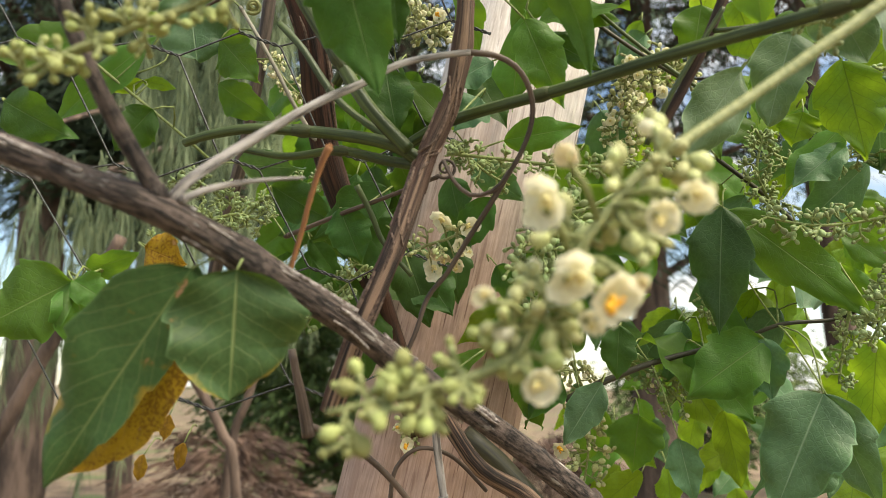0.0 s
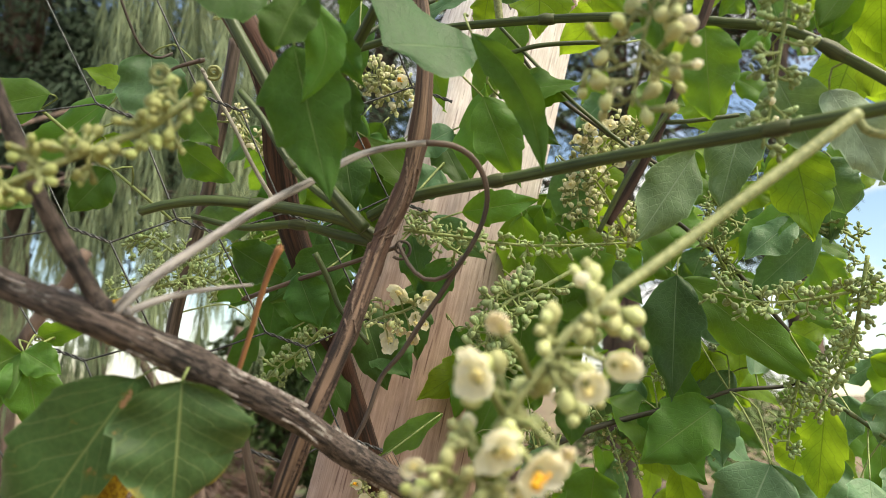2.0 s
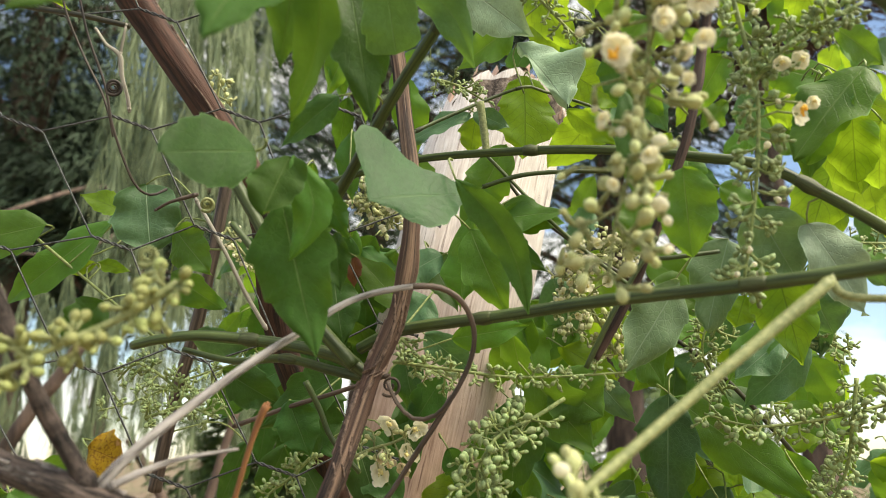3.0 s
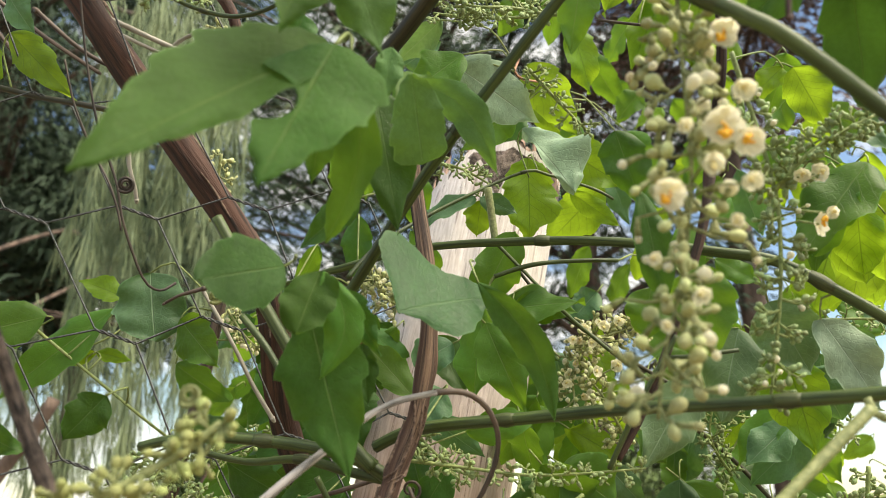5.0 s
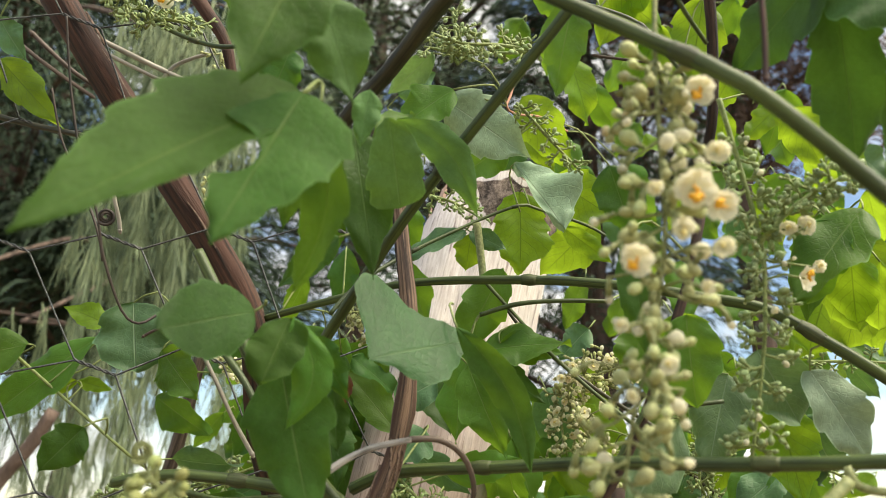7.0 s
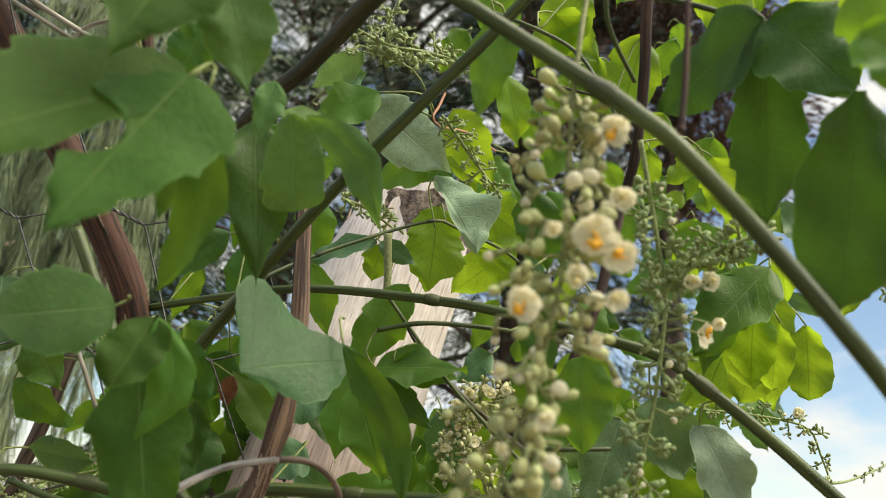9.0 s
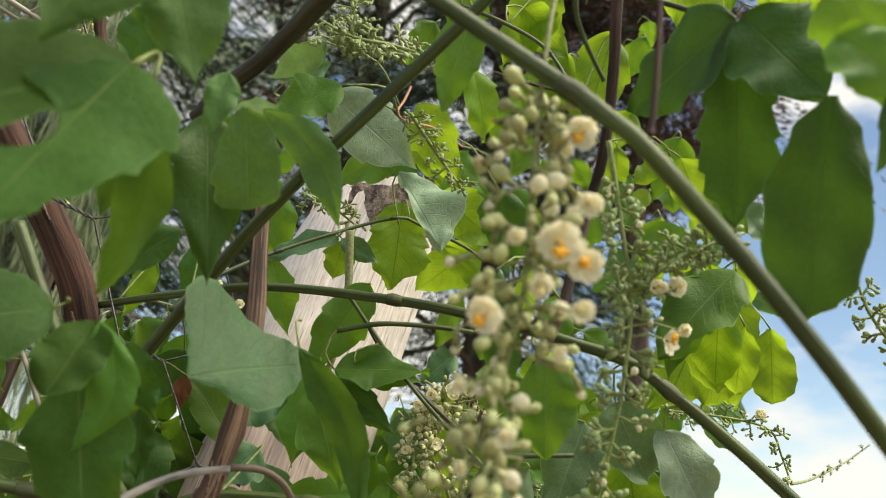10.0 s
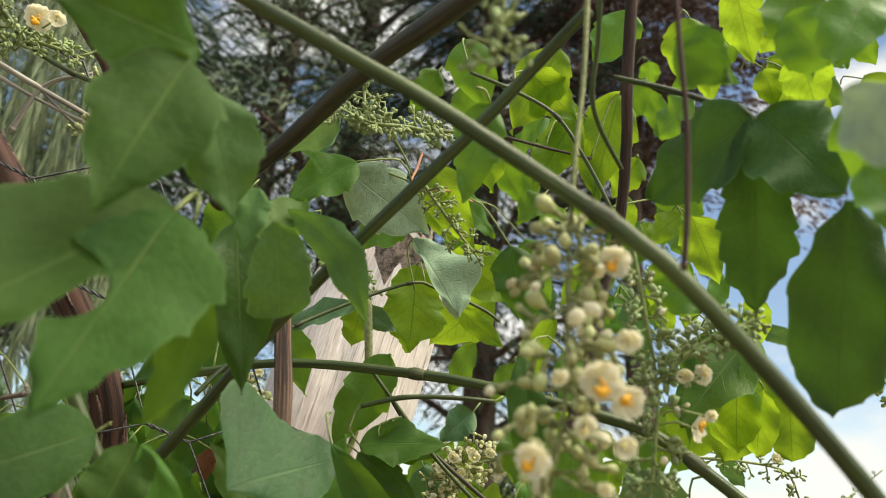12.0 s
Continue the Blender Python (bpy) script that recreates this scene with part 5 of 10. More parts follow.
leaf(dark_stem, (-0.0216, 0.1985, 1.6459), (-0.0740, 0.1467, 1.5788), (0.26, -0.93, 0.22), 0.0400, "truncate", "mid", seed=22, bend=0.05, ripple=0.4, fold=0.10, half=(1.12, 0.50), label='large green toothed leaflet held out to the front', stalk=(-0.0167, 0.2005, 1.6517))
leaf(dark_stem, (-0.0200, 0.1915, 1.6420), (-0.0362, 0.1693, 1.5846), (0.10, -0.99, 0.06), 0.0390, "truncate", "mid", seed=23, bend=0.05, ripple=0.4, fold=0.08, bite=(1, 0.50, 0.16, 0.92), half=(0.84, 1.10), label='green leaflet with a bite out of its edge', stalk=(-0.0167, 0.2005, 1.6517))
leaf(dark_stem, (-0.0157, 0.1985, 1.6427), (-0.0269, 0.2329, 1.5905), (-0.30, -0.94, 0.10), 0.0180, "sickle", "mid", seed=24, bend=0.10, sway=-0.30, fold=0.25, label='narrow curving green leaflet', stalk=(-0.0167, 0.2005, 1.6517))
leaf(dark_stem, (-0.0125, 0.2599, 1.6678), (-0.0027, 0.2712, 1.6074), (0.3, -0.94, -0.05), 0.0250, "ovate", "dark", seed=25, bend=0.08, stalk=False)
leaf(dark_stem, (0.0030, 0.2403, 1.6614), (0.0072, 0.2644, 1.6346), (0.15, -0.97, 0.12), 0.0235, "blunt", "soft", seed=26, bend=0.04, ripple=0.4, fold=0.10, label='blue-green leaflet with a blunt toothed end', stalk=False)
leaf(dark_stem, (0.0038, 0.2773, 1.6819), (0.0397, 0.2874, 1.6396), (-0.45, -0.85, -0.25), 0.0165, "lance", "soft", seed=27, sway=-0.30, bend=0.10, stalk=False)
leaf(dark_stem, (-0.0200, 0.1752, 1.6786), (-0.0321, 0.1660, 1.6299), (0.3, -0.92, 0.15), 0.0290, "ovate", "mid", seed=28, bend=0.08, ripple=0.5, label='large green leaflet close to the front', stalk=False)
leaf(dark_stem, (-0.0181, 0.1900, 1.6804), (-0.0060, 0.2051, 1.6460), (0.1, -0.85, 0.5), 0.0240, "ovate", "soft", seed=29, bend=0.06, stalk=False)
leaf(dark_stem, (-0.0194, 0.1804, 1.6858), (-0.0502, 0.1501, 1.6780), (0.2, -0.85, -0.45), 0.0260, "ovate", "mid", seed=30, bend=0.10, stalk=False)
leaf(dark_stem, (0.0092, 0.2857, 1.6893), (-0.0066, 0.2732, 1.6671), (0.0, -0.95, 0.2), 0.0150, "ovate", "green", seed=31, stalk=False)
leaf(dark_stem, (-0.0248, 0.2229, 1.6531), (-0.0339, 0.2432, 1.6170), (0.2, -0.95, 0.1), 0.0190, "ovate", "mid", seed=32, bend=0.1, stalk=False)
leaf(dark_stem, (-0.0045, 0.2395, 1.6730), (-0.0076, 0.2431, 1.6497), (0.1, -0.97, 0.1), 0.0110, "ovate", "soft", seed=34, stalk=False)
leaf(dark_stem, (-0.0216, 0.3045, 1.6372), (-0.0494, 0.3126, 1.6152), (-0.0893, -0.9656, -0.2442), 0.0151, "ovate", "dark", seed=33)
leaf(dark_stem, (-0.0762, 0.2913, 1.7762), (-0.0714, 0.2938, 1.7360), (-0.1942, -0.9773, -0.0848), 0.0171, "ovate", "green", seed=35)
leaf(dark_stem, (-0.0506, 0.3049, 1.7351), (-0.0593, 0.3126, 1.7135), (0.0370, -0.9377, -0.3456), 0.0220, "round", "dark", seed=36)
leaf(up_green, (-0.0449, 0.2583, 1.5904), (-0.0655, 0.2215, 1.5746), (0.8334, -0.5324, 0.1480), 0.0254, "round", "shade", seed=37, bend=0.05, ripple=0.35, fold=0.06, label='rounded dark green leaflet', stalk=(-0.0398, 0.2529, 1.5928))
leaf(up_green, (-0.0361, 0.2692, 1.5735), (-0.0199, 0.2697, 1.5138), (-0.0140, -0.9998, -0.0130), 0.0316, "ovate", "mid", seed=38, bend=0.06, fold=0.12, label='long pointed green leaflet hanging down', stalk=(-0.0340, 0.2767, 1.5867))
leaf(up_green, (-0.0311, 0.2562, 1.5874), (-0.0382, 0.2503, 1.5625), (0.20, -0.96, 0.15), 0.0200, "round", "mid", seed=39, bend=0.14, fold=0.35, label='small hooded rounded leaflet', stalk=False)
leaf(up_green, (-0.0295, 0.2551, 1.5875), (-0.0310, 0.2625, 1.5483), (0.10, -0.97, -0.20), 0.0150, "lance", "green", seed=40, sway=-0.42, bend=0.12, label='curled light green leaflet', stalk=False)
leaf(up_green, (-0.0241, 0.2721, 1.5848), (-0.0093, 0.2750, 1.5592), (-0.4119, -0.8471, -0.3357), 0.0135, "ovate", "dark", seed=41, stalk=False)
leaf(up_green, (-0.0173, 0.2840, 1.5662), (-0.0148, 0.2868, 1.5417), (-0.1976, -0.9716, -0.1303), 0.0108, "ovate", "dark", seed=42, stalk=False)
leaf(arch_green, (-0.0032, 0.2731, 1.5763), (0.0364, 0.3115, 1.5923), (0.5450, -0.7328, 0.4075), 0.0810, "shield", "blue", seed=43, bend=0.03, ripple=0.10, fold=0.03, label='pale lobed leaf with a wavy edge', stalk=False)
leaf(arch_green, (0.0309, 0.3020, 1.5959), (0.0615, 0.3082, 1.5372), (-0.2951, -0.9219, -0.2509), 0.0158, "lance", "mid", seed=44, sway=-0.22, bend=0.08, label='long drooping toothed green leaf', stalk=(0.0296, 0.3131, 1.6093))
leaf(arch_green, (0.0385, 0.3637, 1.5921), (0.0574, 0.3679, 1.5465), (-0.2660, -0.9439, -0.1958), 0.0245, "ovate", "green", seed=45)
# the light on this blade comes from its pale base colour
leaf(leafy_twig, (0.0702, 0.4096, 1.7268), (0.0968, 0.3970, 1.6787), (-0.1500, -0.9700, 0.1500), 0.057, "folded", "pale_sheen", seed=46, bend=0.1, label='leaf coloured pale for the light it catches', stalk=(0.0746, 0.4244, 1.7000))
leaf(leafy_twig, (0.0256, 0.3596, 1.7410), (0.0774, 0.4048, 1.7284), (-0.0013, -0.9531, -0.3025), 0.036, "ovate", "pale_sheen", seed=47)
leaf(leafy_twig, (0.0784, 0.4294, 1.7859), (0.1121, 0.4346, 1.7319), (-0.3985, -0.8561, -0.3290), 0.0297, "ovate", "bright", seed=49)
leaf(leafy_twig, (0.0765, 0.4400, 1.7207), (0.0763, 0.4499, 1.6671), (0.1485, -0.9841, -0.0975), 0.0385, "toothed", "bright", seed=50)
leaf(leafy_twig, (0.0446, 0.4321, 1.6877), (0.0411, 0.4380, 1.6650), (-0.4706, -0.8818, 0.0310), 0.023, "ovate", "bright", seed=51)
leaf(leafy_twig, (0.0404, 0.4282, 1.6886), (0.0019, 0.4397, 1.6735), (-0.3787, -0.8757, 0.2996), 0.0198, "lance", "pale", seed=52)
leaf(leafy_twig, (0.0424, 0.4180, 1.6844), (0.0634, 0.4086, 1.6692), (-0.4167, -0.9089, -0.0142), 0.0128, "lance", "pale", seed=53)
leaf(leafy_twig, (0.1021, 0.4617, 1.7408), (0.1478, 0.4704, 1.7132), (-0.0456, -0.9296, -0.3657), 0.0370, "ovate", "bright", seed=54)
leaf(leafy_twig, (0.1034, 0.4412, 1.6974), (0.1358, 0.4482, 1.6753), (-0.1345, -0.8710, -0.4725), 0.0152, "lance", "bright", seed=55)
leaf(leafy_twig, (0.0306, 0.3534, 1.7440), (-0.0034, 0.3571, 1.7168), (-0.2127, -0.9678, 0.1344), 0.0277, "ovate", "green", seed=56)
leaf(leafy_twig, (-0.0044, 0.4344, 1.7881), (0.0202, 0.4258, 1.8014), (-0.1426, -0.9295, -0.3401), 0.0216, "ovate", "pale", seed=57)
leaf(leafy_twig, (0.0677, 0.4298, 1.7500), (0.0320, 0.4503, 1.7311), (0.1458, -0.9852, 0.0901), 0.028, "ovate", "green", seed=59)
leaf(leafy_twig, (0.0827, 0.4502, 1.7771), (0.1039, 0.4589, 1.7427), (-0.1067, -0.9463, -0.3052), 0.0196, "ovate", "bright", seed=60)
leaf(pale_petiole, (0.0608, 0.3975, 1.6534), (0.0352, 0.4132, 1.6043), (-0.4247, -0.9028, -0.0673), 0.0288, "ovate", "green", seed=61)
leaf(pale_petiole, (0.0478, 0.3938, 1.6054), (0.0942, 0.3801, 1.6069), (-0.2526, -0.7975, 0.5478), 0.0258, "ovate", "green", seed=62)
leaf(pale_petiole, (0.0479, 0.4006, 1.6021), (0.0811, 0.3927, 1.5771), (-0.1615, -0.9822, 0.0955), 0.0179, "ovate", "dark", seed=63)
leaf(pale_petiole, (0.1246, 0.4776, 1.6388), (0.1060, 0.4875, 1.6194), (-0.5720, -0.8086, 0.1374), 0.0258, "ovate", "pale", seed=64)
leaf(pale_petiole, (0.0009, 0.4548, 1.5663), (-0.0361, 0.4686, 1.6088), (0.0817, -0.9251, 0.3709), 0.0224, "ovate", "green", seed=65)
leaf(pale_petiole, (0.0140, 0.4616, 1.6058), (0.0326, 0.4500, 1.5655), (0.0499, -0.9542, 0.2950), 0.0251, "ovate", "dark", seed=66)
leaf(pale_petiole, (-0.0449, 0.4409, 1.6269), (-0.0697, 0.4639, 1.6052), (-0.6648, -0.7464, -0.0295), 0.0241, "ovate", "green", seed=67)
leaf(pale_petiole, (-0.0374, 0.4655, 1.6182), (-0.0563, 0.4802, 1.5851), (-0.2000, -0.9327, -0.3000), 0.0227, "ovate", "dark", seed=68)
leaf(pale_petiole, (0.0412, 0.3880, 1.6095), (0.0335, 0.3974, 1.5562), (-0.6982, -0.7154, -0.0248), 0.0259, "lance", "green", seed=69)
leaf(pale_petiole, (0.0234, 0.4108, 1.5913), (0.0012, 0.4120, 1.5787), (-0.1439, -0.9764, 0.1611), 0.0226, "round", "pale", seed=70)
leaf(pale_petiole, (0.0170, 0.3952, 1.5635), (0.0019, 0.3977, 1.5456), (-0.2391, -0.9688, 0.0657), 0.0237, "ovate", "pale", seed=71)
leaf(pale_petiole, (0.0289, 0.3999, 1.5413), (0.0710, 0.4006, 1.5489), (0.0675, -0.9562, -0.2849), 0.0181, "ovate", "green", seed=72)
leaf(up_green, (-0.0298, 0.3621, 1.5648), (-0.0232, 0.3586, 1.5303), (-0.1389, -0.9875, 0.0746), 0.0237, "ovate", "dark", seed=73)
leaf(left_green, (-0.0369, 0.4392, 1.5257), (-0.0833, 0.4455, 1.4960), (-0.1732, -0.9829, 0.0621), 0.0258, "ovate", "dark", seed=74)
leaf(left_green, (-0.0556, 0.4598, 1.5268), (-0.0553, 0.4714, 1.4776), (0.0065, -0.9733, -0.2295), 0.0361, "ovate", "dark", seed=75)
leaf(left_green, (-0.0622, 0.4214, 1.5100), (-0.0497, 0.4278, 1.4790), (0.1492, -0.9789, -0.1393), 0.0253, "ovate", "dark", seed=76)
leaf(left_green, (-0.0206, 0.4588, 1.4839), (-0.0000, 0.4554, 1.4531), (-0.0691, -0.9954, 0.0669), 0.0302, "ovate", "dark", seed=77)
leaf(left_green, (-0.1084, 0.4460, 1.5301), (-0.0679, 0.4522, 1.5070), (-0.1059, -0.8973, -0.4286), 0.0252, "ovate", "dark", seed=78)
leaf(left_green, (-0.1383, 0.4710, 1.5521), (-0.0950, 0.4738, 1.5487), (-0.0101, -0.7018, -0.7123), 0.0250, "ovate", "pale", seed=79)
leaf(dark_up, (0.0805, 0.2637, 1.7336), (0.0722, 0.2726, 1.6918), (-0.4035, -0.9078, -0.1144), 0.0215, "ovate", "green", seed=80, stalk=(0.0730, 0.2572, 1.7364))
leaf(dark_up, (0.1594, 0.3777, 1.8049), (0.1375, 0.3938, 1.7593), (-0.5621, -0.8267, -0.0235), 0.0287, "ovate", "bright", seed=81)
leaf(dark_up, (0.1846, 0.3715, 1.8216), (0.1745, 0.3927, 1.7606), (-0.1744, -0.9386, -0.2977), 0.0325, "ovate", "bright", seed=82)
leaf(dark_up, (0.1255, 0.3618, 1.8205), (0.1569, 0.3693, 1.7969), (-0.2667, -0.7570, -0.5965), 0.0248, "ovate", "bright", seed=83)
leaf(dark_up, (0.1431, 0.3591, 1.8377), (0.1197, 0.3803, 1.7883), (-0.5823, -0.8099, -0.0708), 0.0356, "ovate", "bright", seed=84)
leaf(dark_up, (0.1511, 0.3817, 1.8023), (0.1503, 0.3933, 1.7696), (-0.4625, -0.8389, -0.2870), 0.0150, "lance", "bright", seed=85)
leaf(dark_up, (0.1672, 0.3870, 1.8122), (0.1793, 0.3937, 1.7553), (-0.1407, -0.9793, -0.1455), 0.0236, "ovate", "bright", seed=86)
leaf(dark_up, (0.0864, 0.3674, 1.8402), (0.1049, 0.3786, 1.8000), (-0.2461, -0.8986, -0.3633), 0.0285, "ovate", "green", seed=87)
leaf(dark_up, (0.2327, 0.3403, 1.8503), (0.2327, 0.3538, 1.8120), (-0.6349, -0.7288, -0.2566), 0.0212, "ovate", "bright", seed=88)
leaf(dark_up, (0.2631, 0.3414, 1.8332), (0.2726, 0.3475, 1.8116), (-0.5828, -0.6793, -0.4459), 0.0175, "ovate", "bright", seed=89)
# shade side of these leaflets is painted by the darker leaf material
leaf(petiole_fan, (0.1620, 0.2079, 1.7095), (0.1454, 0.2549, 1.6948), (-0.35, -0.92, 0.1), 0.0345, "broad", "shade", seed=90, bend=0.06, label='green leaflet coloured dark for its shade side', stalk=False)
leaf(petiole_fan, (0.1630, 0.2089, 1.7085), (0.1856, 0.2523, 1.6516), (-0.44, -0.9, -0.03), 0.0270, "jagged", "shade", seed=91, bend=0.06, label='green leaflet coloured dark for its shade side', stalk=False)
leaf(petiole_fan, (0.1640, 0.2069, 1.7095), (0.1897, 0.2024, 1.6805), (-0.4, -0.88, -0.15), 0.0340, "broad", "shade", seed=92, bend=0.06, label='green leaflet coloured dark for its shade side', stalk=False)
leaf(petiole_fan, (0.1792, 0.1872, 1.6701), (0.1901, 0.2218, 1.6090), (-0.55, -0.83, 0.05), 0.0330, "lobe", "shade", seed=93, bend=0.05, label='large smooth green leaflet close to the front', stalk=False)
leaf(petiole_fan, (0.1265, 0.1227, 1.6613), (0.1331, 0.1085, 1.6343), (-0.9677, -0.2236, -0.1163), 0.0134, "ovate", "pale_sheen", seed=94, bend=0.08, label='pale leaf very close to the front', stalk=False)
leaf(petiole_fan, (0.1508, 0.1480, 1.6591), (0.1614, 0.1412, 1.6412), (-0.5410, -0.8411, -0.0014), 0.0196, "round", "green", seed=95, stalk=False)
leaf(petiole_fan, (0.1700, 0.1946, 1.7438), (0.1799, 0.1897, 1.7212), (-0.8259, -0.5062, -0.2483), 0.0206, "round", "green", seed=96, stalk=False)
leaf(petiole_fan, (0.1111, 0.1636, 1.6975), (0.1272, 0.1639, 1.6895), (-0.3497, -0.6003, -0.7193), 0.0138, "ovate", "dark", seed=97, stalk=False)
leaf(petiole_fan, (0.2185, 0.1950, 1.7206), (0.2199, 0.2095, 1.6790), (-0.8461, -0.4937, -0.2008), 0.0080, "lance", "green", seed=98, stalk=False)
leaf(dark_up, (0.2247, 0.3676, 1.7442), (0.2447, 0.3772, 1.7077), (-0.4133, -0.7989, -0.4370), 0.0262, "ovate", "bright", seed=99)
leaf(dark_up, (0.2192, 0.3684, 1.7445), (0.2009, 0.3771, 1.7280), (-0.6133, -0.7350, 0.2893), 0.0223, "ovate", "bright", seed=100)
leaf(dark_up, (0.2305, 0.3422, 1.6523), (0.2342, 0.3554, 1.6130), (-0.6499, -0.6996, -0.2969), 0.0237, "lobe", "bright", seed=101)
leaf(dark_up, (0.2446, 0.3434, 1.6424), (0.2446, 0.3550, 1.6096), (-0.7730, -0.5984, -0.2107), 0.0211, "lobe", "bright", seed=102)
leaf(dark_up, (0.2696, 0.3602, 1.6478), (0.2759, 0.3722, 1.6108), (-0.3741, -0.8614, -0.3435), 0.0248, "lobe", "bright", seed=103)
leaf(dark_up, (0.2221, 0.3399, 1.6627), (0.2101, 0.3556, 1.6236), (-0.7277, -0.6840, -0.0513), 0.0320, "broad", "green", seed=104)
leaf(main_green, (0.2353, 0.3339, 1.6674), (0.1963, 0.3400, 1.6195), (-0.5281, -0.7818, 0.3315), 0.0350, "broad", "green", seed=105)
leaf(main_green, (0.2722, 0.3888, 1.6688), (0.2571, 0.4084, 1.6126), (-0.8007, -0.5991, 0.0054), 0.0320, "lobe", "bright", seed=106)
leaf(main_green, (0.1808, 0.3530, 1.5988), (0.1997, 0.3591, 1.5638), (-0.3308, -0.8833, -0.3322), 0.0314, "broad", "painted_sheen", seed=107)
leaf(main_green, (0.1963, 0.3349, 1.5854), (0.2225, 0.3434, 1.5430), (0.1207, -0.9851, -0.1223), 0.0289, "ovate", "pale_sheen", seed=108)
leaf(main_green, (0.2237, 0.4004, 1.5728), (0.2395, 0.4097, 1.5449), (-0.3037, -0.8390, -0.4514), 0.0286, "broad", "pale", seed=109)
leaf(dark_up, (0.1077, 0.3064, 1.6405), (0.1168, 0.3190, 1.5871), (0.0019, -0.9732, -0.2298), 0.0171, "lance", "dark", seed=110)
leaf(dark_up, (0.0574, 0.3911, 1.6092), (0.0924, 0.3922, 1.6040), (0.0253, -0.9987, -0.0437), 0.0190, "ovate", "green", seed=112)
leaf(dark_up, (0.1447, 0.3688, 1.5658), (0.1134, 0.3688, 1.5193), (0.0068, -1.0000, -0.0034), 0.0263, "lance", "painted_sheen", seed=113, label='pale leaf with a light midrib')
leaf(dark_up, (0.1346, 0.3167, 1.6069), (0.1368, 0.3212, 1.5655), (-0.4726, -0.8731, -0.1198), 0.0270, "broad", "green", seed=114, stalk=False)
leaf(right_stem1, (0.1574, 0.4495, 1.5161), (0.1532, 0.4563, 1.4423), (-0.3875, -0.9197, -0.0624), 0.0343, "ovate", "blue", seed=115, label='hanging toothed leaflet, grey-green', stalk=(0.1612, 0.4522, 1.5274))
leaf(right_stem1, (0.1608, 0.4500, 1.5141), (0.2443, 0.4610, 1.4504), (0.0137, -0.9883, -0.1517), 0.0323, "ovate", "green", seed=116)
leaf(right_stem1, (0.2280, 0.4632, 1.4848), (0.2521, 0.4717, 1.4502), (-0.2851, -0.8658, -0.4112), 0.0160, "lance", "green", seed=117)
leaf(right_stem1, (0.1844, 0.4721, 1.4399), (0.1370, 0.4708, 1.4065), (-0.1807, -0.9389, 0.2930), 0.0400, "ovate", "green", seed=118)
leaf(right_stem1, (0.1837, 0.4718, 1.4412), (0.1870, 0.4736, 1.4044), (-0.4730, -0.8769, -0.0855), 0.0242, "ovate", "pale", seed=119)
leaf(right_stem2, (0.2008, 0.4378, 1.4094), (0.1730, 0.4426, 1.3480), (-0.4346, -0.8916, 0.1272), 0.0456, "broad", "pale", seed=120, label='broad toothed green leaflet')
leaf(right_stem2, (0.2021, 0.4378, 1.4094), (0.2290, 0.4453, 1.3483), (-0.4569, -0.8361, -0.3035), 0.0293, "ovate", "pale", seed=121)
leaf(main_green, (0.2278, 0.3603, 1.6745), (0.2156, 0.3688, 1.6151), (-0.6821, -0.7304, 0.0357), 0.0253, "ovate", "green", seed=122)
leaf(main_green, (0.2302, 0.3603, 1.6745), (0.2433, 0.3698, 1.6125), (-0.5992, -0.7626, -0.2436), 0.0276, "lobe", "bright", seed=123)
leaf(main_green, (0.2388, 0.3644, 1.6803), (0.2588, 0.3700, 1.6350), (-0.2540, -0.9395, -0.2297), 0.0281, "lobe", "bright", seed=124)
leaf(main_green, (0.2786, 0.4401, 1.6755), (0.2576, 0.4530, 1.6197), (-0.6963, -0.7109, 0.0991), 0.0444, "lobe", "bright", seed=125)
leaf(main_green, (0.2263, 0.4342, 1.5628), (0.1899, 0.4435, 1.5213), (-0.6591, -0.6087, 0.4416), 0.0269, "lance", "green", seed=126)
leaf(main_green, (0.2967, 0.4461, 1.6962), (0.3044, 0.4629, 1.6253), (-0.5055, -0.8255, -0.2512), 0.0388, "lobe", "bright", seed=127)
leaf(right_stem1, (0.0882, 0.4415, 1.5236), (0.1176, 0.4468, 1.5028), (0.0744, -0.9863, -0.1474), 0.0375, "broad", "green", seed=128)
leaf(right_stem1, (0.1162, 0.4523, 1.5243), (0.1392, 0.4586, 1.4989), (-0.0837, -0.9465, -0.3116), 0.0172, "ovate", "pale", seed=129)
leaf(right_stem1, (0.0957, 0.4511, 1.4469), (0.0939, 0.4567, 1.4160), (-0.2253, -0.9609, -0.1610), 0.0214, "ovate", "dark", seed=130)
leaf(right_stem1, (0.1257, 0.5540, 1.3937), (0.1208, 0.5612, 1.3532), (-0.2938, -0.9466, -0.1328), 0.0373, "ovate", "green", seed=131)
leaf(right_stem1, (0.1346, 0.4853, 1.3820), (0.1439, 0.4926, 1.3447), (-0.0873, -0.9732, -0.2127), 0.0211, "ovate", "pale", seed=132)
leaf(right_stem1, (0.1844, 0.5564, 1.3967), (0.1966, 0.5669, 1.3428), (-0.1705, -0.9591, -0.2259), 0.0255, "ovate", "bright", seed=133)
leaf(right_stem1, (0.2006, 0.5307, 1.4300), (0.1836, 0.5350, 1.4021), (-0.4727, -0.8672, 0.1565), 0.0271, "ovate", "pale", seed=134)
leaf(right_stem2, (0.2592, 0.4906, 1.4425), (0.2541, 0.5025, 1.3761), (-0.5217, -0.8458, -0.1118), 0.0295, "ovate", "bright", seed=135)
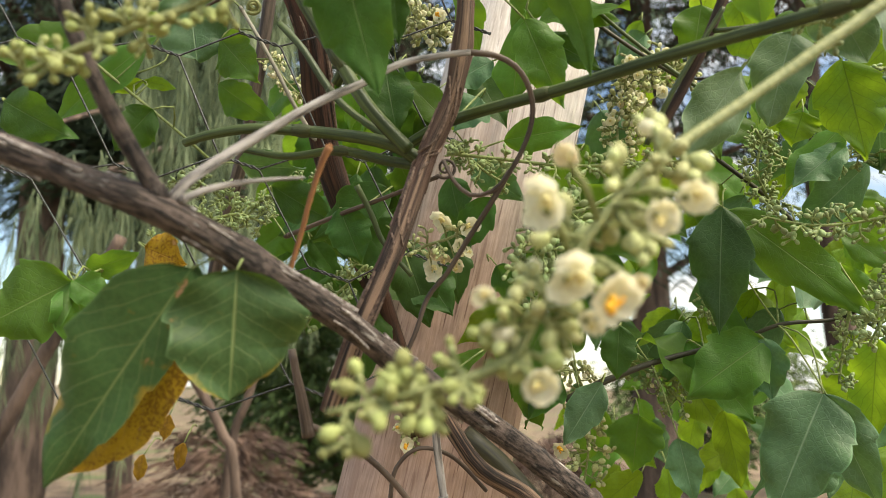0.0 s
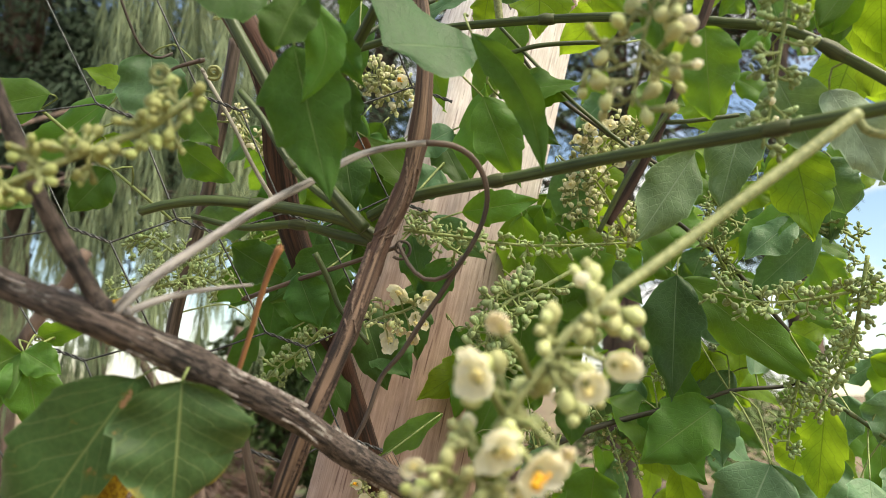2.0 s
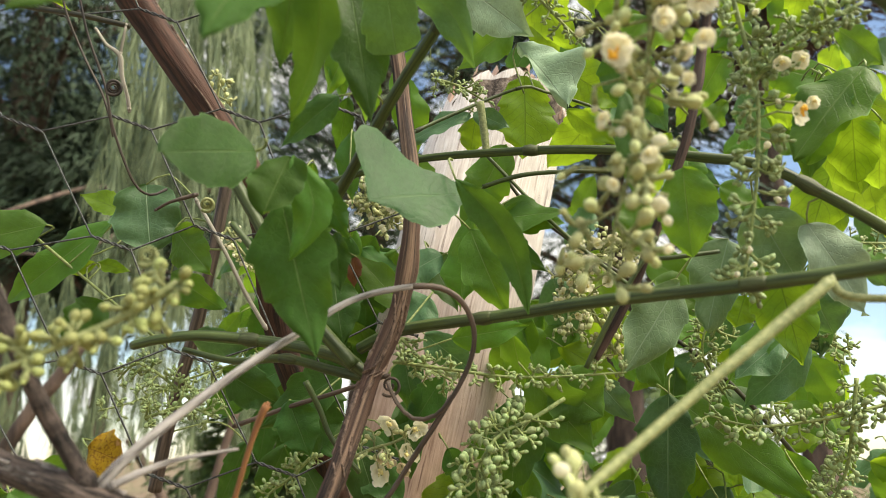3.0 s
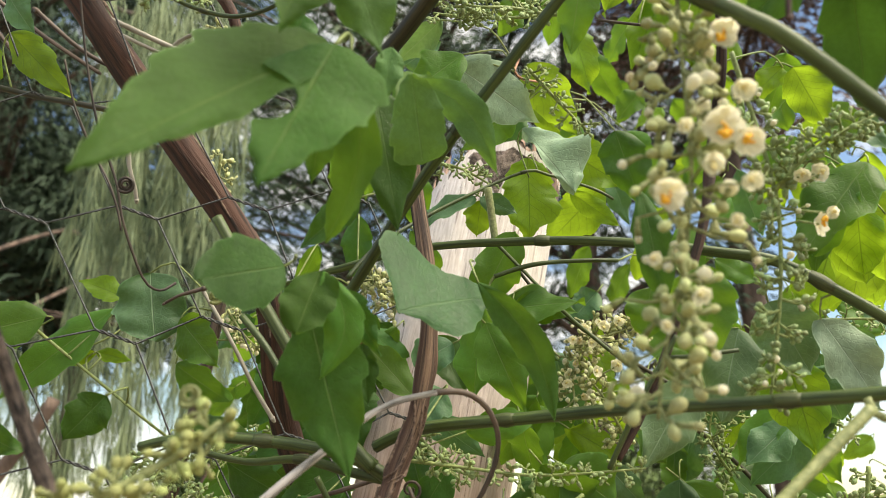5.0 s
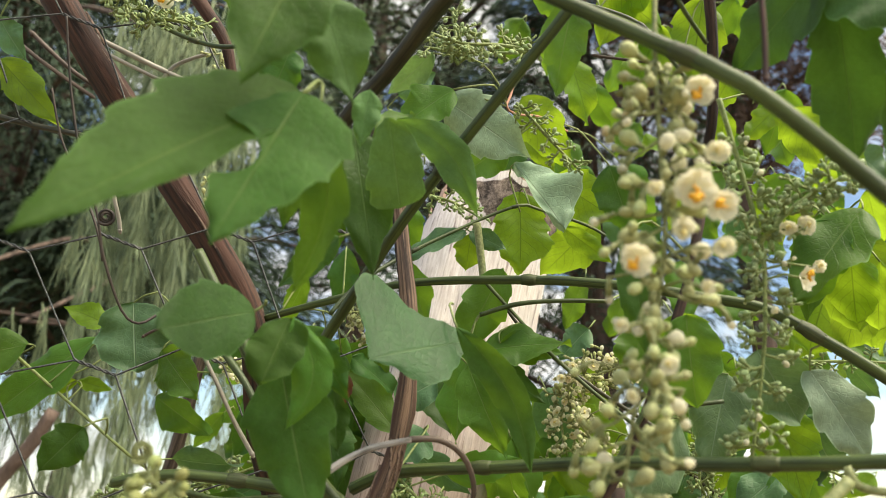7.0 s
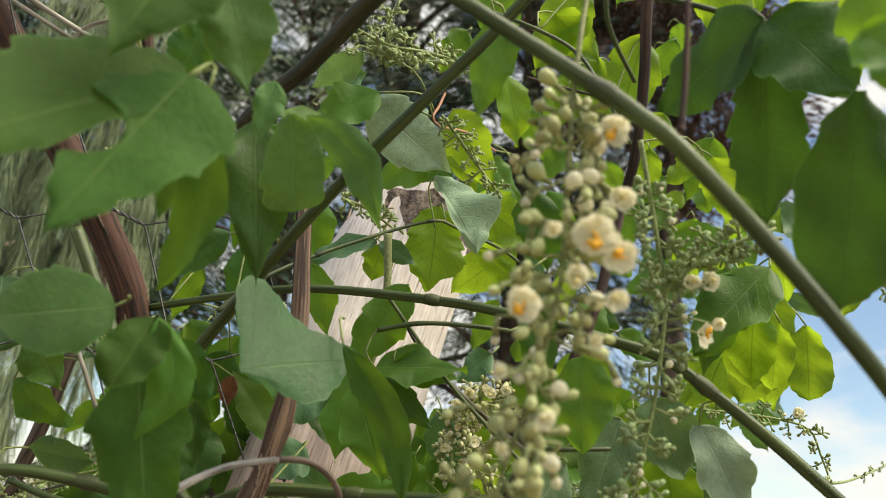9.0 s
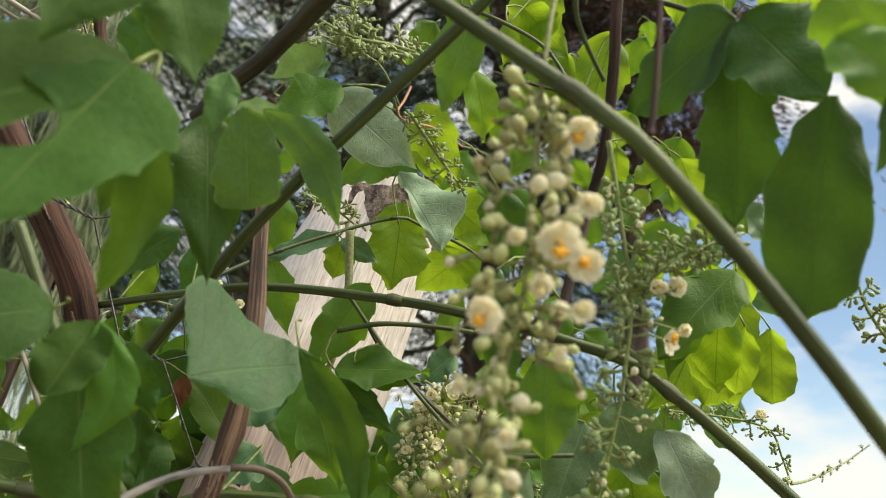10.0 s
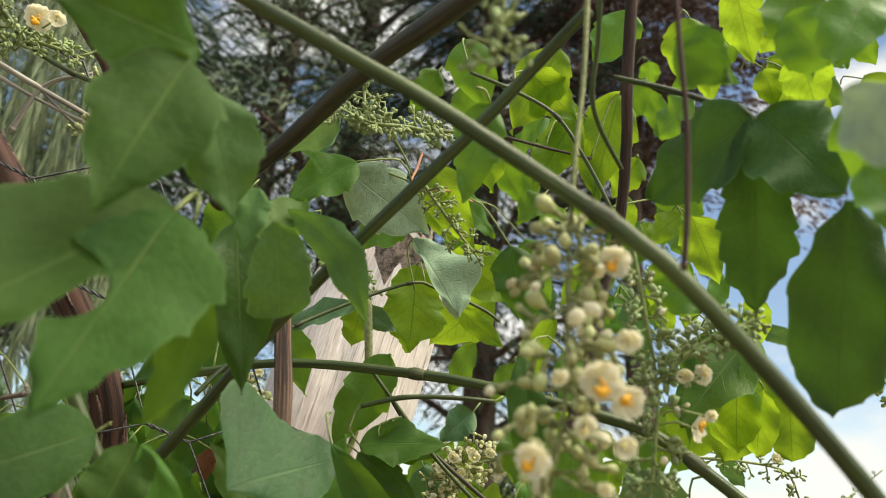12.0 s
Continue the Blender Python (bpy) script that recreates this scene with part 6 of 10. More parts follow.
leaf(main_green, (0.1769, 0.3827, 1.5919), (0.1620, 0.3859, 1.5426), (-0.5297, -0.8418, 0.1042), 0.0317, "broad", "painted_sheen", seed=136)
leaf(main_green, (0.2017, 0.3865, 1.5778), (0.2117, 0.3915, 1.5259), (-0.2848, -0.9476, -0.1447), 0.0338, "ovate", "bright", seed=137)
leaf(main_green, (0.2206, 0.4289, 1.5462), (0.1905, 0.4318, 1.5221), (-0.4657, -0.7350, 0.4928), 0.0254, "lance", "pale", seed=138)
leaf(main_green, (0.1661, 0.4300, 1.6363), (0.1792, 0.4372, 1.6005), (-0.2554, -0.9253, -0.2802), 0.0334, "broad", "bright", seed=139)
leaf(main_green, (0.1404, 0.4108, 1.6229), (0.1355, 0.4163, 1.5918), (-0.3134, -0.9424, -0.1166), 0.0286, "ovate", "green", seed=140)
leaf(main_green, (0.2142, 0.4634, 1.5786), (0.2072, 0.4668, 1.5581), (-0.4432, -0.8964, 0.0024), 0.0281, "ovate", "bright", seed=143)
cluster("dense cluster of cream flowers and pale green buds", [(0.1456, 0.2225, 1.5310), (0.0946, 0.2115, 1.4932), (0.0583, 0.1963, 1.4661), (0.0473, 0.1908, 1.4541), (0.0376, 0.1896, 1.4417), (0.0281, 0.1899, 1.4260), (0.0229, 0.1906, 1.4157)], 15, 0.0108, 0.00250, flowers=((0.0293, 0.1742, 1.4509, 0.0064, 3), (0.0637, 0.1796, 1.4532, 0.0057, 1), (0.0562, 0.1781, 1.4485, 0.0057, 1), (0.0352, 0.1735, 1.4344, 0.0067, 3), (0.0450, 0.1739, 1.4294, 0.0066, 0), (0.0353, 0.1765, 1.4623, 0.0047, 2), (0.0289, 0.1773, 1.4119, 0.0057, 1), (0.0399, 0.1774, 1.4256, 0.0042, 1), (0.0502, 0.1763, 1.4339, 0.0036, 2), (0.0165, 0.1752, 1.4308, 0.0037, 1), ), seed=144, start=0.60, per=5, stalk=0.0016, loose=0.05)
cluster("drooping tip of a flower cluster with round pale buds", [(0.0269, 0.1918, 1.4209), (0.0177, 0.1903, 1.4156), (0.0049, 0.1883, 1.4118), (-0.0076, 0.1863, 1.4086), (-0.0184, 0.1862, 1.4061)], 11, 0.0062, 0.00250, flowers=(), seed=145, per=5, stalk=0.0011, kind='olive')
cluster("cluster of round pale green buds reaching forward", [(-0.0514, 0.2108, 1.5284), (-0.0568, 0.2097, 1.5239), (-0.0637, 0.2096, 1.5190), (-0.0797, 0.2043, 1.5092), (-0.0956, 0.2009, 1.5003), (-0.1061, 0.1974, 1.4919)], 20, 0.0066, 0.00205, flowers=(), seed=146, start=0.02, per=5, stalk=0.0011, kind='olive')
cluster("long hanging cluster of cream flowers with orange hearts and buds", [(0.0944, 0.1808, 1.7882), (0.0931, 0.1836, 1.7412), (0.0925, 0.1871, 1.7039), (0.0895, 0.1876, 1.6715), (0.0883, 0.1894, 1.6465), (0.0880, 0.1909, 1.6226), (0.0888, 0.1956, 1.6012), (0.0868, 0.1991, 1.5834), (0.0836, 0.2024, 1.5661), (0.0778, 0.2068, 1.5460), (0.0751, 0.2105, 1.5277)], 50, 0.0165, 0.00255, flowers=((0.0909, 0.1733, 1.6034, 0.0060, 0), (0.0981, 0.1746, 1.5990, 0.0048, 0), (0.0974, 0.1789, 1.6374, 0.0048, 0), (0.0985, 0.1954, 1.6403, 0.0032, 2), (0.0812, 0.1986, 1.6399, 0.0033, 2), (0.0745, 0.2004, 1.6351, 0.0029, 2), (0.0974, 0.1722, 1.6139, 0.0046, 1), (0.0868, 0.1744, 1.5925, 0.0048, 1), (0.0738, 0.1751, 1.5835, 0.0049, 0), (0.0834, 0.1864, 1.5580, 0.0037, 1), (0.0986, 0.1782, 1.5886, 0.0041, 1), (0.0798, 0.1734, 1.6037, 0.0032, 1), (0.0944, 0.1818, 1.5786, 0.0028, 1), (0.0712, 0.1856, 1.5686, 0.0028, 1), (0.0735, 0.1892, 1.5504, 0.0026, 1), ), seed=147, start=0.52, per=3, stalk=0.0008, loose=0.14)
hang_a = stem("vine_stem", "thin green hanging stem of a flower cluster", "vine stem", STEM_GREEN, [(0.1070, 0.2078, 1.7656), (0.1121, 0.2231, 1.7454), (0.1153, 0.2381, 1.7228), (0.1327, 0.2532, 1.7059)], 0.0011, 0.0009)
cluster("hanging green buds close to the front", [(0.0632, 0.1515, 1.7061), (0.0608, 0.1554, 1.6944), (0.0586, 0.1608, 1.6881), (0.0564, 0.1617, 1.6788)], 9, 0.0080, 0.0019, flowers=(), seed=640, start=0.1, per=4, kind='dull', stalk=0.0008)
cluster("straight hanging cluster of green buds with a few cream flowers", [(0.1376, 0.2597, 1.6836), (0.1446, 0.2639, 1.6532), (0.1508, 0.2685, 1.6215), (0.1498, 0.2721, 1.5932), (0.1470, 0.2762, 1.5707), (0.1425, 0.2843, 1.5401)], 34, 0.0116, 0.00211, flowers=((0.1566, 0.2571, 1.6254, 0.0045, 1), (0.1635, 0.2566, 1.6266, 0.0052, 1), (0.1652, 0.2632, 1.6074, 0.0056, 0), (0.1706, 0.2650, 1.6128, 0.0040, 1), ), seed=148, start=0.12, per=6, kind='dull', stalk=0.0009, loose=0.06)
cluster("side cluster of small green buds", [(0.1501, 0.2677, 1.6238), (0.1632, 0.2629, 1.6370), (0.1775, 0.2596, 1.6458), (0.1918, 0.2570, 1.6524)], 18, 0.0094, 0.00194, flowers=(), seed=149, start=0.1, per=6, kind='dull')
cluster("small open cluster of cream flowers before the post", [(-0.0217, 0.4026, 1.4798), (-0.0113, 0.3965, 1.4840), (-0.0010, 0.3959, 1.4869), (0.0078, 0.3950, 1.4913)], 7, 0.0098, 0.00165, flowers=((-0.0039, 0.3918, 1.4953, 0.0065, 3), (0.0114, 0.3926, 1.4926, 0.0058, 3), (-0.0061, 0.3954, 1.4796, 0.0061, 2), (-0.0084, 0.3974, 1.4710, 0.0065, 3), (0.0039, 0.3972, 1.4729, 0.0065, 2), (0.0060, 0.3935, 1.4820, 0.0050, 3), (-0.0020, 0.3945, 1.4760, 0.0046, 2), (0.0100, 0.3950, 1.4800, 0.0042, 1), ), seed=150, start=0.2, per=4)
cluster("branched cluster of green buds", [(0.0857, 0.3816, 1.5080), (0.0674, 0.3733, 1.4971), (0.0528, 0.3640, 1.4907), (0.0432, 0.3615, 1.4785), (0.0406, 0.3645, 1.4654), (0.0461, 0.3677, 1.4525)], 26, 0.0139, 0.00277, flowers=(), seed=151, start=0.25, per=5, kind='dull')
cluster("thin row of small green buds", [(-0.0001, 0.3710, 1.5253), (0.0282, 0.3692, 1.5212), (0.0561, 0.3683, 1.5176), (0.0841, 0.3687, 1.5179), (0.1148, 0.3687, 1.5198)], 20, 0.0060, 0.00185, flowers=(), seed=152, start=0.04, per=5, kind='dull', stalk=0.0008)
cluster("long spray of small green buds", [(0.2671, 0.3998, 1.5092), (0.2373, 0.4011, 1.5020), (0.2098, 0.4072, 1.4969), (0.1856, 0.4070, 1.4961), (0.1663, 0.4157, 1.5028)], 26, 0.0106, 0.00242, flowers=(), seed=153, start=0.05, per=5, kind='dull', stalk=0.0009)
cluster("hanging spray of small green buds", [(0.2416, 0.3969, 1.5200), (0.2388, 0.4023, 1.4968), (0.2386, 0.4124, 1.4766), (0.2338, 0.4218, 1.4588), (0.2241, 0.4327, 1.4345)], 17, 0.0094, 0.00243, flowers=(), seed=154, start=0.05, per=4, kind='dull', stalk=0.0009)
cluster("cluster of tiny cream flowers and buds on the post", [(-0.0354, 0.4755, 1.6517), (-0.0260, 0.4606, 1.6442), (-0.0166, 0.4457, 1.6288), (-0.0072, 0.4307, 1.6173)], 34, 0.0135, 0.00200, flowers=((-0.0072, 0.4187, 1.6233, 0.0046, 0), (-0.0234, 0.4635, 1.6457, 0.0044, 1), (-0.0114, 0.4635, 1.6497, 0.0042, 1), ), seed=155, per=6, kind='pale', stalk=0.0009, loose=0.4)
cluster("fluffy cluster of small green buds", [(0.0859, 0.3476, 1.7664), (0.0597, 0.3486, 1.7648), (0.0368, 0.3490, 1.7651), (0.0139, 0.3485, 1.7678)], 14, 0.0093, 0.00188, flowers=(), seed=156, per=5, kind='dull')
cluster("fluffy cluster of small green buds", [(0.0335, 0.3497, 1.7633), (0.0310, 0.3452, 1.7763), (0.0294, 0.3499, 1.7952)], 14, 0.0124, 0.00157, flowers=(), seed=157, per=6, kind='dull')
cluster("fluffy cluster of small green buds", [(0.0712, 0.3225, 1.7486), (0.0523, 0.3149, 1.7466), (0.0334, 0.3080, 1.7424), (0.0169, 0.3084, 1.7488)], 14, 0.0076, 0.00201, flowers=(), seed=158, per=5, kind='dull')
cluster("cluster of green buds with cream flowers", [(-0.1666, 0.3486, 1.8102), (-0.1583, 0.3528, 1.7974), (-0.1466, 0.3576, 1.7830)], 17, 0.0126, 0.00193, flowers=((-0.1331, 0.3422, 1.7943, 0.0074, 0), (-0.1249, 0.3418, 1.7951, 0.0062, 1), ), seed=159, per=6, kind='dull')
cluster("small cluster of green buds", [(-0.1399, 0.3553, 1.7893), (-0.1265, 0.3558, 1.7869), (-0.1131, 0.3567, 1.7836)], 10, 0.0095, 0.00182, flowers=(), seed=160, per=5, kind='dull')
cluster("small far cluster of pale buds", [(-0.1274, 0.4344, 1.8194), (-0.1295, 0.4409, 1.8005), (-0.1336, 0.4468, 1.7836)], 9, 0.0083, 0.00177, flowers=(), seed=161, per=4)
cluster("small far cluster of pale buds", [(-0.1319, 0.4631, 1.7364), (-0.1340, 0.4696, 1.7176), (-0.1302, 0.4773, 1.6949)], 12, 0.0098, 0.00177, flowers=(), seed=162, per=4)
cluster("cluster of small cream flowers deep in the vine", [(0.1493, 0.4662, 1.6139), (0.1254, 0.4637, 1.6061), (0.1057, 0.4593, 1.6037)], 26, 0.0160, 0.00205, flowers=((0.1071, 0.4470, 1.6069, 0.0048, 1), (0.1197, 0.4462, 1.6085, 0.0050, 1), (0.1287, 0.4452, 1.6107, 0.0044, 1), (0.1125, 0.4498, 1.5984, 0.0044, 1), (0.0999, 0.4494, 1.6002, 0.0042, 1), (0.1390, 0.4500, 1.6150, 0.0041, 2), (0.1180, 0.4520, 1.6120, 0.0036, 1), (0.1050, 0.4540, 1.6010, 0.0038, 2), ), seed=163, per=5, loose=0.5)
cluster("cluster of small buds deep in the vine", [(0.1179, 0.4809, 1.6054), (0.1062, 0.4886, 1.5838), (0.1099, 0.4973, 1.5584)], 26, 0.0140, 0.00195, flowers=((0.0982, 0.4690, 1.5760, 0.0043, 1), (0.1060, 0.4760, 1.5900, 0.0038, 2), (0.1010, 0.4800, 1.5840, 0.0036, 1), (0.1120, 0.4850, 1.5700, 0.0039, 2), ), seed=164, per=5, loose=0.5)
cluster("cluster of small green buds beside a leaf", [(0.0677, 0.3580, 1.7372), (0.0839, 0.3636, 1.7200), (0.1018, 0.3692, 1.7028)], 17, 0.0093, 0.00156, flowers=(), seed=165, per=5, kind='dull')
cluster("cluster of small green buds at the post top", [(0.0165, 0.4242, 1.7106), (0.0330, 0.4254, 1.7062), (0.0513, 0.4285, 1.6963)], 14, 0.0090, 0.00175, flowers=(), seed=166, per=5, kind='dull')
cluster("airy cluster of buds against the sky", [(0.2814, 0.5033, 1.6236), (0.3249, 0.4967, 1.6224), (0.3533, 0.4940, 1.6171), (0.3641, 0.4980, 1.6008), (0.3736, 0.5029, 1.5825)], 20, 0.0098, 0.00203, flowers=((0.3400, 0.4820, 1.6248, 0.0055, 1), ), seed=167, per=4, kind='dull', stalk=0.0009, loose=0.15)
cluster("airy cluster of buds against the sky", [(0.3067, 0.3049, 1.6191), (0.2908, 0.3030, 1.6317), (0.2787, 0.3005, 1.6446), (0.2736, 0.2979, 1.6542)], 14, 0.0096, 0.00196, flowers=(), seed=168, per=4, kind='dull', stalk=0.0009)
cluster("far thin spray of buds against the sky", [(0.3735, 0.5026, 1.5833), (0.4265, 0.5591, 1.5923), (0.5010, 0.6318, 1.6102), (0.5522, 0.6750, 1.6255), (0.5796, 0.6755, 1.6438)], 9, 0.0047, 0.00135, flowers=(), seed=169, start=0.4, per=4, kind='dull', stalk=0.0009)
cluster("low cluster of green buds and pale flowers", [(0.0765, 0.5246, 1.4294), (0.0877, 0.5306, 1.3998), (0.0876, 0.5360, 1.3702), (0.0837, 0.5406, 1.3443)], 23, 0.0158, 0.00230, flowers=((0.0844, 0.5219, 1.3910, 0.0074, 1), (0.0677, 0.5247, 1.3710, 0.0066, 0), ), seed=170, per=5, loose=0.25)
cluster("low cluster of small green buds", [(0.1141, 0.5264, 1.4296), (0.1329, 0.5294, 1.4185), (0.1516, 0.5337, 1.4001)], 14, 0.0151, 0.00230, flowers=(), seed=171, per=5, kind='dull', loose=0.15)
cluster("dull cluster of green buds in the shade", [(-0.0806, 0.5058, 1.5547), (-0.1193, 0.5084, 1.5411), (-0.1503, 0.5103, 1.5314), (-0.1889, 0.5134, 1.5159), (-0.2121, 0.5144, 1.5100)], 26, 0.0105, 0.00203, flowers=(), seed=172, per=5, kind='dull')
cluster("small cluster of pale flowers in the shade", [(-0.1257, 0.4870, 1.6316), (-0.1159, 0.4907, 1.6166), (-0.1042, 0.4935, 1.6054)], 12, 0.0083, 0.00177, flowers=(), seed=173, per=5, loose=0.5)
cluster("spray of dull buds among the leaves", [(0.1920, 0.4833, 1.5750), (0.2046, 0.4868, 1.5590), (0.2298, 0.4887, 1.5556), (0.2443, 0.4872, 1.5681)], 17, 0.0094, 0.00170, flowers=(), seed=174, per=5, kind='dull')
cluster("small cluster low on the post", [(-0.0345, 0.5260, 1.3918), (-0.0308, 0.5289, 1.3770), (-0.0271, 0.5304, 1.3696)], 7, 0.0083, 0.00177, flowers=((-0.0317, 0.5192, 1.3741, 0.0059, 0), (-0.0372, 0.5169, 1.3850, 0.0044, 0), ), seed=175, per=4)
cluster("cluster of buds behind the tendril loop", [(0.0018, 0.3985, 1.5412), (0.0168, 0.4020, 1.5265), (0.0318, 0.4044, 1.5177)], 14, 0.0090, 0.00163, flowers=(), seed=176, per=5, kind='dull')
cluster("cluster of buds beside the dead branch", [(-0.1412, 0.4193, 1.5003), (-0.1191, 0.4192, 1.5066), (-0.1033, 0.4211, 1.5005)], 17, 0.0101, 0.00171, flowers=(), seed=177, per=5, kind='dull')
leaf(main_green, (0.3124, 0.5159, 1.6585), (0.2780, 0.5276, 1.6265), (-0.0826, -0.9616, -0.2617), 0.0281, "ovate", "bright", seed=178, bend=0.176)
leaf(main_green, (0.2047, 0.4980, 1.4612), (0.1699, 0.5232, 1.4156), (-0.3126, -0.9119, -0.2658), 0.0293, "ovate", "pale", seed=179, bend=0.114)
leaf(main_green, (0.1190, 0.6396, 1.4911), (0.0957, 0.6445, 1.4598), (-0.4550, -0.8679, 0.1992), 0.0184, "ovate", "pale", seed=180, bend=0.157)
leaf(main_green, (0.1308, 0.6930, 1.4829), (0.1186, 0.6998, 1.4450), (-0.7977, -0.5833, 0.1529), 0.0288, "ovate", "pale", seed=181, bend=0.206)
leaf(main_green, (0.3547, 0.6176, 1.6596), (0.3373, 0.6362, 1.6216), (0.0299, -0.8924, -0.4503), 0.0267, "ovate", "green", seed=182, bend=0.246)
leaf(main_green, (0.2307, 0.5796, 1.7147), (0.2355, 0.5998, 1.6717), (0.2230, -0.8916, -0.3942), 0.0312, "ovate", "dark", seed=183, bend=0.156)
leaf(main_green, (0.2506, 0.6286, 1.8724), (0.2836, 0.6568, 1.8549), (0.1024, -0.6096, -0.7860), 0.0205, "ovate", "green", seed=184, bend=0.143)
leaf(main_green, (0.2476, 0.6060, 1.6502), (0.2860, 0.6073, 1.6263), (-0.1858, -0.9180, -0.3504), 0.0201, "ovate", "green", seed=187, bend=0.051)
leaf(main_green, (0.2664, 0.4867, 1.7337), (0.2673, 0.4889, 1.7042), (-0.8649, -0.4979, -0.0629), 0.0229, "ovate", "bright", seed=188, bend=0.156)
leaf(main_green, (0.4158, 0.6994, 1.6869), (0.4638, 0.7097, 1.6554), (0.2008, -0.9795, -0.0156), 0.0360, "lance", "green", seed=189, bend=0.232)
leaf(main_green, (0.3832, 0.7290, 1.4053), (0.3909, 0.7586, 1.3419), (-0.4925, -0.7645, -0.4158), 0.0326, "ovate", "bright", seed=190, bend=0.130)
leaf(main_green, (0.4143, 0.6607, 1.6866), (0.4481, 0.6712, 1.6480), (0.2847, -0.9585, -0.0127), 0.0283, "ovate", "pale", seed=191, bend=0.121)
leaf(main_green, (0.4055, 0.6663, 1.8689), (0.4237, 0.6901, 1.8304), (-0.8262, -0.2138, -0.5213), 0.0252, "lance", "green", seed=192, bend=0.073)
leaf(main_green, (0.3548, 0.6445, 1.8119), (0.3467, 0.6677, 1.7726), (0.0427, -0.8554, -0.5163), 0.0305, "ovate", "dark", seed=193, bend=0.190)
leaf(main_green, (0.0919, 0.5238, 1.4965), (0.1343, 0.5485, 1.4748), (0.6028, -0.4599, 0.6520), 0.0403, "ovate", "green", seed=194, bend=0.206)
leaf(main_green, (0.3142, 0.5740, 1.8021), (0.3078, 0.5974, 1.7526), (-0.5593, -0.7752, -0.2937), 0.0256, "ovate", "bright", seed=195, bend=0.203)
leaf(main_green, (0.1704, 0.5127, 1.5999), (0.2166, 0.5215, 1.5752), (0.2364, -0.9667, 0.0979), 0.0300, "ovate", "green", seed=196, bend=0.069)
leaf(main_green, (0.3700, 0.6627, 1.5508), (0.3611, 0.6971, 1.5044), (-0.5490, -0.7184, -0.4272), 0.0242, "lance", "bright", seed=197, bend=0.178)
leaf(main_green, (0.2023, 0.7614, 1.4881), (0.1759, 0.7746, 1.4570), (-0.5111, -0.8566, 0.0701), 0.0262, "ovate", "bright", seed=198, bend=0.189)
leaf(main_green, (0.1010, 0.4874, 1.5497), (0.1403, 0.5123, 1.5297), (0.4901, -0.8642, -0.1137), 0.0231, "lance", "bright", seed=199, bend=0.134)
leaf(main_green, (0.1853, 0.5172, 1.4714), (0.2239, 0.5256, 1.4385), (0.3183, -0.9384, 0.1348), 0.0255, "ovate", "bright", seed=200, bend=0.223)
leaf(main_green, (0.1858, 0.4888, 1.4940), (0.2332, 0.4987, 1.4664), (0.4931, -0.5914, 0.6380), 0.0616, "lance", "pale", seed=201, bend=0.065)
leaf(main_green, (0.2109, 0.6975, 1.4056), (0.2530, 0.7105, 1.3677), (-0.1190, -0.8912, -0.4377), 0.0214, "lance", "bright", seed=202, bend=0.083)
leaf(main_green, (0.2355, 0.5438, 1.6824), (0.2717, 0.5516, 1.6650), (0.1799, -0.9814, -0.0670), 0.0233, "ovate", "green", seed=203, bend=0.054)
leaf(main_green, (0.2743, 0.5853, 1.6021), (0.2940, 0.5874, 1.5669), (-0.3278, -0.9141, -0.2386), 0.0226, "ovate", "bright", seed=204, bend=0.134)
leaf(main_green, (0.1008, 0.6125, 1.8457), (0.0801, 0.6297, 1.8143), (-0.2916, -0.9064, -0.3058), 0.0274, "ovate", "dark", seed=205, bend=0.166)
leaf(main_green, (0.4016, 0.6002, 1.8377), (0.4361, 0.6037, 1.8038), (-0.0121, -0.9933, -0.1152), 0.0333, "ovate", "pale", seed=206, bend=0.239)
leaf(main_green, (0.1184, 0.5408, 1.5957), (0.1686, 0.5639, 1.5693), (0.1960, -0.8920, -0.4072), 0.0248, "ovate", "bright", seed=208, bend=0.095)
leaf(main_green, (0.4211, 0.6806, 1.8806), (0.4613, 0.7020, 1.8516), (-0.4223, -0.3412, -0.8398), 0.0298, "ovate", "bright", seed=209, bend=0.195)
leaf(main_green, (0.3242, 0.6249, 1.6512), (0.3043, 0.6345, 1.6106), (-0.2834, -0.9551, -0.0863), 0.0299, "lance", "green", seed=210, bend=0.168)
leaf(main_green, (0.2516, 0.6434, 1.4198), (0.2287, 0.6707, 1.3826), (-0.8882, -0.1544, 0.4328), 0.0355, "ovate", "green", seed=211, bend=0.148)
leaf(main_green, (0.3106, 0.6973, 1.6295), (0.3554, 0.7173, 1.6048), (0.5184, -0.8057, 0.2864), 0.0410, "ovate", "bright", seed=212, bend=0.123)
leaf(main_green, (0.4626, 0.7551, 1.5113), (0.4918, 0.7885, 1.4773), (0.2486, -0.7898, -0.5607), 0.0211, "ovate", "green", seed=213, bend=0.138)
leaf(main_green, (0.3794, 0.6101, 1.8446), (0.3782, 0.6361, 1.8103), (-0.9119, -0.3418, -0.2273), 0.0245, "ovate", "bright", seed=215, bend=0.233)
leaf(main_green, (0.1852, 0.7270, 1.5902), (0.2093, 0.7324, 1.5480), (-0.0015, -0.9917, -0.1288), 0.0254, "ovate", "green", seed=216, bend=0.055)
leaf(main_green, (0.1719, 0.5042, 1.7431), (0.1915, 0.5181, 1.7153), (-0.2871, -0.7603, -0.5827), 0.0207, "ovate", "pale", seed=217, bend=0.170)
leaf(main_green, (0.2537, 0.6104, 1.4944), (0.2502, 0.6112, 1.4507), (-0.2146, -0.9767, 0.0000), 0.0188, "ovate", "bright", seed=218, bend=0.135)
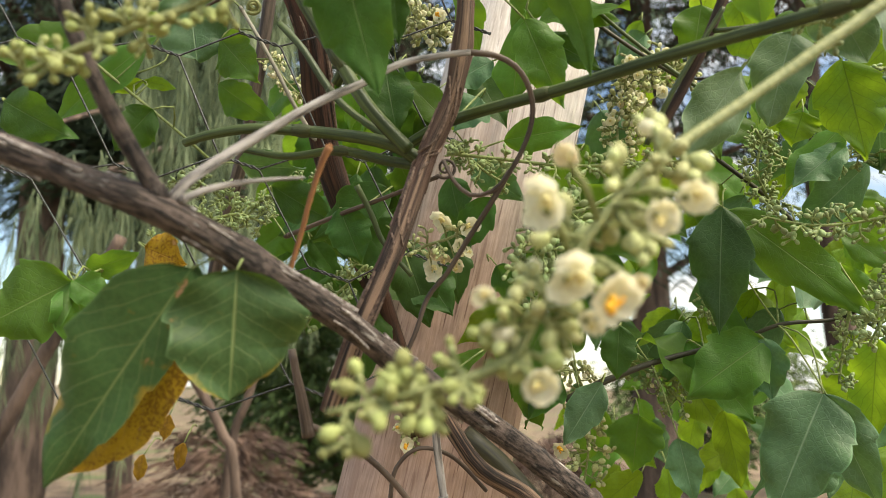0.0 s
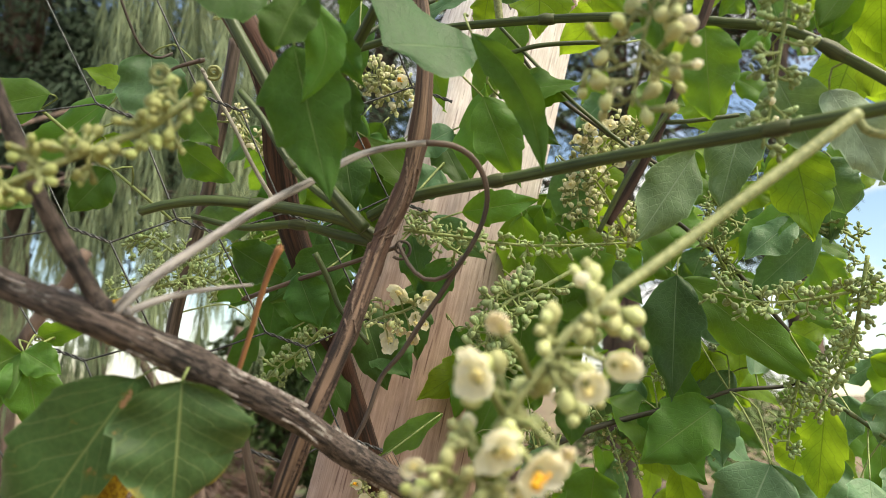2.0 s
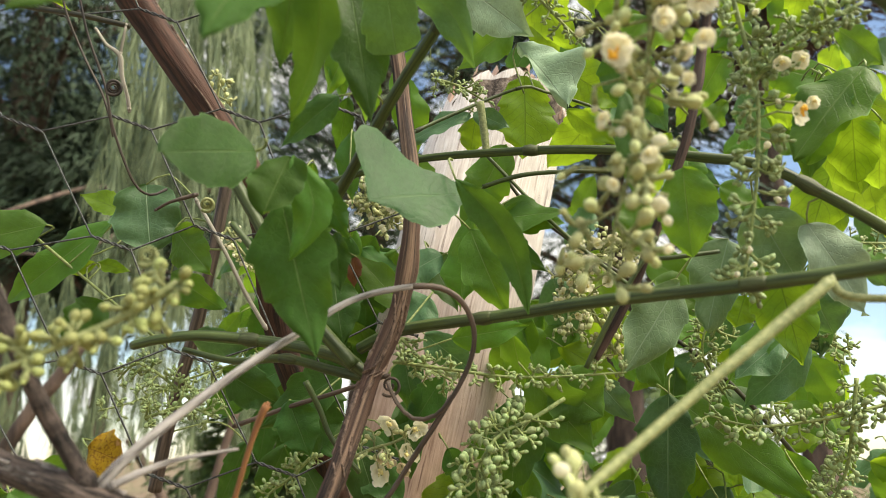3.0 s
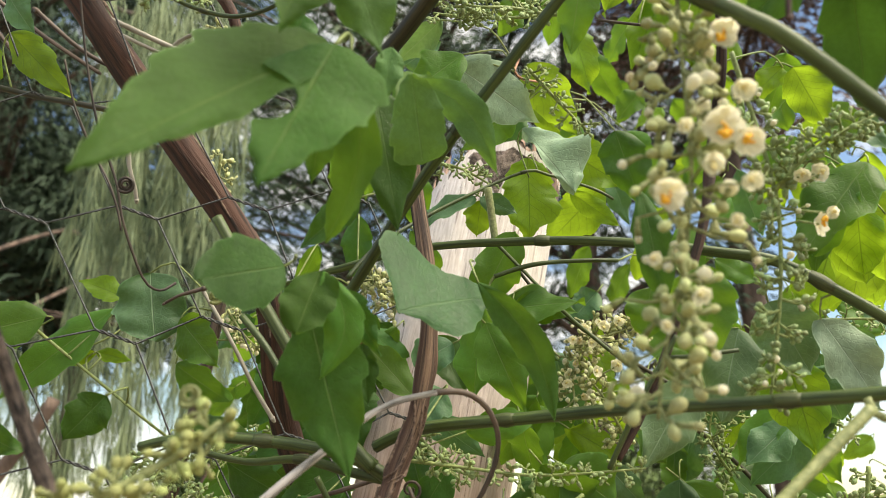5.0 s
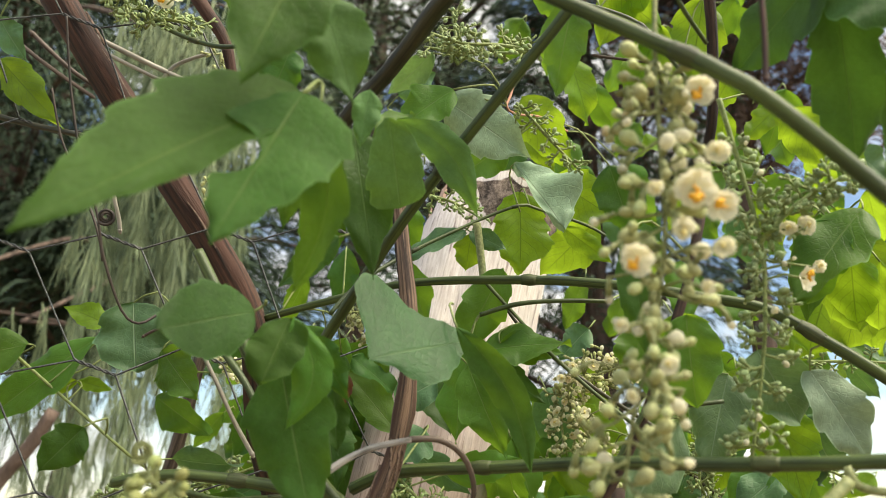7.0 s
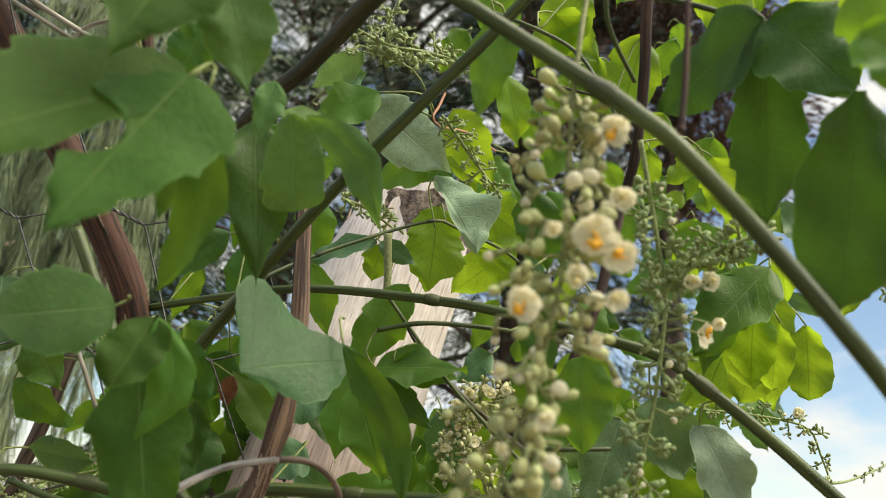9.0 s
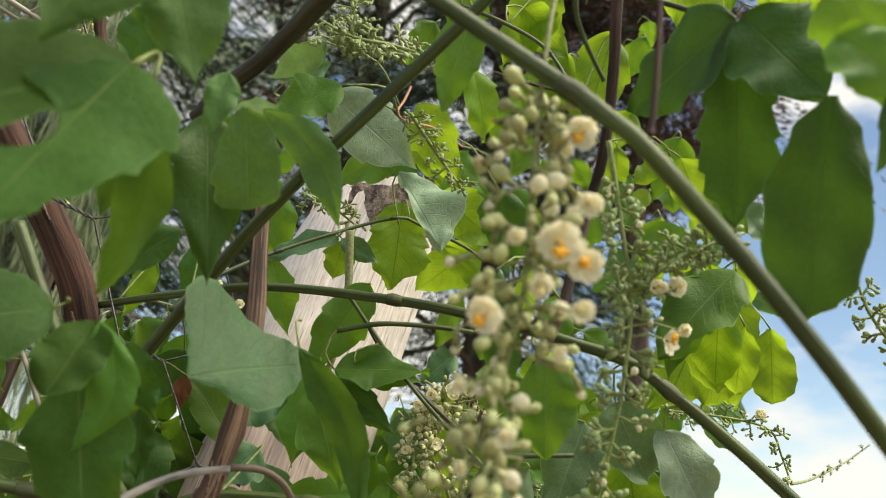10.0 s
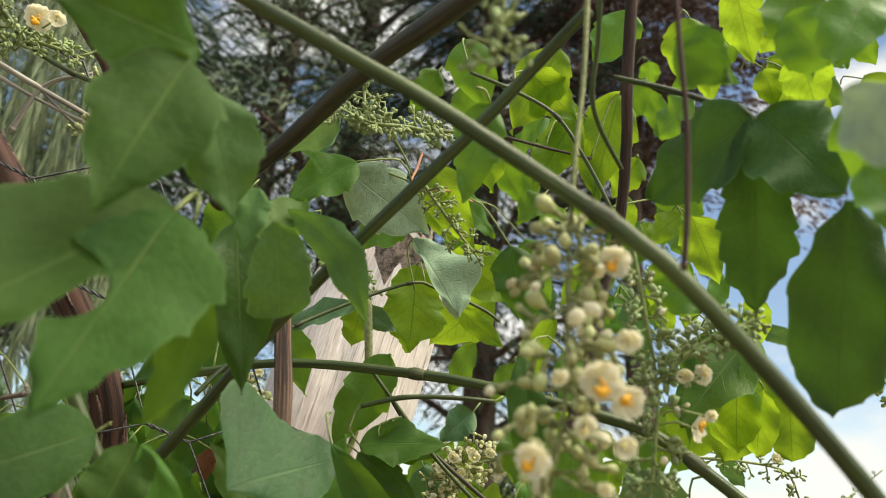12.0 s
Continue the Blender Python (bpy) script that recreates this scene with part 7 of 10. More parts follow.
leaf(main_green, (0.1343, 0.6660, 1.8084), (0.1201, 0.6996, 1.7649), (0.1560, -0.7563, -0.6354), 0.0293, "ovate", "pale", seed=219, bend=0.110)
leaf(main_green, (0.2626, 0.4643, 1.5924), (0.2578, 0.4653, 1.5395), (-0.9479, -0.3082, 0.0806), 0.0448, "ovate", "pale", seed=221, bend=0.074)
leaf(main_green, (0.2120, 0.6876, 1.6161), (0.2574, 0.6877, 1.5738), (0.1951, -0.9584, 0.2083), 0.0389, "ovate", "green", seed=222, bend=0.233)
leaf(main_green, (0.1939, 0.6323, 1.7066), (0.1806, 0.6538, 1.6742), (-0.8676, -0.4966, 0.0250), 0.0297, "lance", "green", seed=223, bend=0.149)
leaf(main_green, (0.2298, 0.5768, 1.5243), (0.2625, 0.5971, 1.4887), (-0.1950, -0.7637, -0.6154), 0.0258, "ovate", "green", seed=224, bend=0.097)
leaf(main_green, (0.2568, 0.5129, 1.5674), (0.2538, 0.5393, 1.5300), (-0.4283, -0.7545, -0.4973), 0.0159, "ovate", "bright", seed=225, bend=0.202)
leaf(main_green, (0.1179, 0.6613, 1.3955), (0.1056, 0.6929, 1.3370), (-0.2199, -0.8768, -0.4277), 0.0324, "ovate", "green", seed=226, bend=0.186)
leaf(main_green, (0.4017, 0.6569, 1.7039), (0.4421, 0.6773, 1.6639), (-0.4351, -0.5448, -0.7169), 0.0266, "lance", "pale", seed=227, bend=0.134)
leaf(main_green, (0.1707, 0.7094, 1.5842), (0.1278, 0.7265, 1.5501), (-0.1808, -0.9510, -0.2507), 0.0249, "ovate", "bright", seed=228, bend=0.159)
leaf(main_green, (0.1635, 0.7331, 1.4021), (0.1780, 0.7656, 1.3560), (0.2698, -0.8257, -0.4955), 0.0194, "ovate", "green", seed=229, bend=0.130)
leaf(main_green, (0.3686, 0.7147, 1.5908), (0.4136, 0.7238, 1.5762), (0.2718, -0.9249, 0.2660), 0.0203, "lance", "green", seed=230, bend=0.177)
leaf(main_green, (0.1363, 0.4382, 1.7402), (0.1544, 0.4562, 1.6926), (-0.0949, -0.9189, -0.3829), 0.0318, "ovate", "dark", seed=231, bend=0.057)
leaf(main_green, (0.1544, 0.4648, 1.5842), (0.1641, 0.4680, 1.5498), (0.1186, -0.9912, -0.0586), 0.0231, "ovate", "green", seed=232, bend=0.068)
leaf(main_green, (0.2227, 0.5825, 1.8377), (0.1986, 0.5939, 1.8231), (-0.5928, -0.6604, 0.4610), 0.0340, "ovate", "bright", seed=233, bend=0.113)
leaf(main_green, (0.3430, 0.6699, 1.5511), (0.3462, 0.6926, 1.5064), (0.1017, -0.8898, -0.4449), 0.0223, "ovate", "green", seed=234, bend=0.055)
leaf(main_green, (0.2356, 0.5494, 1.7772), (0.2143, 0.5695, 1.7439), (-0.5068, -0.8417, -0.1864), 0.0253, "ovate", "bright", seed=235, bend=0.056)
leaf(main_green, (0.3179, 0.6897, 1.8109), (0.3296, 0.6978, 1.7711), (0.1313, -0.9782, -0.1612), 0.0228, "ovate", "green", seed=236, bend=0.115)
leaf(main_green, (0.2302, 0.4380, 1.7272), (0.2753, 0.4362, 1.7118), (-0.1237, -0.9608, -0.2480), 0.0264, "lance", "green", seed=237, bend=0.205)
leaf(main_green, (0.2813, 0.6096, 1.4274), (0.3246, 0.6183, 1.3828), (0.5691, -0.7111, 0.4130), 0.0487, "ovate", "bright", seed=238, bend=0.202)
leaf(main_green, (0.3552, 0.5395, 1.7396), (0.3793, 0.5575, 1.7066), (-0.2063, -0.7872, -0.5812), 0.0180, "lance", "bright", seed=239, bend=0.232)
leaf(main_green, (0.2777, 0.7065, 1.5588), (0.3225, 0.7206, 1.5234), (0.2178, -0.9698, -0.1094), 0.0296, "ovate", "green", seed=240, bend=0.231)
leaf(main_green, (0.2834, 0.7685, 1.4447), (0.2762, 0.7924, 1.3965), (-0.7420, -0.6380, -0.2057), 0.0248, "ovate", "pale", seed=241, bend=0.225)
leaf(main_green, (0.2295, 0.5167, 1.5709), (0.2166, 0.5364, 1.5325), (-0.2104, -0.8962, -0.3906), 0.0186, "ovate", "bright", seed=242, bend=0.228)
leaf(main_green, (0.1359, 0.5574, 1.5679), (0.0945, 0.5816, 1.5455), (-0.5781, -0.7851, 0.2224), 0.0263, "ovate", "bright", seed=243, bend=0.236)
leaf(main_green, (0.2268, 0.4893, 1.5738), (0.2066, 0.5120, 1.5465), (-0.4015, -0.8279, -0.3915), 0.0153, "ovate", "pale", seed=244, bend=0.221)
leaf(main_green, (0.3785, 0.6203, 1.4863), (0.3787, 0.6415, 1.4405), (-0.7592, -0.5896, -0.2757), 0.0244, "lance", "green", seed=245, bend=0.209)
leaf(main_green, (0.2845, 0.7189, 1.6129), (0.2700, 0.7339, 1.5799), (0.0661, -0.8964, -0.4383), 0.0228, "ovate", "bright", seed=246, bend=0.211)
leaf(main_green, (0.1875, 0.4664, 1.6834), (0.1835, 0.4597, 1.6354), (-0.2450, -0.9572, 0.1539), 0.0226, "ovate", "green", seed=247, bend=0.065)
leaf(main_green, (0.2322, 0.5071, 1.6185), (0.2139, 0.5143, 1.5777), (-0.8494, -0.4306, 0.3052), 0.0357, "ovate", "bright", seed=248, bend=0.078)
leaf(main_green, (0.1441, 0.7565, 1.5361), (0.0950, 0.7604, 1.5094), (-0.3371, -0.7943, 0.5054), 0.0428, "lance", "dark", seed=250, bend=0.148)
leaf(main_green, (0.2465, 0.5486, 1.5818), (0.2159, 0.5757, 1.5552), (-0.5071, -0.8233, -0.2549), 0.0212, "ovate", "pale", seed=251, bend=0.106)
leaf(main_green, (0.3177, 0.6000, 1.7842), (0.3138, 0.6294, 1.7570), (-0.5065, -0.6207, -0.5985), 0.0222, "lance", "green", seed=252, bend=0.190)
leaf(main_green, (0.2771, 0.6667, 1.4710), (0.2707, 0.6879, 1.4356), (-0.1657, -0.8590, -0.4845), 0.0201, "ovate", "green", seed=253, bend=0.141)
leaf(main_green, (0.1775, 0.6189, 1.7938), (0.2004, 0.6433, 1.7481), (0.1928, -0.9030, -0.3840), 0.0274, "ovate", "pale", seed=254, bend=0.095)
leaf(main_green, (0.3263, 0.6603, 1.7892), (0.3691, 0.6824, 1.7674), (0.4162, -0.9041, -0.0967), 0.0361, "lance", "green", seed=255, bend=0.171)
leaf(main_green, (0.1518, 0.5384, 1.5696), (0.1876, 0.5672, 1.5303), (0.5596, -0.8233, -0.0948), 0.0358, "lance", "green", seed=256, bend=0.232)
leaf(main_green, (0.3222, 0.6091, 1.8001), (0.3541, 0.6122, 1.7734), (-0.5341, -0.4847, -0.6926), 0.0254, "ovate", "bright", seed=257, bend=0.240)
leaf(main_green, (0.1682, 0.6059, 1.4730), (0.1627, 0.6279, 1.4135), (-0.3578, -0.8861, -0.2948), 0.0337, "lance", "green", seed=258, bend=0.239)
leaf(main_green, (0.4243, 0.6794, 1.4331), (0.4758, 0.6957, 1.3938), (-0.1461, -0.8317, -0.5356), 0.0211, "ovate", "pale", seed=259, bend=0.144)
leaf(main_green, (0.3495, 0.6699, 1.8731), (0.3269, 0.6809, 1.8493), (-0.3391, -0.9345, -0.1080), 0.0209, "ovate", "bright", seed=260, bend=0.189)
leaf(main_green, (0.3696, 0.5833, 1.7960), (0.3604, 0.5917, 1.7539), (0.0308, -0.9789, -0.2018), 0.0238, "lance", "green", seed=261, bend=0.180)
leaf(main_green, (0.1013, 0.6917, 1.4164), (0.1061, 0.7037, 1.3745), (-0.5159, -0.8061, -0.2898), 0.0208, "ovate", "pale", seed=262, bend=0.170)
leaf(main_green, (0.2594, 0.4810, 1.5514), (0.2218, 0.5035, 1.5126), (-0.3493, -0.9172, -0.1919), 0.0289, "lance", "pale", seed=263, bend=0.199)
leaf(main_green, (0.3460, 0.5229, 1.6843), (0.3498, 0.5317, 1.6335), (-0.9239, -0.3595, -0.1313), 0.0349, "ovate", "bright", seed=264, bend=0.105)
leaf(main_green, (0.3345, 0.4833, 1.7455), (0.3545, 0.5096, 1.7125), (-0.5788, -0.4288, -0.6936), 0.0200, "lance", "bright", seed=265, bend=0.105)
leaf(main_green, (0.2196, 0.7505, 1.3903), (0.2087, 0.7573, 1.3388), (-0.7578, -0.6482, 0.0749), 0.0303, "ovate", "bright", seed=266, bend=0.050)
leaf(main_green, (0.2793, 0.5585, 1.8112), (0.2748, 0.5586, 1.7769), (-0.0184, -0.9998, -0.0019), 0.0207, "ovate", "green", seed=267, bend=0.201)
leaf(main_green, (0.1675, 0.5995, 1.4629), (0.1260, 0.6165, 1.4215), (-0.1697, -0.9595, -0.2250), 0.0249, "ovate", "pale", seed=268, bend=0.124)
leaf(main_green, (0.3610, 0.5535, 1.7051), (0.3886, 0.5694, 1.6774), (-0.2195, -0.7352, -0.6414), 0.0173, "lance", "dark", seed=269, bend=0.225)
leaf(main_green, (0.1472, 0.5037, 1.4405), (0.1865, 0.5017, 1.3908), (0.1417, -0.9783, 0.1515), 0.0339, "lance", "green", seed=271, bend=0.075)
leaf(main_green, (0.2294, 0.4694, 1.7254), (0.2457, 0.4807, 1.6795), (-0.5777, -0.7211, -0.3825), 0.0211, "lance", "pale", seed=272, bend=0.052)
leaf(main_green, (0.1936, 0.5586, 1.5594), (0.1664, 0.5818, 1.5283), (-0.2708, -0.8699, -0.4122), 0.0204, "ovate", "green", seed=273, bend=0.195)
leaf(main_green, (0.1339, 0.5156, 1.6233), (0.1208, 0.5339, 1.5908), (-0.4326, -0.8490, -0.3033), 0.0183, "ovate", "bright", seed=274, bend=0.149)
leaf(main_green, (0.1696, 0.5332, 1.6257), (0.2149, 0.5527, 1.5998), (0.2796, -0.9349, -0.2184), 0.0303, "lance", "green", seed=275, bend=0.121)
leaf(main_green, (0.3794, 0.5847, 1.7153), (0.3545, 0.6115, 1.7042), (-0.7091, -0.4289, 0.5597), 0.0355, "ovate", "bright", seed=276, bend=0.071)
leaf(main_green, (0.1725, 0.7498, 1.3874), (0.1913, 0.7585, 1.3401), (-0.1709, -0.9544, -0.2448), 0.0240, "ovate", "pale", seed=277, bend=0.226)
leaf(main_green, (0.3454, 0.5663, 1.6373), (0.3798, 0.5902, 1.6118), (-0.3603, -0.3852, -0.8496), 0.0174, "ovate", "pale", seed=278, bend=0.192)
leaf(main_green, (0.2039, 0.5024, 1.6241), (0.2157, 0.4992, 1.5798), (-0.1729, -0.9846, 0.0243), 0.0194, "ovate", "bright", seed=280, bend=0.225)
leaf(main_green, (0.4677, 0.6467, 1.8555), (0.4836, 0.6728, 1.8254), (-0.1486, -0.7074, -0.6911), 0.0200, "ovate", "dark", seed=281, bend=0.099)
leaf(main_green, (0.3625, 0.5437, 1.5278), (0.3682, 0.5616, 1.4922), (-0.9075, -0.2998, -0.2942), 0.0250, "ovate", "green", seed=282, bend=0.090)
leaf(main_green, (0.2168, 0.5261, 1.6366), (0.2193, 0.5469, 1.6017), (0.2117, -0.8469, -0.4878), 0.0223, "ovate", "green", seed=284, bend=0.080)
leaf(main_green, (0.1610, 0.4975, 1.4714), (0.1873, 0.4989, 1.4147), (-0.1114, -0.9908, -0.0765), 0.0227, "ovate", "green", seed=286, bend=0.147)
leaf(main_green, (0.2985, 0.5882, 1.4191), (0.3029, 0.5895, 1.3675), (-0.8691, -0.4870, -0.0865), 0.0283, "ovate", "green", seed=287, bend=0.198)
leaf(main_green, (0.1087, 0.7210, 1.3988), (0.0834, 0.7306, 1.3733), (-0.4842, -0.8609, 0.1559), 0.0155, "ovate", "bright", seed=288, bend=0.234)
leaf(main_green, (0.2451, 0.5136, 1.6160), (0.2697, 0.5359, 1.5776), (0.1705, -0.8958, -0.4104), 0.0260, "ovate", "green", seed=289, bend=0.055)
leaf(main_green, (0.1378, 0.6467, 1.8672), (0.1834, 0.6816, 1.8418), (0.5230, -0.8288, -0.1990), 0.0324, "ovate", "green", seed=290, bend=0.149)
leaf(main_green, (0.1210, 0.5119, 1.4436), (0.1715, 0.5086, 1.4100), (0.4415, -0.5393, 0.7171), 0.0511, "lance", "green", seed=291, bend=0.186)
leaf(main_green, (0.2904, 0.7257, 1.5162), (0.2961, 0.7438, 1.4817), (0.3134, -0.8612, -0.4001), 0.0229, "ovate", "bright", seed=292, bend=0.078)
leaf(main_green, (0.4023, 0.6609, 1.4826), (0.3714, 0.6927, 1.4552), (-0.7802, -0.2749, 0.5619), 0.0407, "ovate", "pale", seed=293, bend=0.159)
leaf(main_green, (0.2326, 0.4981, 1.7696), (0.2134, 0.5259, 1.7335), (-0.7189, -0.6809, -0.1399), 0.0347, "ovate", "green", seed=294, bend=0.147)
leaf(main_green, (0.1902, 0.4928, 1.4737), (0.1736, 0.5164, 1.4440), (-0.6644, -0.7201, -0.1999), 0.0145, "ovate", "bright", seed=295, bend=0.218)
leaf(main_green, (0.4331, 0.6368, 1.7658), (0.4859, 0.6387, 1.7515), (-0.1567, -0.7250, -0.6707), 0.0205, "lance", "pale", seed=296, bend=0.093)
leaf(main_green, (0.1290, 0.5958, 1.4640), (0.1296, 0.6172, 1.4280), (-0.4778, -0.7520, -0.4540), 0.0195, "ovate", "dark", seed=297, bend=0.190)
leaf(main_green, (0.3368, 0.6003, 1.3780), (0.3535, 0.5992, 1.3455), (0.2599, -0.9513, 0.1660), 0.0233, "lance", "pale", seed=298, bend=0.139)
leaf(main_green, (0.1664, 0.6681, 1.4447), (0.1883, 0.6592, 1.4113), (-0.4350, -0.8994, -0.0443), 0.0157, "ovate", "bright", seed=299, bend=0.129)
leaf(main_green, (0.2507, 0.7715, 1.4311), (0.2536, 0.7641, 1.3792), (-0.5530, -0.8287, 0.0864), 0.0256, "ovate", "green", seed=301, bend=0.086)
leaf(main_green, (0.1605, 0.6728, 1.5685), (0.1684, 0.6714, 1.5125), (-0.7053, -0.7041, -0.0819), 0.0313, "ovate", "bright", seed=302, bend=0.137)
leaf(main_green, (0.2930, 0.7157, 1.4957), (0.2695, 0.7260, 1.4652), (-0.6502, -0.7137, 0.2605), 0.0205, "lance", "bright", seed=303, bend=0.104)
leaf(main_green, (0.2654, 0.7927, 1.3193), (0.2613, 0.7792, 1.2616), (-0.2169, -0.9474, 0.2352), 0.0249, "lance", "bright", seed=304, bend=0.078)
leaf(main_green, (0.2254, 0.6022, 1.5619), (0.2116, 0.6112, 1.5154), (-0.8510, -0.5014, 0.1560), 0.0390, "ovate", "pale", seed=305, bend=0.180)
leaf(main_green, (0.1517, 0.5254, 1.4557), (0.1381, 0.5260, 1.4161), (0.2610, -0.9595, -0.1063), 0.0218, "ovate", "pale", seed=306, bend=0.076)
leaf(main_green, (0.1577, 0.7045, 1.6351), (0.1155, 0.7093, 1.6108), (-0.0104, -0.9836, -0.1798), 0.0230, "lance", "bright", seed=308, bend=0.097)
leaf(main_green, (0.2964, 0.7144, 1.5329), (0.2650, 0.6988, 1.5048), (0.1298, -0.9210, 0.3674), 0.0238, "ovate", "pale", seed=310, bend=0.198)
leaf(main_green, (0.2630, 0.6837, 1.3832), (0.2852, 0.6947, 1.3498), (-0.0594, -0.9354, -0.3485), 0.0167, "lance", "green", seed=311, bend=0.188)
leaf(main_green, (0.1670, 0.6020, 1.4290), (0.1908, 0.5809, 1.3795), (-0.2899, -0.9229, 0.2535), 0.0298, "lance", "bright", seed=312, bend=0.077)
leaf(main_green, (0.1969, 0.5373, 1.4298), (0.2283, 0.5373, 1.3976), (0.4211, -0.8076, 0.4129), 0.0332, "lance", "pale", seed=314, bend=0.111)
leaf(main_green, (0.1825, 0.5886, 1.4926), (0.1978, 0.5864, 1.4560), (-0.7194, -0.6429, -0.2628), 0.0266, "ovate", "pale", seed=315, bend=0.109)
leaf(main_green, (0.1858, 0.6622, 1.6073), (0.1694, 0.6461, 1.5613), (-0.6183, -0.6460, 0.4477), 0.0301, "lance", "bright", seed=316, bend=0.231)
leaf(main_green, (0.2115, 0.6138, 1.5510), (0.2022, 0.6045, 1.5064), (-0.7654, -0.5802, 0.2785), 0.0268, "ovate", "green", seed=318, bend=0.126)
leaf(main_green, (0.3169, 0.6084, 1.5609), (0.3486, 0.6250, 1.5141), (-0.2955, -0.8199, -0.4904), 0.0287, "ovate", "green", seed=319, bend=0.109)
leaf(main_green, (0.2507, 0.7383, 1.6296), (0.2804, 0.7379, 1.5907), (0.4480, -0.8225, 0.3504), 0.0509, "ovate", "bright", seed=320, bend=0.055)
leaf(main_green, (0.2692, 0.7827, 1.3394), (0.2350, 0.7650, 1.3100), (-0.2376, -0.6843, 0.6894), 0.0257, "lance", "pale", seed=321, bend=0.103)
leaf(main_green, (0.1387, 0.7283, 1.3837), (0.1366, 0.7204, 1.3487), (0.2325, -0.9513, 0.2024), 0.0163, "ovate", "green", seed=323, bend=0.060)
leaf(dark_up, (0.2055, 0.5975, 1.7521), (0.2171, 0.6304, 1.7177), (0.1612, -0.7400, -0.6530), 0.0223, "ovate", "green", seed=324, bend=0.128)
leaf(dark_up, (0.2681, 0.4480, 1.8065), (0.2615, 0.4815, 1.7691), (-0.1361, -0.7504, -0.6469), 0.0308, "ovate", "green", seed=325, bend=0.199)
leaf(dark_up, (0.1979, 0.5745, 1.9843), (0.2143, 0.6137, 1.9693), (-0.2577, -0.2490, -0.9336), 0.0186, "ovate", "green", seed=326, bend=0.096)
leaf(dark_up, (0.1156, 0.4730, 1.8823), (0.1082, 0.5041, 1.8497), (-0.3978, -0.7073, -0.5843), 0.0251, "lance", "green", seed=327, bend=0.182)
leaf(dark_up, (0.2452, 0.4799, 1.7868), (0.2213, 0.4912, 1.7683), (-0.4501, -0.8922, 0.0376), 0.0260, "ovate", "green", seed=328, bend=0.210)
leaf(dark_up, (0.2639, 0.4950, 1.9216), (0.2493, 0.5394, 1.8983), (-0.0907, -0.4860, -0.8693), 0.0256, "ovate", "green", seed=329, bend=0.154)
leaf(dark_up, (0.1412, 0.5186, 1.8548), (0.1793, 0.5590, 1.8254), (0.0532, -0.6197, -0.7830), 0.0254, "lance", "green", seed=330, bend=0.124)
leaf(dark_up, (0.1213, 0.4785, 1.8509), (0.1412, 0.5123, 1.8109), (0.5992, -0.7333, -0.3213), 0.0337, "ovate", "bright", seed=331, bend=0.099)
leaf(dark_up, (0.1029, 0.5358, 1.8114), (0.1379, 0.5696, 1.7729), (0.4591, -0.8319, -0.3118), 0.0303, "ovate", "green", seed=332, bend=0.233)
leaf(dark_up, (0.0985, 0.5572, 1.9435), (0.0801, 0.5816, 1.9117), (0.3372, -0.6424, -0.6882), 0.0331, "ovate", "green", seed=333, bend=0.158)
leaf(dark_up, (0.2969, 0.5965, 1.7550), (0.2703, 0.6193, 1.7417), (-0.6957, -0.5299, 0.4849), 0.0327, "lance", "green", seed=334, bend=0.151)
leaf(dark_up, (0.1530, 0.6116, 1.7169), (0.1384, 0.6381, 1.6774), (-0.7171, -0.6717, -0.1859), 0.0238, "lance", "green", seed=335, bend=0.108)
leaf(dark_up, (0.2288, 0.4675, 1.8019), (0.2358, 0.4924, 1.7725), (-0.0843, -0.7504, -0.6556), 0.0194, "lance", "bright", seed=336, bend=0.072)
leaf(dark_up, (0.2650, 0.5128, 1.9291), (0.3091, 0.5427, 1.9002), (-0.0260, -0.6751, -0.7373), 0.0219, "lance", "green", seed=337, bend=0.219)
leaf(dark_up, (0.1614, 0.4953, 1.7691), (0.1832, 0.5049, 1.7226), (-0.6542, -0.6186, -0.4351), 0.0356, "lance", "green", seed=338, bend=0.179)
leaf(dark_up, (0.1643, 0.6220, 1.8022), (0.1595, 0.6632, 1.7816), (-0.6514, -0.3997, -0.6449), 0.0149, "lance", "green", seed=339, bend=0.176)
leaf(dark_up, (0.2829, 0.5283, 1.9668), (0.2943, 0.5501, 1.9540), (-0.4252, -0.2797, -0.8608), 0.0198, "ovate", "green", seed=340, bend=0.209)
leaf(dark_up, (0.3447, 0.5953, 1.8057), (0.3566, 0.6311, 1.7714), (-0.8829, -0.1387, -0.4486), 0.0287, "ovate", "green", seed=341, bend=0.071)
leaf(dark_up, (0.2065, 0.5412, 1.9236), (0.2237, 0.5619, 1.8835), (0.1398, -0.9033, -0.4056), 0.0284, "lance", "bright", seed=342, bend=0.215)
leaf(dark_up, (0.1913, 0.6247, 1.8900), (0.2259, 0.6640, 1.8807), (0.4964, -0.5877, -0.6389), 0.0215, "ovate", "green", seed=343, bend=0.078)
leaf(dark_up, (0.1396, 0.4919, 1.7251), (0.1012, 0.5298, 1.6917), (-0.1162, -0.7197, -0.6845), 0.0358, "lance", "bright", seed=344, bend=0.187)
leaf(dark_up, (0.2824, 0.4569, 1.8837), (0.2640, 0.4814, 1.8617), (-0.8539, -0.4939, 0.1643), 0.0430, "lance", "green", seed=345, bend=0.246)
leaf(dark_up, (0.2681, 0.4789, 1.8136), (0.2955, 0.5133, 1.7782), (0.2921, -0.7888, -0.5408), 0.0347, "lance", "green", seed=346, bend=0.056)
leaf(dark_up, (0.3737, 0.5913, 1.8324), (0.4126, 0.6149, 1.8125), (0.4425, -0.8794, -0.1756), 0.0272, "ovate", "green", seed=347, bend=0.116)
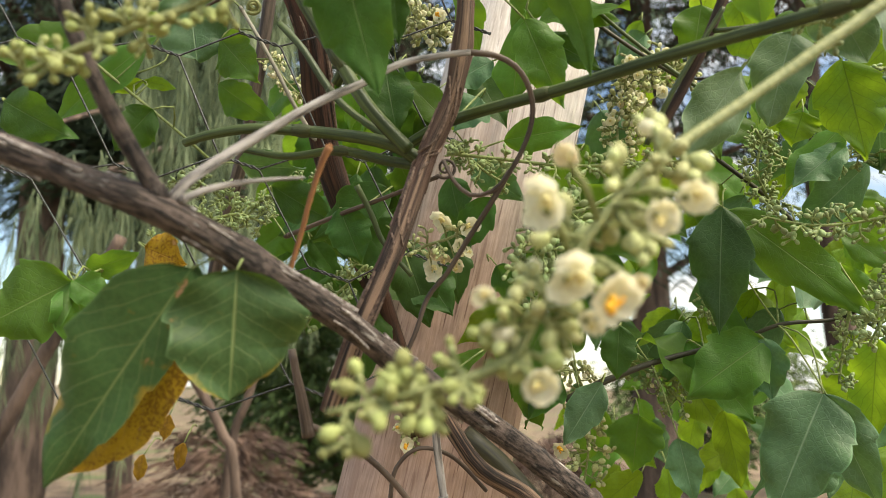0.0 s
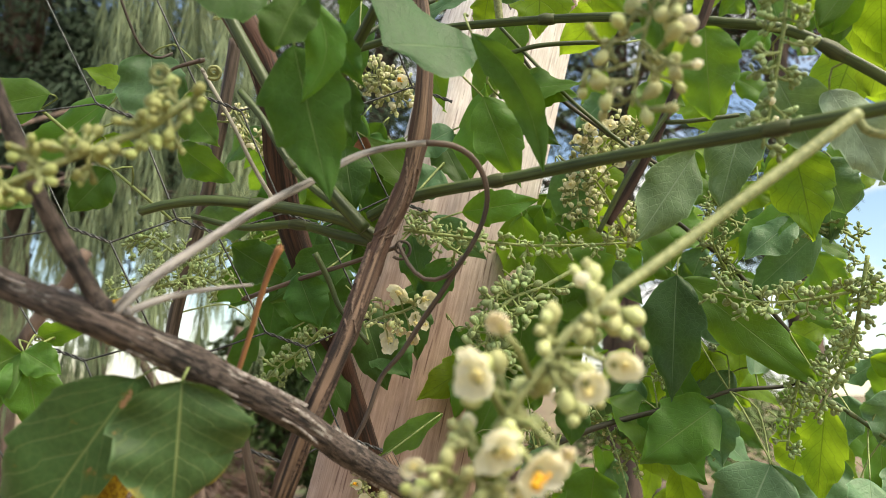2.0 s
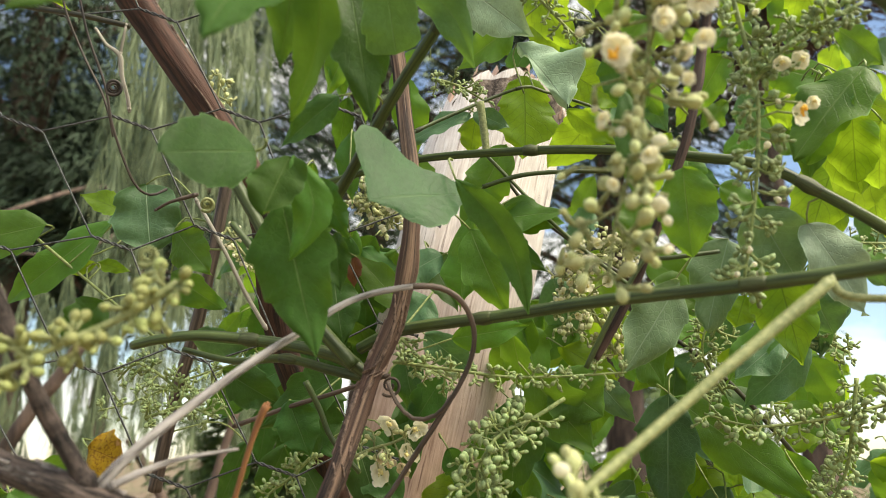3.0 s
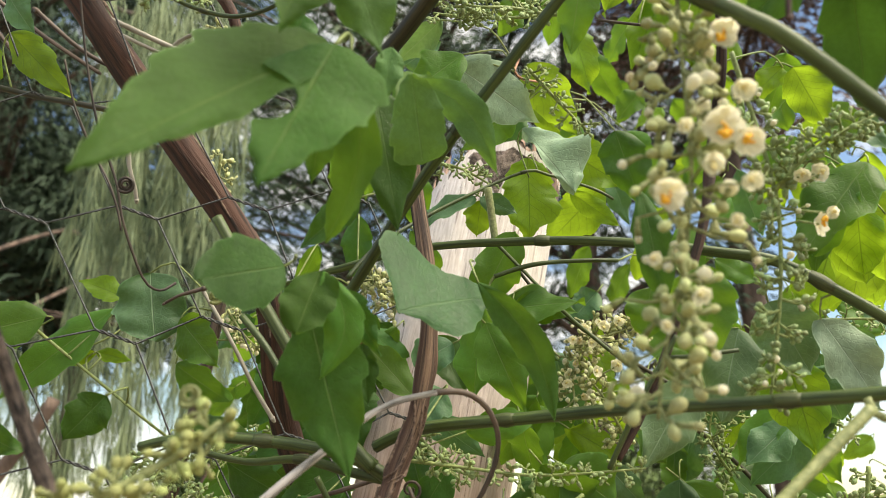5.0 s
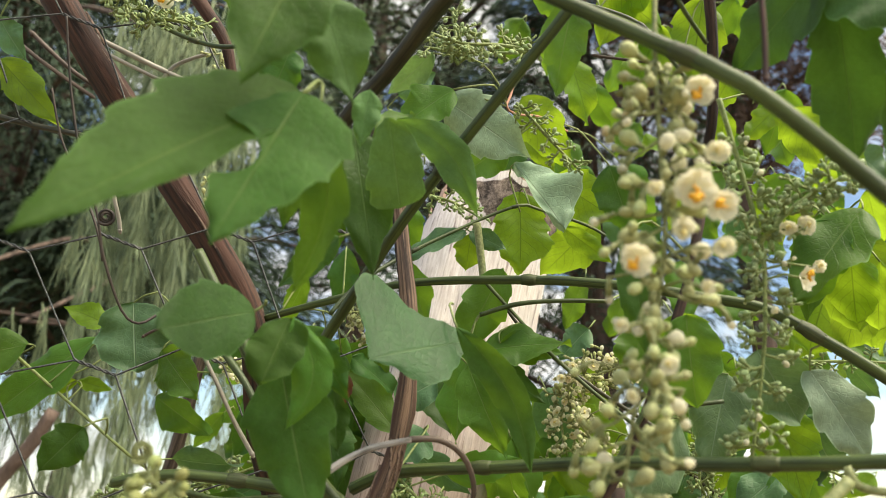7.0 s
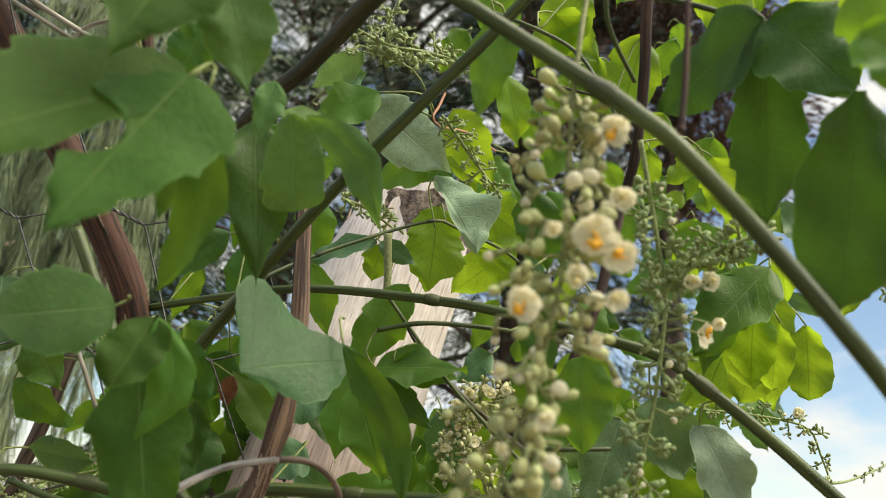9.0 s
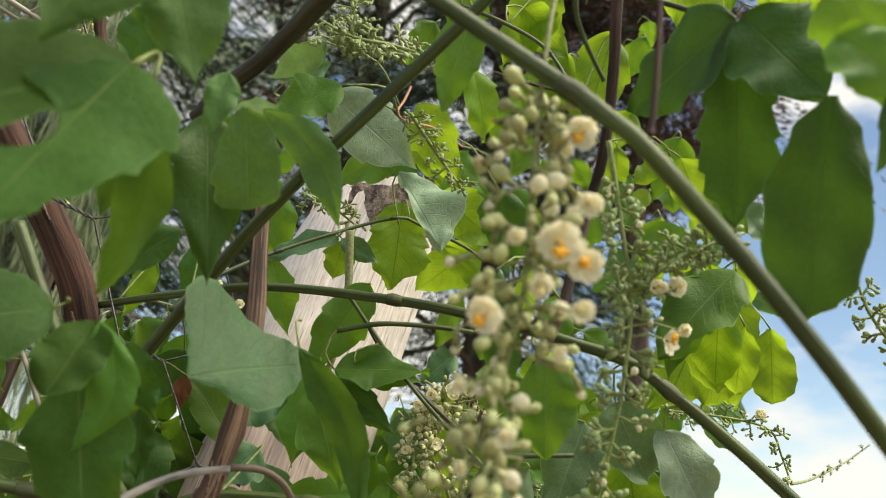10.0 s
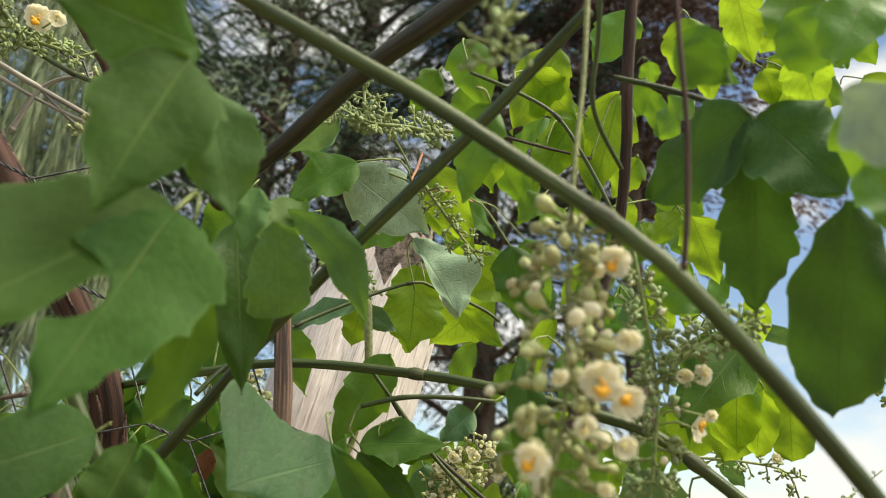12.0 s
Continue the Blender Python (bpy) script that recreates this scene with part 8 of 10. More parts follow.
leaf(dark_up, (0.2442, 0.4755, 1.8378), (0.2314, 0.4973, 1.8116), (-0.3781, -0.7937, -0.4766), 0.0264, "ovate", "bright", seed=348, bend=0.136)
leaf(dark_up, (0.2790, 0.4268, 1.8928), (0.2591, 0.4487, 1.8836), (-0.6223, -0.7085, -0.3329), 0.0178, "ovate", "green", seed=349, bend=0.135)
leaf(dark_up, (0.3249, 0.5084, 1.7973), (0.3796, 0.5456, 1.7859), (0.3486, -0.7023, -0.6206), 0.0253, "ovate", "green", seed=350, bend=0.096)
leaf(dark_up, (0.1971, 0.5320, 1.7219), (0.1815, 0.5781, 1.6760), (-0.8063, -0.5318, -0.2591), 0.0286, "lance", "bright", seed=351, bend=0.168)
leaf(dark_up, (0.1696, 0.6406, 1.8172), (0.1903, 0.6667, 1.7930), (-0.0434, -0.6600, -0.7500), 0.0198, "lance", "green", seed=352, bend=0.160)
leaf(dark_up, (0.1861, 0.5253, 1.8212), (0.1677, 0.5429, 1.8008), (-0.6997, -0.7143, 0.0136), 0.0275, "ovate", "green", seed=353, bend=0.144)
leaf(dark_up, (0.1930, 0.5478, 1.9063), (0.1784, 0.5857, 1.8853), (-0.9127, -0.3994, -0.0859), 0.0406, "ovate", "green", seed=354, bend=0.229)
leaf(dark_up, (0.2344, 0.5068, 1.7351), (0.2172, 0.5236, 1.7193), (-0.8003, -0.4440, 0.4029), 0.0308, "ovate", "green", seed=355, bend=0.072)
leaf(dark_up, (0.3219, 0.5405, 1.7668), (0.3165, 0.5565, 1.7319), (-0.5622, -0.7811, -0.2717), 0.0212, "lance", "bright", seed=356, bend=0.223)
leaf(dark_up, (0.2179, 0.5538, 1.9213), (0.2110, 0.5991, 1.8967), (-0.0289, -0.4808, -0.8764), 0.0284, "ovate", "green", seed=357, bend=0.072)
leaf(left_green, (-0.0513, 0.6047, 1.4904), (-0.0429, 0.6142, 1.4519), (0.1658, -0.9652, -0.2025), 0.0182, "ovate", "dark", seed=358, bend=0.096)
leaf(left_green, (-0.1204, 0.5894, 1.5449), (-0.1688, 0.5962, 1.5113), (-0.0041, -0.9813, -0.1925), 0.0316, "ovate", "green", seed=359, bend=0.101)
leaf(left_green, (-0.1312, 0.6280, 1.5451), (-0.1664, 0.6403, 1.5116), (0.1186, -0.8851, -0.4500), 0.0241, "ovate", "dark", seed=360, bend=0.082)
leaf(left_green, (-0.0182, 0.5925, 1.5532), (-0.0318, 0.5980, 1.4976), (0.2900, -0.9430, -0.1631), 0.0254, "ovate", "dark", seed=361, bend=0.219)
leaf(left_green, (-0.1202, 0.6189, 1.5231), (-0.1283, 0.6258, 1.4714), (0.0972, -0.9844, -0.1464), 0.0248, "ovate", "dark", seed=362, bend=0.194)
leaf(left_green, (-0.0840, 0.5458, 1.5461), (-0.1361, 0.5651, 1.5237), (-0.4260, -0.8728, 0.2383), 0.0271, "lance", "dark", seed=363, bend=0.120)
leaf(left_green, (-0.0871, 0.5308, 1.4874), (-0.1085, 0.5513, 1.4481), (0.2045, -0.8174, -0.5385), 0.0217, "lance", "dark", seed=370, bend=0.224)
leaf(left_green, (-0.1236, 0.6059, 1.5461), (-0.0953, 0.6207, 1.5138), (-0.3033, -0.7374, -0.6036), 0.0338, "ovate", "dark", seed=372, bend=0.199)
leaf(left_green, (-0.0626, 0.5558, 1.5746), (-0.0668, 0.5600, 1.5164), (-0.0972, -0.9932, -0.0635), 0.0292, "ovate", "dark", seed=373, bend=0.151)
leaf(left_green, (-0.0514, 0.6113, 1.5717), (-0.0444, 0.6293, 1.5316), (-0.3330, -0.8374, -0.4334), 0.0258, "lance", "dark", seed=374, bend=0.194)
leaf(left_green, (-0.0638, 0.5458, 1.4994), (-0.0281, 0.5722, 1.4676), (0.7165, -0.6434, 0.2695), 0.0332, "ovate", "dark", seed=375, bend=0.240)
leaf(left_green, (-0.1163, 0.5407, 1.4898), (-0.1401, 0.5629, 1.4426), (-0.0282, -0.9100, -0.4137), 0.0196, "ovate", "dark", seed=378, bend=0.086)
leaf(left_green, (-0.1123, 0.5679, 1.5211), (-0.0919, 0.5948, 1.4889), (0.6758, -0.7171, -0.1704), 0.0188, "ovate", "dark", seed=379, bend=0.248)
leaf(left_green, (-0.1010, 0.6332, 1.4925), (-0.1053, 0.6502, 1.4552), (0.7170, -0.5998, -0.3551), 0.0207, "ovate", "dark", seed=380, bend=0.134)
leaf(left_green, (-0.0979, 0.6333, 1.5109), (-0.1227, 0.6412, 1.4658), (0.5091, -0.7556, -0.4122), 0.0278, "ovate", "dark", seed=381, bend=0.193)
leaf(left_green, (-0.0691, 0.4897, 1.4810), (-0.0423, 0.4958, 1.4323), (0.5569, -0.8048, 0.2054), 0.0291, "lance", "dark", seed=383, bend=0.143)
leaf(left_green, (-0.0034, 0.5106, 1.5167), (0.0018, 0.5120, 1.4662), (0.2809, -0.9597, 0.0031), 0.0234, "ovate", "dark", seed=384, bend=0.188)
leaf(left_green, (-0.0676, 0.5362, 1.4616), (-0.0631, 0.5488, 1.4163), (0.1028, -0.9608, -0.2574), 0.0220, "lance", "dark", seed=385, bend=0.089)
leaf(left_green, (0.0072, 0.5138, 1.5087), (-0.0394, 0.5036, 1.4794), (0.4963, -0.6648, -0.5583), 0.0266, "ovate", "dark", seed=386, bend=0.219)
leaf(left_green, (-0.0770, 0.4829, 1.5159), (-0.0377, 0.4732, 1.4757), (-0.0637, -0.9826, 0.1743), 0.0226, "ovate", "dark", seed=391, bend=0.050)
leaf(left_green, (-0.0702, 0.5224, 1.5591), (-0.0773, 0.5238, 1.5190), (-0.2746, -0.9614, 0.0157), 0.0187, "lance", "dark", seed=393, bend=0.158)
leaf(dark_stem, (0.0068, 0.4789, 1.7636), (-0.0160, 0.4993, 1.7475), (-0.3128, -0.7781, -0.5446), 0.0141, "ovate", "green", seed=394, bend=0.200)
leaf(dark_stem, (-0.0249, 0.4779, 1.7458), (-0.0357, 0.5085, 1.7193), (-0.4734, -0.6663, -0.5761), 0.0172, "ovate", "green", seed=395, bend=0.205)
leaf(dark_stem, (-0.0473, 0.4498, 1.7531), (-0.0459, 0.4618, 1.7147), (0.0473, -0.9540, -0.2961), 0.0205, "ovate", "green", seed=396, bend=0.135)
leaf(dark_stem, (0.0004, 0.4883, 1.6876), (0.0172, 0.5343, 1.6488), (0.5953, -0.6343, -0.4932), 0.0226, "ovate", "green", seed=397, bend=0.126)
leaf(dark_stem, (-0.0287, 0.4316, 1.7573), (-0.0585, 0.4633, 1.7177), (-0.4853, -0.8234, -0.2941), 0.0290, "ovate", "green", seed=398, bend=0.131)
leaf(dark_stem, (0.0188, 0.3646, 1.7747), (-0.0090, 0.3922, 1.7631), (-0.1059, -0.4427, -0.8904), 0.018, "ovate", "painted_sheen", seed=399, bend=0.102)
leaf(dark_stem, (-0.0086, 0.4568, 1.7354), (0.0051, 0.4897, 1.6879), (0.4601, -0.7865, -0.4120), 0.0256, "lance", "green", seed=400, bend=0.187)
leaf(dark_stem, (-0.0612, 0.4529, 1.6653), (-0.0817, 0.4878, 1.6391), (0.0518, -0.5791, -0.8136), 0.0148, "ovate", "green", seed=401, bend=0.164)
leaf(dark_stem, (-0.0321, 0.4197, 1.6730), (-0.0325, 0.4333, 1.6299), (-0.3203, -0.9039, -0.2836), 0.0204, "ovate", "dark", seed=402, bend=0.152)
leaf(dark_stem, (-0.0457, 0.4853, 1.7293), (-0.0574, 0.5245, 1.7013), (-0.0834, -0.5963, -0.7984), 0.0163, "ovate", "dark", seed=403, bend=0.242)
cluster("blurred pale buds very close to the front", [(-0.1069, 0.1199, 1.6408), (-0.0964, 0.1227, 1.6320), (-0.0925, 0.1248, 1.6257), (-0.0936, 0.1278, 1.6170)], 7, 0.0025, 0.00152, flowers=(), seed=404, start=0.3, per=3, stalk=0.001)
leaf(petiole_fan, (0.1239, 0.1883, 1.7203), (0.1411, 0.1809, 1.7019), (-0.7144, -0.5294, -0.4575), 0.0181, "ovate", "dark", seed=405, bend=0.1, stalk=False)
leaf(petiole_fan, (0.1773, 0.2334, 1.7904), (0.1894, 0.2435, 1.7584), (-0.6531, -0.6162, -0.4401), 0.0195, "ovate", "bright", seed=406, stalk=False)
leaf(petiole_fan, (0.1755, 0.1979, 1.7638), (0.1824, 0.2006, 1.7231), (-0.5062, -0.8507, -0.1419), 0.0234, "ovate", "green", seed=407, stalk=False)
leaf(petiole_fan, (0.1771, 0.1639, 1.7317), (0.1625, 0.1655, 1.7033), (-0.4668, -0.8634, 0.1915), 0.0197, "round", "green", seed=408, stalk=False)
leaf(petiole_fan, (0.2736, 0.3389, 1.8339), (0.2854, 0.3480, 1.8046), (-0.6696, -0.5896, -0.4516), 0.0225, "ovate", "bright", seed=409)
leaf(petiole_fan, (0.2213, 0.3267, 1.8281), (0.2233, 0.3376, 1.7981), (-0.6105, -0.7301, -0.3069), 0.0183, "ovate", "bright", seed=410)
leaf(petiole_fan, (0.2159, 0.3388, 1.8592), (0.2155, 0.3531, 1.8213), (-0.6389, -0.7222, -0.2651), 0.0262, "ovate", "bright", seed=411)
leaf(petiole_fan, (0.1749, 0.3273, 1.8466), (0.1565, 0.3419, 1.8156), (-0.3909, -0.8999, -0.1934), 0.0281, "ovate", "green", seed=412)
leaf(petiole_fan, (0.3039, 0.3646, 1.6912), (0.2988, 0.3791, 1.6549), (-0.7744, -0.6177, -0.1370), 0.0249, "ovate", "bright", seed=413)
leaf(dead_branch, (-0.2010, 0.5724, 1.3707), (-0.2060, 0.5758, 1.3511), (-0.0315, -0.9866, -0.1603), 0.0106, "lance", "yellow", seed=416, label='small dry orange leaf')
leaf(dead_branch, (-0.2319, 0.6184, 1.3890), (-0.2374, 0.6220, 1.3677), (-0.0069, -0.9860, -0.1666), 0.0115, "lance", "yellow", seed=417, label='small dry orange leaf')
leaf(dead_branch, (-0.2524, 0.6231, 1.3578), (-0.2579, 0.6267, 1.3365), (0.0108, -0.9852, -0.1710), 0.0115, "lance", "yellow", seed=418, label='small dry orange leaf')
far_stem = stem("bare_tree", "pinkish-brown bare stem behind the netting", "tree", TRUNK, [(-0.6988, 1.4535, 1.7033), (-0.7386, 1.4638, 1.6365), (-0.8066, 1.4768, 1.5473), (-0.9430, 1.5129, 1.3134), (-1.1250, 1.5713, 0.9460), (-1.3741, 1.6630, 0.1013)], 0.01242, 0.02183, rough=0.1)
far_stem_b = stem("bare_tree", "thin brown bare stem behind the netting", "tree", TRUNK, [(-0.7692, 1.8893, 1.5282), (-0.6416, 1.9369, 1.3037), (-0.5996, 1.9752, 1.1070), (-0.5472, 2.1844, -0.0183)], 0.01144, 0.01859, rough=0.1)
far_stem_c = stem("bare_tree", "thin brown bare stem behind the netting", "tree", TRUNK, [(-0.5952, 2.1878, 1.6130), (-0.6624, 2.2264, 1.3847), (-0.7296, 2.2710, 1.1237), (-0.8506, 2.4863, -0.0823)], 0.01159, 0.01987, rough=0.1)
leaf(right_stem1, (0.0892, 0.4783, 1.4150), (0.0653, 0.4792, 1.3781), (-0.0657, -0.9977, 0.0175), 0.0219, "lance", "pale", seed=419, bend=0.100)
leaf(right_stem1, (0.0553, 0.4821, 1.5012), (0.0547, 0.5023, 1.4587), (-0.6793, -0.6666, -0.3069), 0.0268, "ovate", "green", seed=421, bend=0.189)
leaf(right_stem1, (0.0413, 0.4966, 1.4203), (0.0558, 0.5108, 1.3858), (-0.3764, -0.7896, -0.4846), 0.0213, "ovate", "green", seed=422, bend=0.228)
leaf(right_stem1, (0.1003, 0.5163, 1.4992), (0.1084, 0.5317, 1.4578), (0.5472, -0.8137, -0.1960), 0.0281, "lance", "bright", seed=423, bend=0.122)
leaf(right_stem1, (0.0192, 0.4532, 1.4335), (-0.0174, 0.4621, 1.4083), (-0.4870, -0.7543, 0.4404), 0.0211, "lance", "green", seed=426, bend=0.086)
leaf(right_stem1, (0.1070, 0.5386, 1.4622), (0.1350, 0.5692, 1.4139), (-0.2069, -0.7673, -0.6069), 0.0296, "ovate", "pale", seed=428, bend=0.215)
leaf(right_stem1, (0.0664, 0.4924, 1.4223), (0.0432, 0.5025, 1.3865), (-0.7758, -0.5213, 0.3554), 0.0366, "ovate", "dark", seed=429, bend=0.127)
leaf(right_stem1, (0.0244, 0.5416, 1.4757), (0.0541, 0.5452, 1.4258), (0.7431, -0.5328, 0.4049), 0.0569, "lance", "green", seed=430, bend=0.181)
leaf(right_stem1, (0.0459, 0.5157, 1.4681), (0.0008, 0.5156, 1.4396), (-0.1896, -0.9335, 0.3044), 0.0259, "ovate", "bright", seed=431, bend=0.120)
leaf(right_stem1, (0.0669, 0.4638, 1.5547), (0.0780, 0.4873, 1.5191), (-0.4583, -0.6685, -0.5857), 0.0243, "ovate", "green", seed=432, bend=0.187)
leaf(right_stem1, (0.0584, 0.5118, 1.4877), (0.1076, 0.5378, 1.4525), (0.6455, -0.6231, 0.4416), 0.0494, "lance", "pale", seed=433, bend=0.174)
leaf(right_stem1, (0.0693, 0.4436, 1.5139), (0.0638, 0.4724, 1.4568), (-0.0851, -0.8930, -0.4420), 0.0333, "ovate", "dark", seed=434, bend=0.063)
leaf(right_stem1, (0.0590, 0.5063, 1.4565), (0.0358, 0.5129, 1.4041), (-0.0994, -0.9918, -0.0804), 0.0321, "ovate", "green", seed=437, bend=0.176)
leaf(right_stem1, (0.0551, 0.5167, 1.4618), (0.0672, 0.5214, 1.4262), (0.5356, -0.8416, 0.0701), 0.0209, "ovate", "dark", seed=440, bend=0.240)
leaf(right_stem1, (0.0890, 0.5210, 1.4573), (0.0577, 0.5489, 1.4294), (-0.7766, -0.3455, 0.5269), 0.0433, "ovate", "green", seed=442, bend=0.180)
leaf(right_stem1, (0.0780, 0.4992, 1.4730), (0.0680, 0.5224, 1.4320), (-0.7438, -0.6428, -0.1833), 0.0301, "ovate", "green", seed=445, bend=0.105)
leaf(right_stem1, (0.0107, 0.4945, 1.5592), (0.0472, 0.5069, 1.5338), (-0.0380, -0.8757, -0.4813), 0.0235, "ovate", "pale", seed=446, bend=0.155)
leaf(right_stem1, (0.0410, 0.5010, 1.4770), (0.0265, 0.5102, 1.4277), (0.5172, -0.8010, -0.3016), 0.0274, "lance", "green", seed=447, bend=0.218)
leaf(right_stem1, (0.0662, 0.4858, 1.5153), (0.1128, 0.4992, 1.4754), (0.1290, -0.9760, -0.1755), 0.0254, "ovate", "dark", seed=448, bend=0.232)
leaf(right_stem1, (0.0653, 0.5276, 1.4951), (0.0985, 0.5385, 1.4602), (0.5531, -0.7834, 0.2836), 0.0270, "ovate", "green", seed=449, bend=0.063)
leaf(right_stem1, (0.0739, 0.4358, 1.5257), (0.1139, 0.4575, 1.4835), (0.0081, -0.8927, -0.4506), 0.0329, "ovate", "green", seed=451, bend=0.122)
leaf(left_green, (-0.0330, 0.4546, 1.5016), (-0.0132, 0.4575, 1.4465), (0.2679, -0.9623, 0.0460), 0.0294, "lance", "dark", seed=455, bend=0.243)
leaf(left_green, (0.0264, 0.4698, 1.4849), (0.0469, 0.4596, 1.4532), (-0.6850, -0.6951, -0.2182), 0.0235, "ovate", "dark", seed=458, bend=0.184)
leaf(left_green, (-0.0030, 0.4878, 1.5466), (0.0102, 0.4779, 1.4960), (-0.5217, -0.8525, 0.0309), 0.0245, "ovate", "dark", seed=463, bend=0.186)
leaf(left_green, (-0.0123, 0.4776, 1.4956), (-0.0273, 0.4709, 1.4629), (0.6465, -0.7494, -0.1430), 0.0174, "lance", "dark", seed=464, bend=0.076)
leaf(left_green, (0.0232, 0.4709, 1.5283), (0.0008, 0.4814, 1.4946), (0.0349, -0.9472, -0.3188), 0.0220, "ovate", "dark", seed=466, bend=0.110)
bark_strips(trunk_vine, STRIP, [(-0.2287, 0.3461, 1.8535), (-0.1948, 0.3657, 1.7947), (-0.1438, 0.3906, 1.7195), (-0.1030, 0.4101, 1.6606), (-0.0843, 0.4233, 1.6215), (-0.0780, 0.4576, 1.5540)], 0.00939, 0.00828, 20, 467)
bark_strips(brown_stem, STRIP, [(0.0098, 0.3438, 1.5965), (0.0044, 0.3464, 1.5489), (-0.0084, 0.3448, 1.5146), (-0.0208, 0.3336, 1.4718), (-0.0337, 0.3327, 1.4386), (-0.0479, 0.3414, 1.4011)], 0.00441, 0.00467, 30, 468)
bark_strips(dead_branch, STRIP_GREY, [(-0.1617, 0.2307, 1.4960), (-0.1335, 0.2341, 1.4852), (-0.1106, 0.2369, 1.4762), (-0.0832, 0.2422, 1.4658), (-0.0603, 0.2713, 1.4522), (-0.0371, 0.2985, 1.4381), (-0.0157, 0.3232, 1.4202), (0.0113, 0.3534, 1.4014), (0.0373, 0.3785, 1.3827)], 0.00442, 0.00567, 34, 469)
leaf(main_green, (0.3631, 0.7117, 1.5392), (0.3610, 0.7209, 1.4839), (-0.4314, -0.8924, -0.1325), 0.0229, "lance", "green", seed=470, bend=0.108)
leaf(main_green, (0.3306, 0.6643, 1.4113), (0.3597, 0.6515, 1.3795), (-0.0754, -0.9466, 0.3134), 0.0266, "lance", "bright", seed=471, bend=0.076)
leaf(main_green, (0.2779, 0.5540, 1.4509), (0.2662, 0.5391, 1.4152), (-0.8329, -0.3580, 0.4221), 0.0246, "ovate", "bright", seed=472, bend=0.095)
leaf(main_green, (0.2425, 0.6215, 1.3477), (0.2657, 0.6339, 1.2948), (0.1873, -0.9714, -0.1458), 0.0293, "ovate", "green", seed=473, bend=0.070)
leaf(main_green, (0.4219, 0.6604, 1.4285), (0.4322, 0.6573, 1.3916), (-0.3828, -0.9234, -0.0297), 0.0174, "lance", "pale", seed=474, bend=0.095)
leaf(main_green, (0.2919, 0.7606, 1.4827), (0.3100, 0.7686, 1.4292), (-0.0553, -0.9848, -0.1649), 0.0222, "ovate", "bright", seed=475, bend=0.246)
leaf(main_green, (0.2175, 0.5177, 1.3682), (0.1888, 0.5276, 1.3434), (-0.6723, -0.4144, 0.6134), 0.0254, "ovate", "pale", seed=476, bend=0.201)
leaf(main_green, (0.3184, 0.6257, 1.4365), (0.3044, 0.6122, 1.3801), (-0.0760, -0.9655, 0.2490), 0.0264, "lance", "green", seed=478, bend=0.143)
leaf(main_green, (0.3587, 0.7751, 1.3500), (0.3462, 0.7642, 1.3130), (-0.7292, -0.5492, 0.4082), 0.0242, "lance", "bright", seed=479, bend=0.204)
leaf(main_green, (0.3674, 0.8759, 1.3673), (0.4053, 0.8690, 1.3250), (-0.0554, -0.9921, 0.1124), 0.0256, "lance", "green", seed=480, bend=0.175)
leaf(main_green, (0.4646, 0.8798, 1.3448), (0.5037, 0.8831, 1.3087), (0.3729, -0.8700, 0.3225), 0.0300, "ovate", "green", seed=482, bend=0.217)
leaf(main_green, (0.3223, 0.8177, 1.5917), (0.3376, 0.8246, 1.5578), (-0.6920, -0.5793, -0.4307), 0.0242, "ovate", "pale", seed=484, bend=0.221)
leaf(main_green, (0.3506, 0.6498, 1.5164), (0.3546, 0.6433, 1.4665), (0.2152, -0.9661, 0.1428), 0.0314, "ovate", "bright", seed=486, bend=0.163)
leaf(main_green, (0.5008, 0.8618, 1.4599), (0.4858, 0.8608, 1.4265), (-0.5709, -0.7730, 0.2766), 0.0214, "lance", "pale", seed=487, bend=0.208)
leaf(main_green, (0.4971, 0.8218, 1.5641), (0.4571, 0.8293, 1.5418), (-0.1397, -0.9872, -0.0775), 0.0234, "ovate", "bright", seed=488, bend=0.235)
leaf(main_green, (0.2974, 0.8349, 1.3822), (0.3316, 0.8238, 1.3519), (-0.2267, -0.9690, 0.0985), 0.0185, "ovate", "pale", seed=491, bend=0.174)
leaf(main_green, (0.3913, 0.6998, 1.3832), (0.4208, 0.7150, 1.3404), (0.3536, -0.9313, -0.0875), 0.0255, "ovate", "green", seed=492, bend=0.159)
leaf(main_green, (0.3403, 0.8818, 1.4164), (0.3780, 0.8819, 1.3847), (-0.2430, -0.9243, -0.2942), 0.0209, "ovate", "dark", seed=493, bend=0.102)
leaf(main_green, (0.4460, 0.8516, 1.5903), (0.4811, 0.8634, 1.5721), (0.2931, -0.9546, -0.0539), 0.0258, "ovate", "bright", seed=494, bend=0.225)
leaf(main_green, (0.4256, 0.7844, 1.3283), (0.4527, 0.7785, 1.3004), (0.2892, -0.8397, 0.4596), 0.0261, "ovate", "bright", seed=496, bend=0.242)
leaf(main_green, (0.4480, 0.7592, 1.3437), (0.4948, 0.7423, 1.3091), (-0.5119, -0.8053, -0.2989), 0.0327, "lance", "pale", seed=498, bend=0.052)
leaf(main_green, (0.2199, 0.5353, 1.5231), (0.2559, 0.5502, 1.4874), (0.5487, -0.8078, 0.2152), 0.0386, "ovate", "dark", seed=499, bend=0.162)
leaf(main_green, (0.3099, 0.6358, 1.4235), (0.3191, 0.6331, 1.3736), (0.1484, -0.9855, 0.0817), 0.0267, "ovate", "green", seed=500, bend=0.247)
leaf(main_green, (0.4207, 0.6973, 1.4774), (0.4189, 0.6935, 1.4322), (-0.9242, -0.3761, 0.0671), 0.0253, "ovate", "pale", seed=501, bend=0.155)
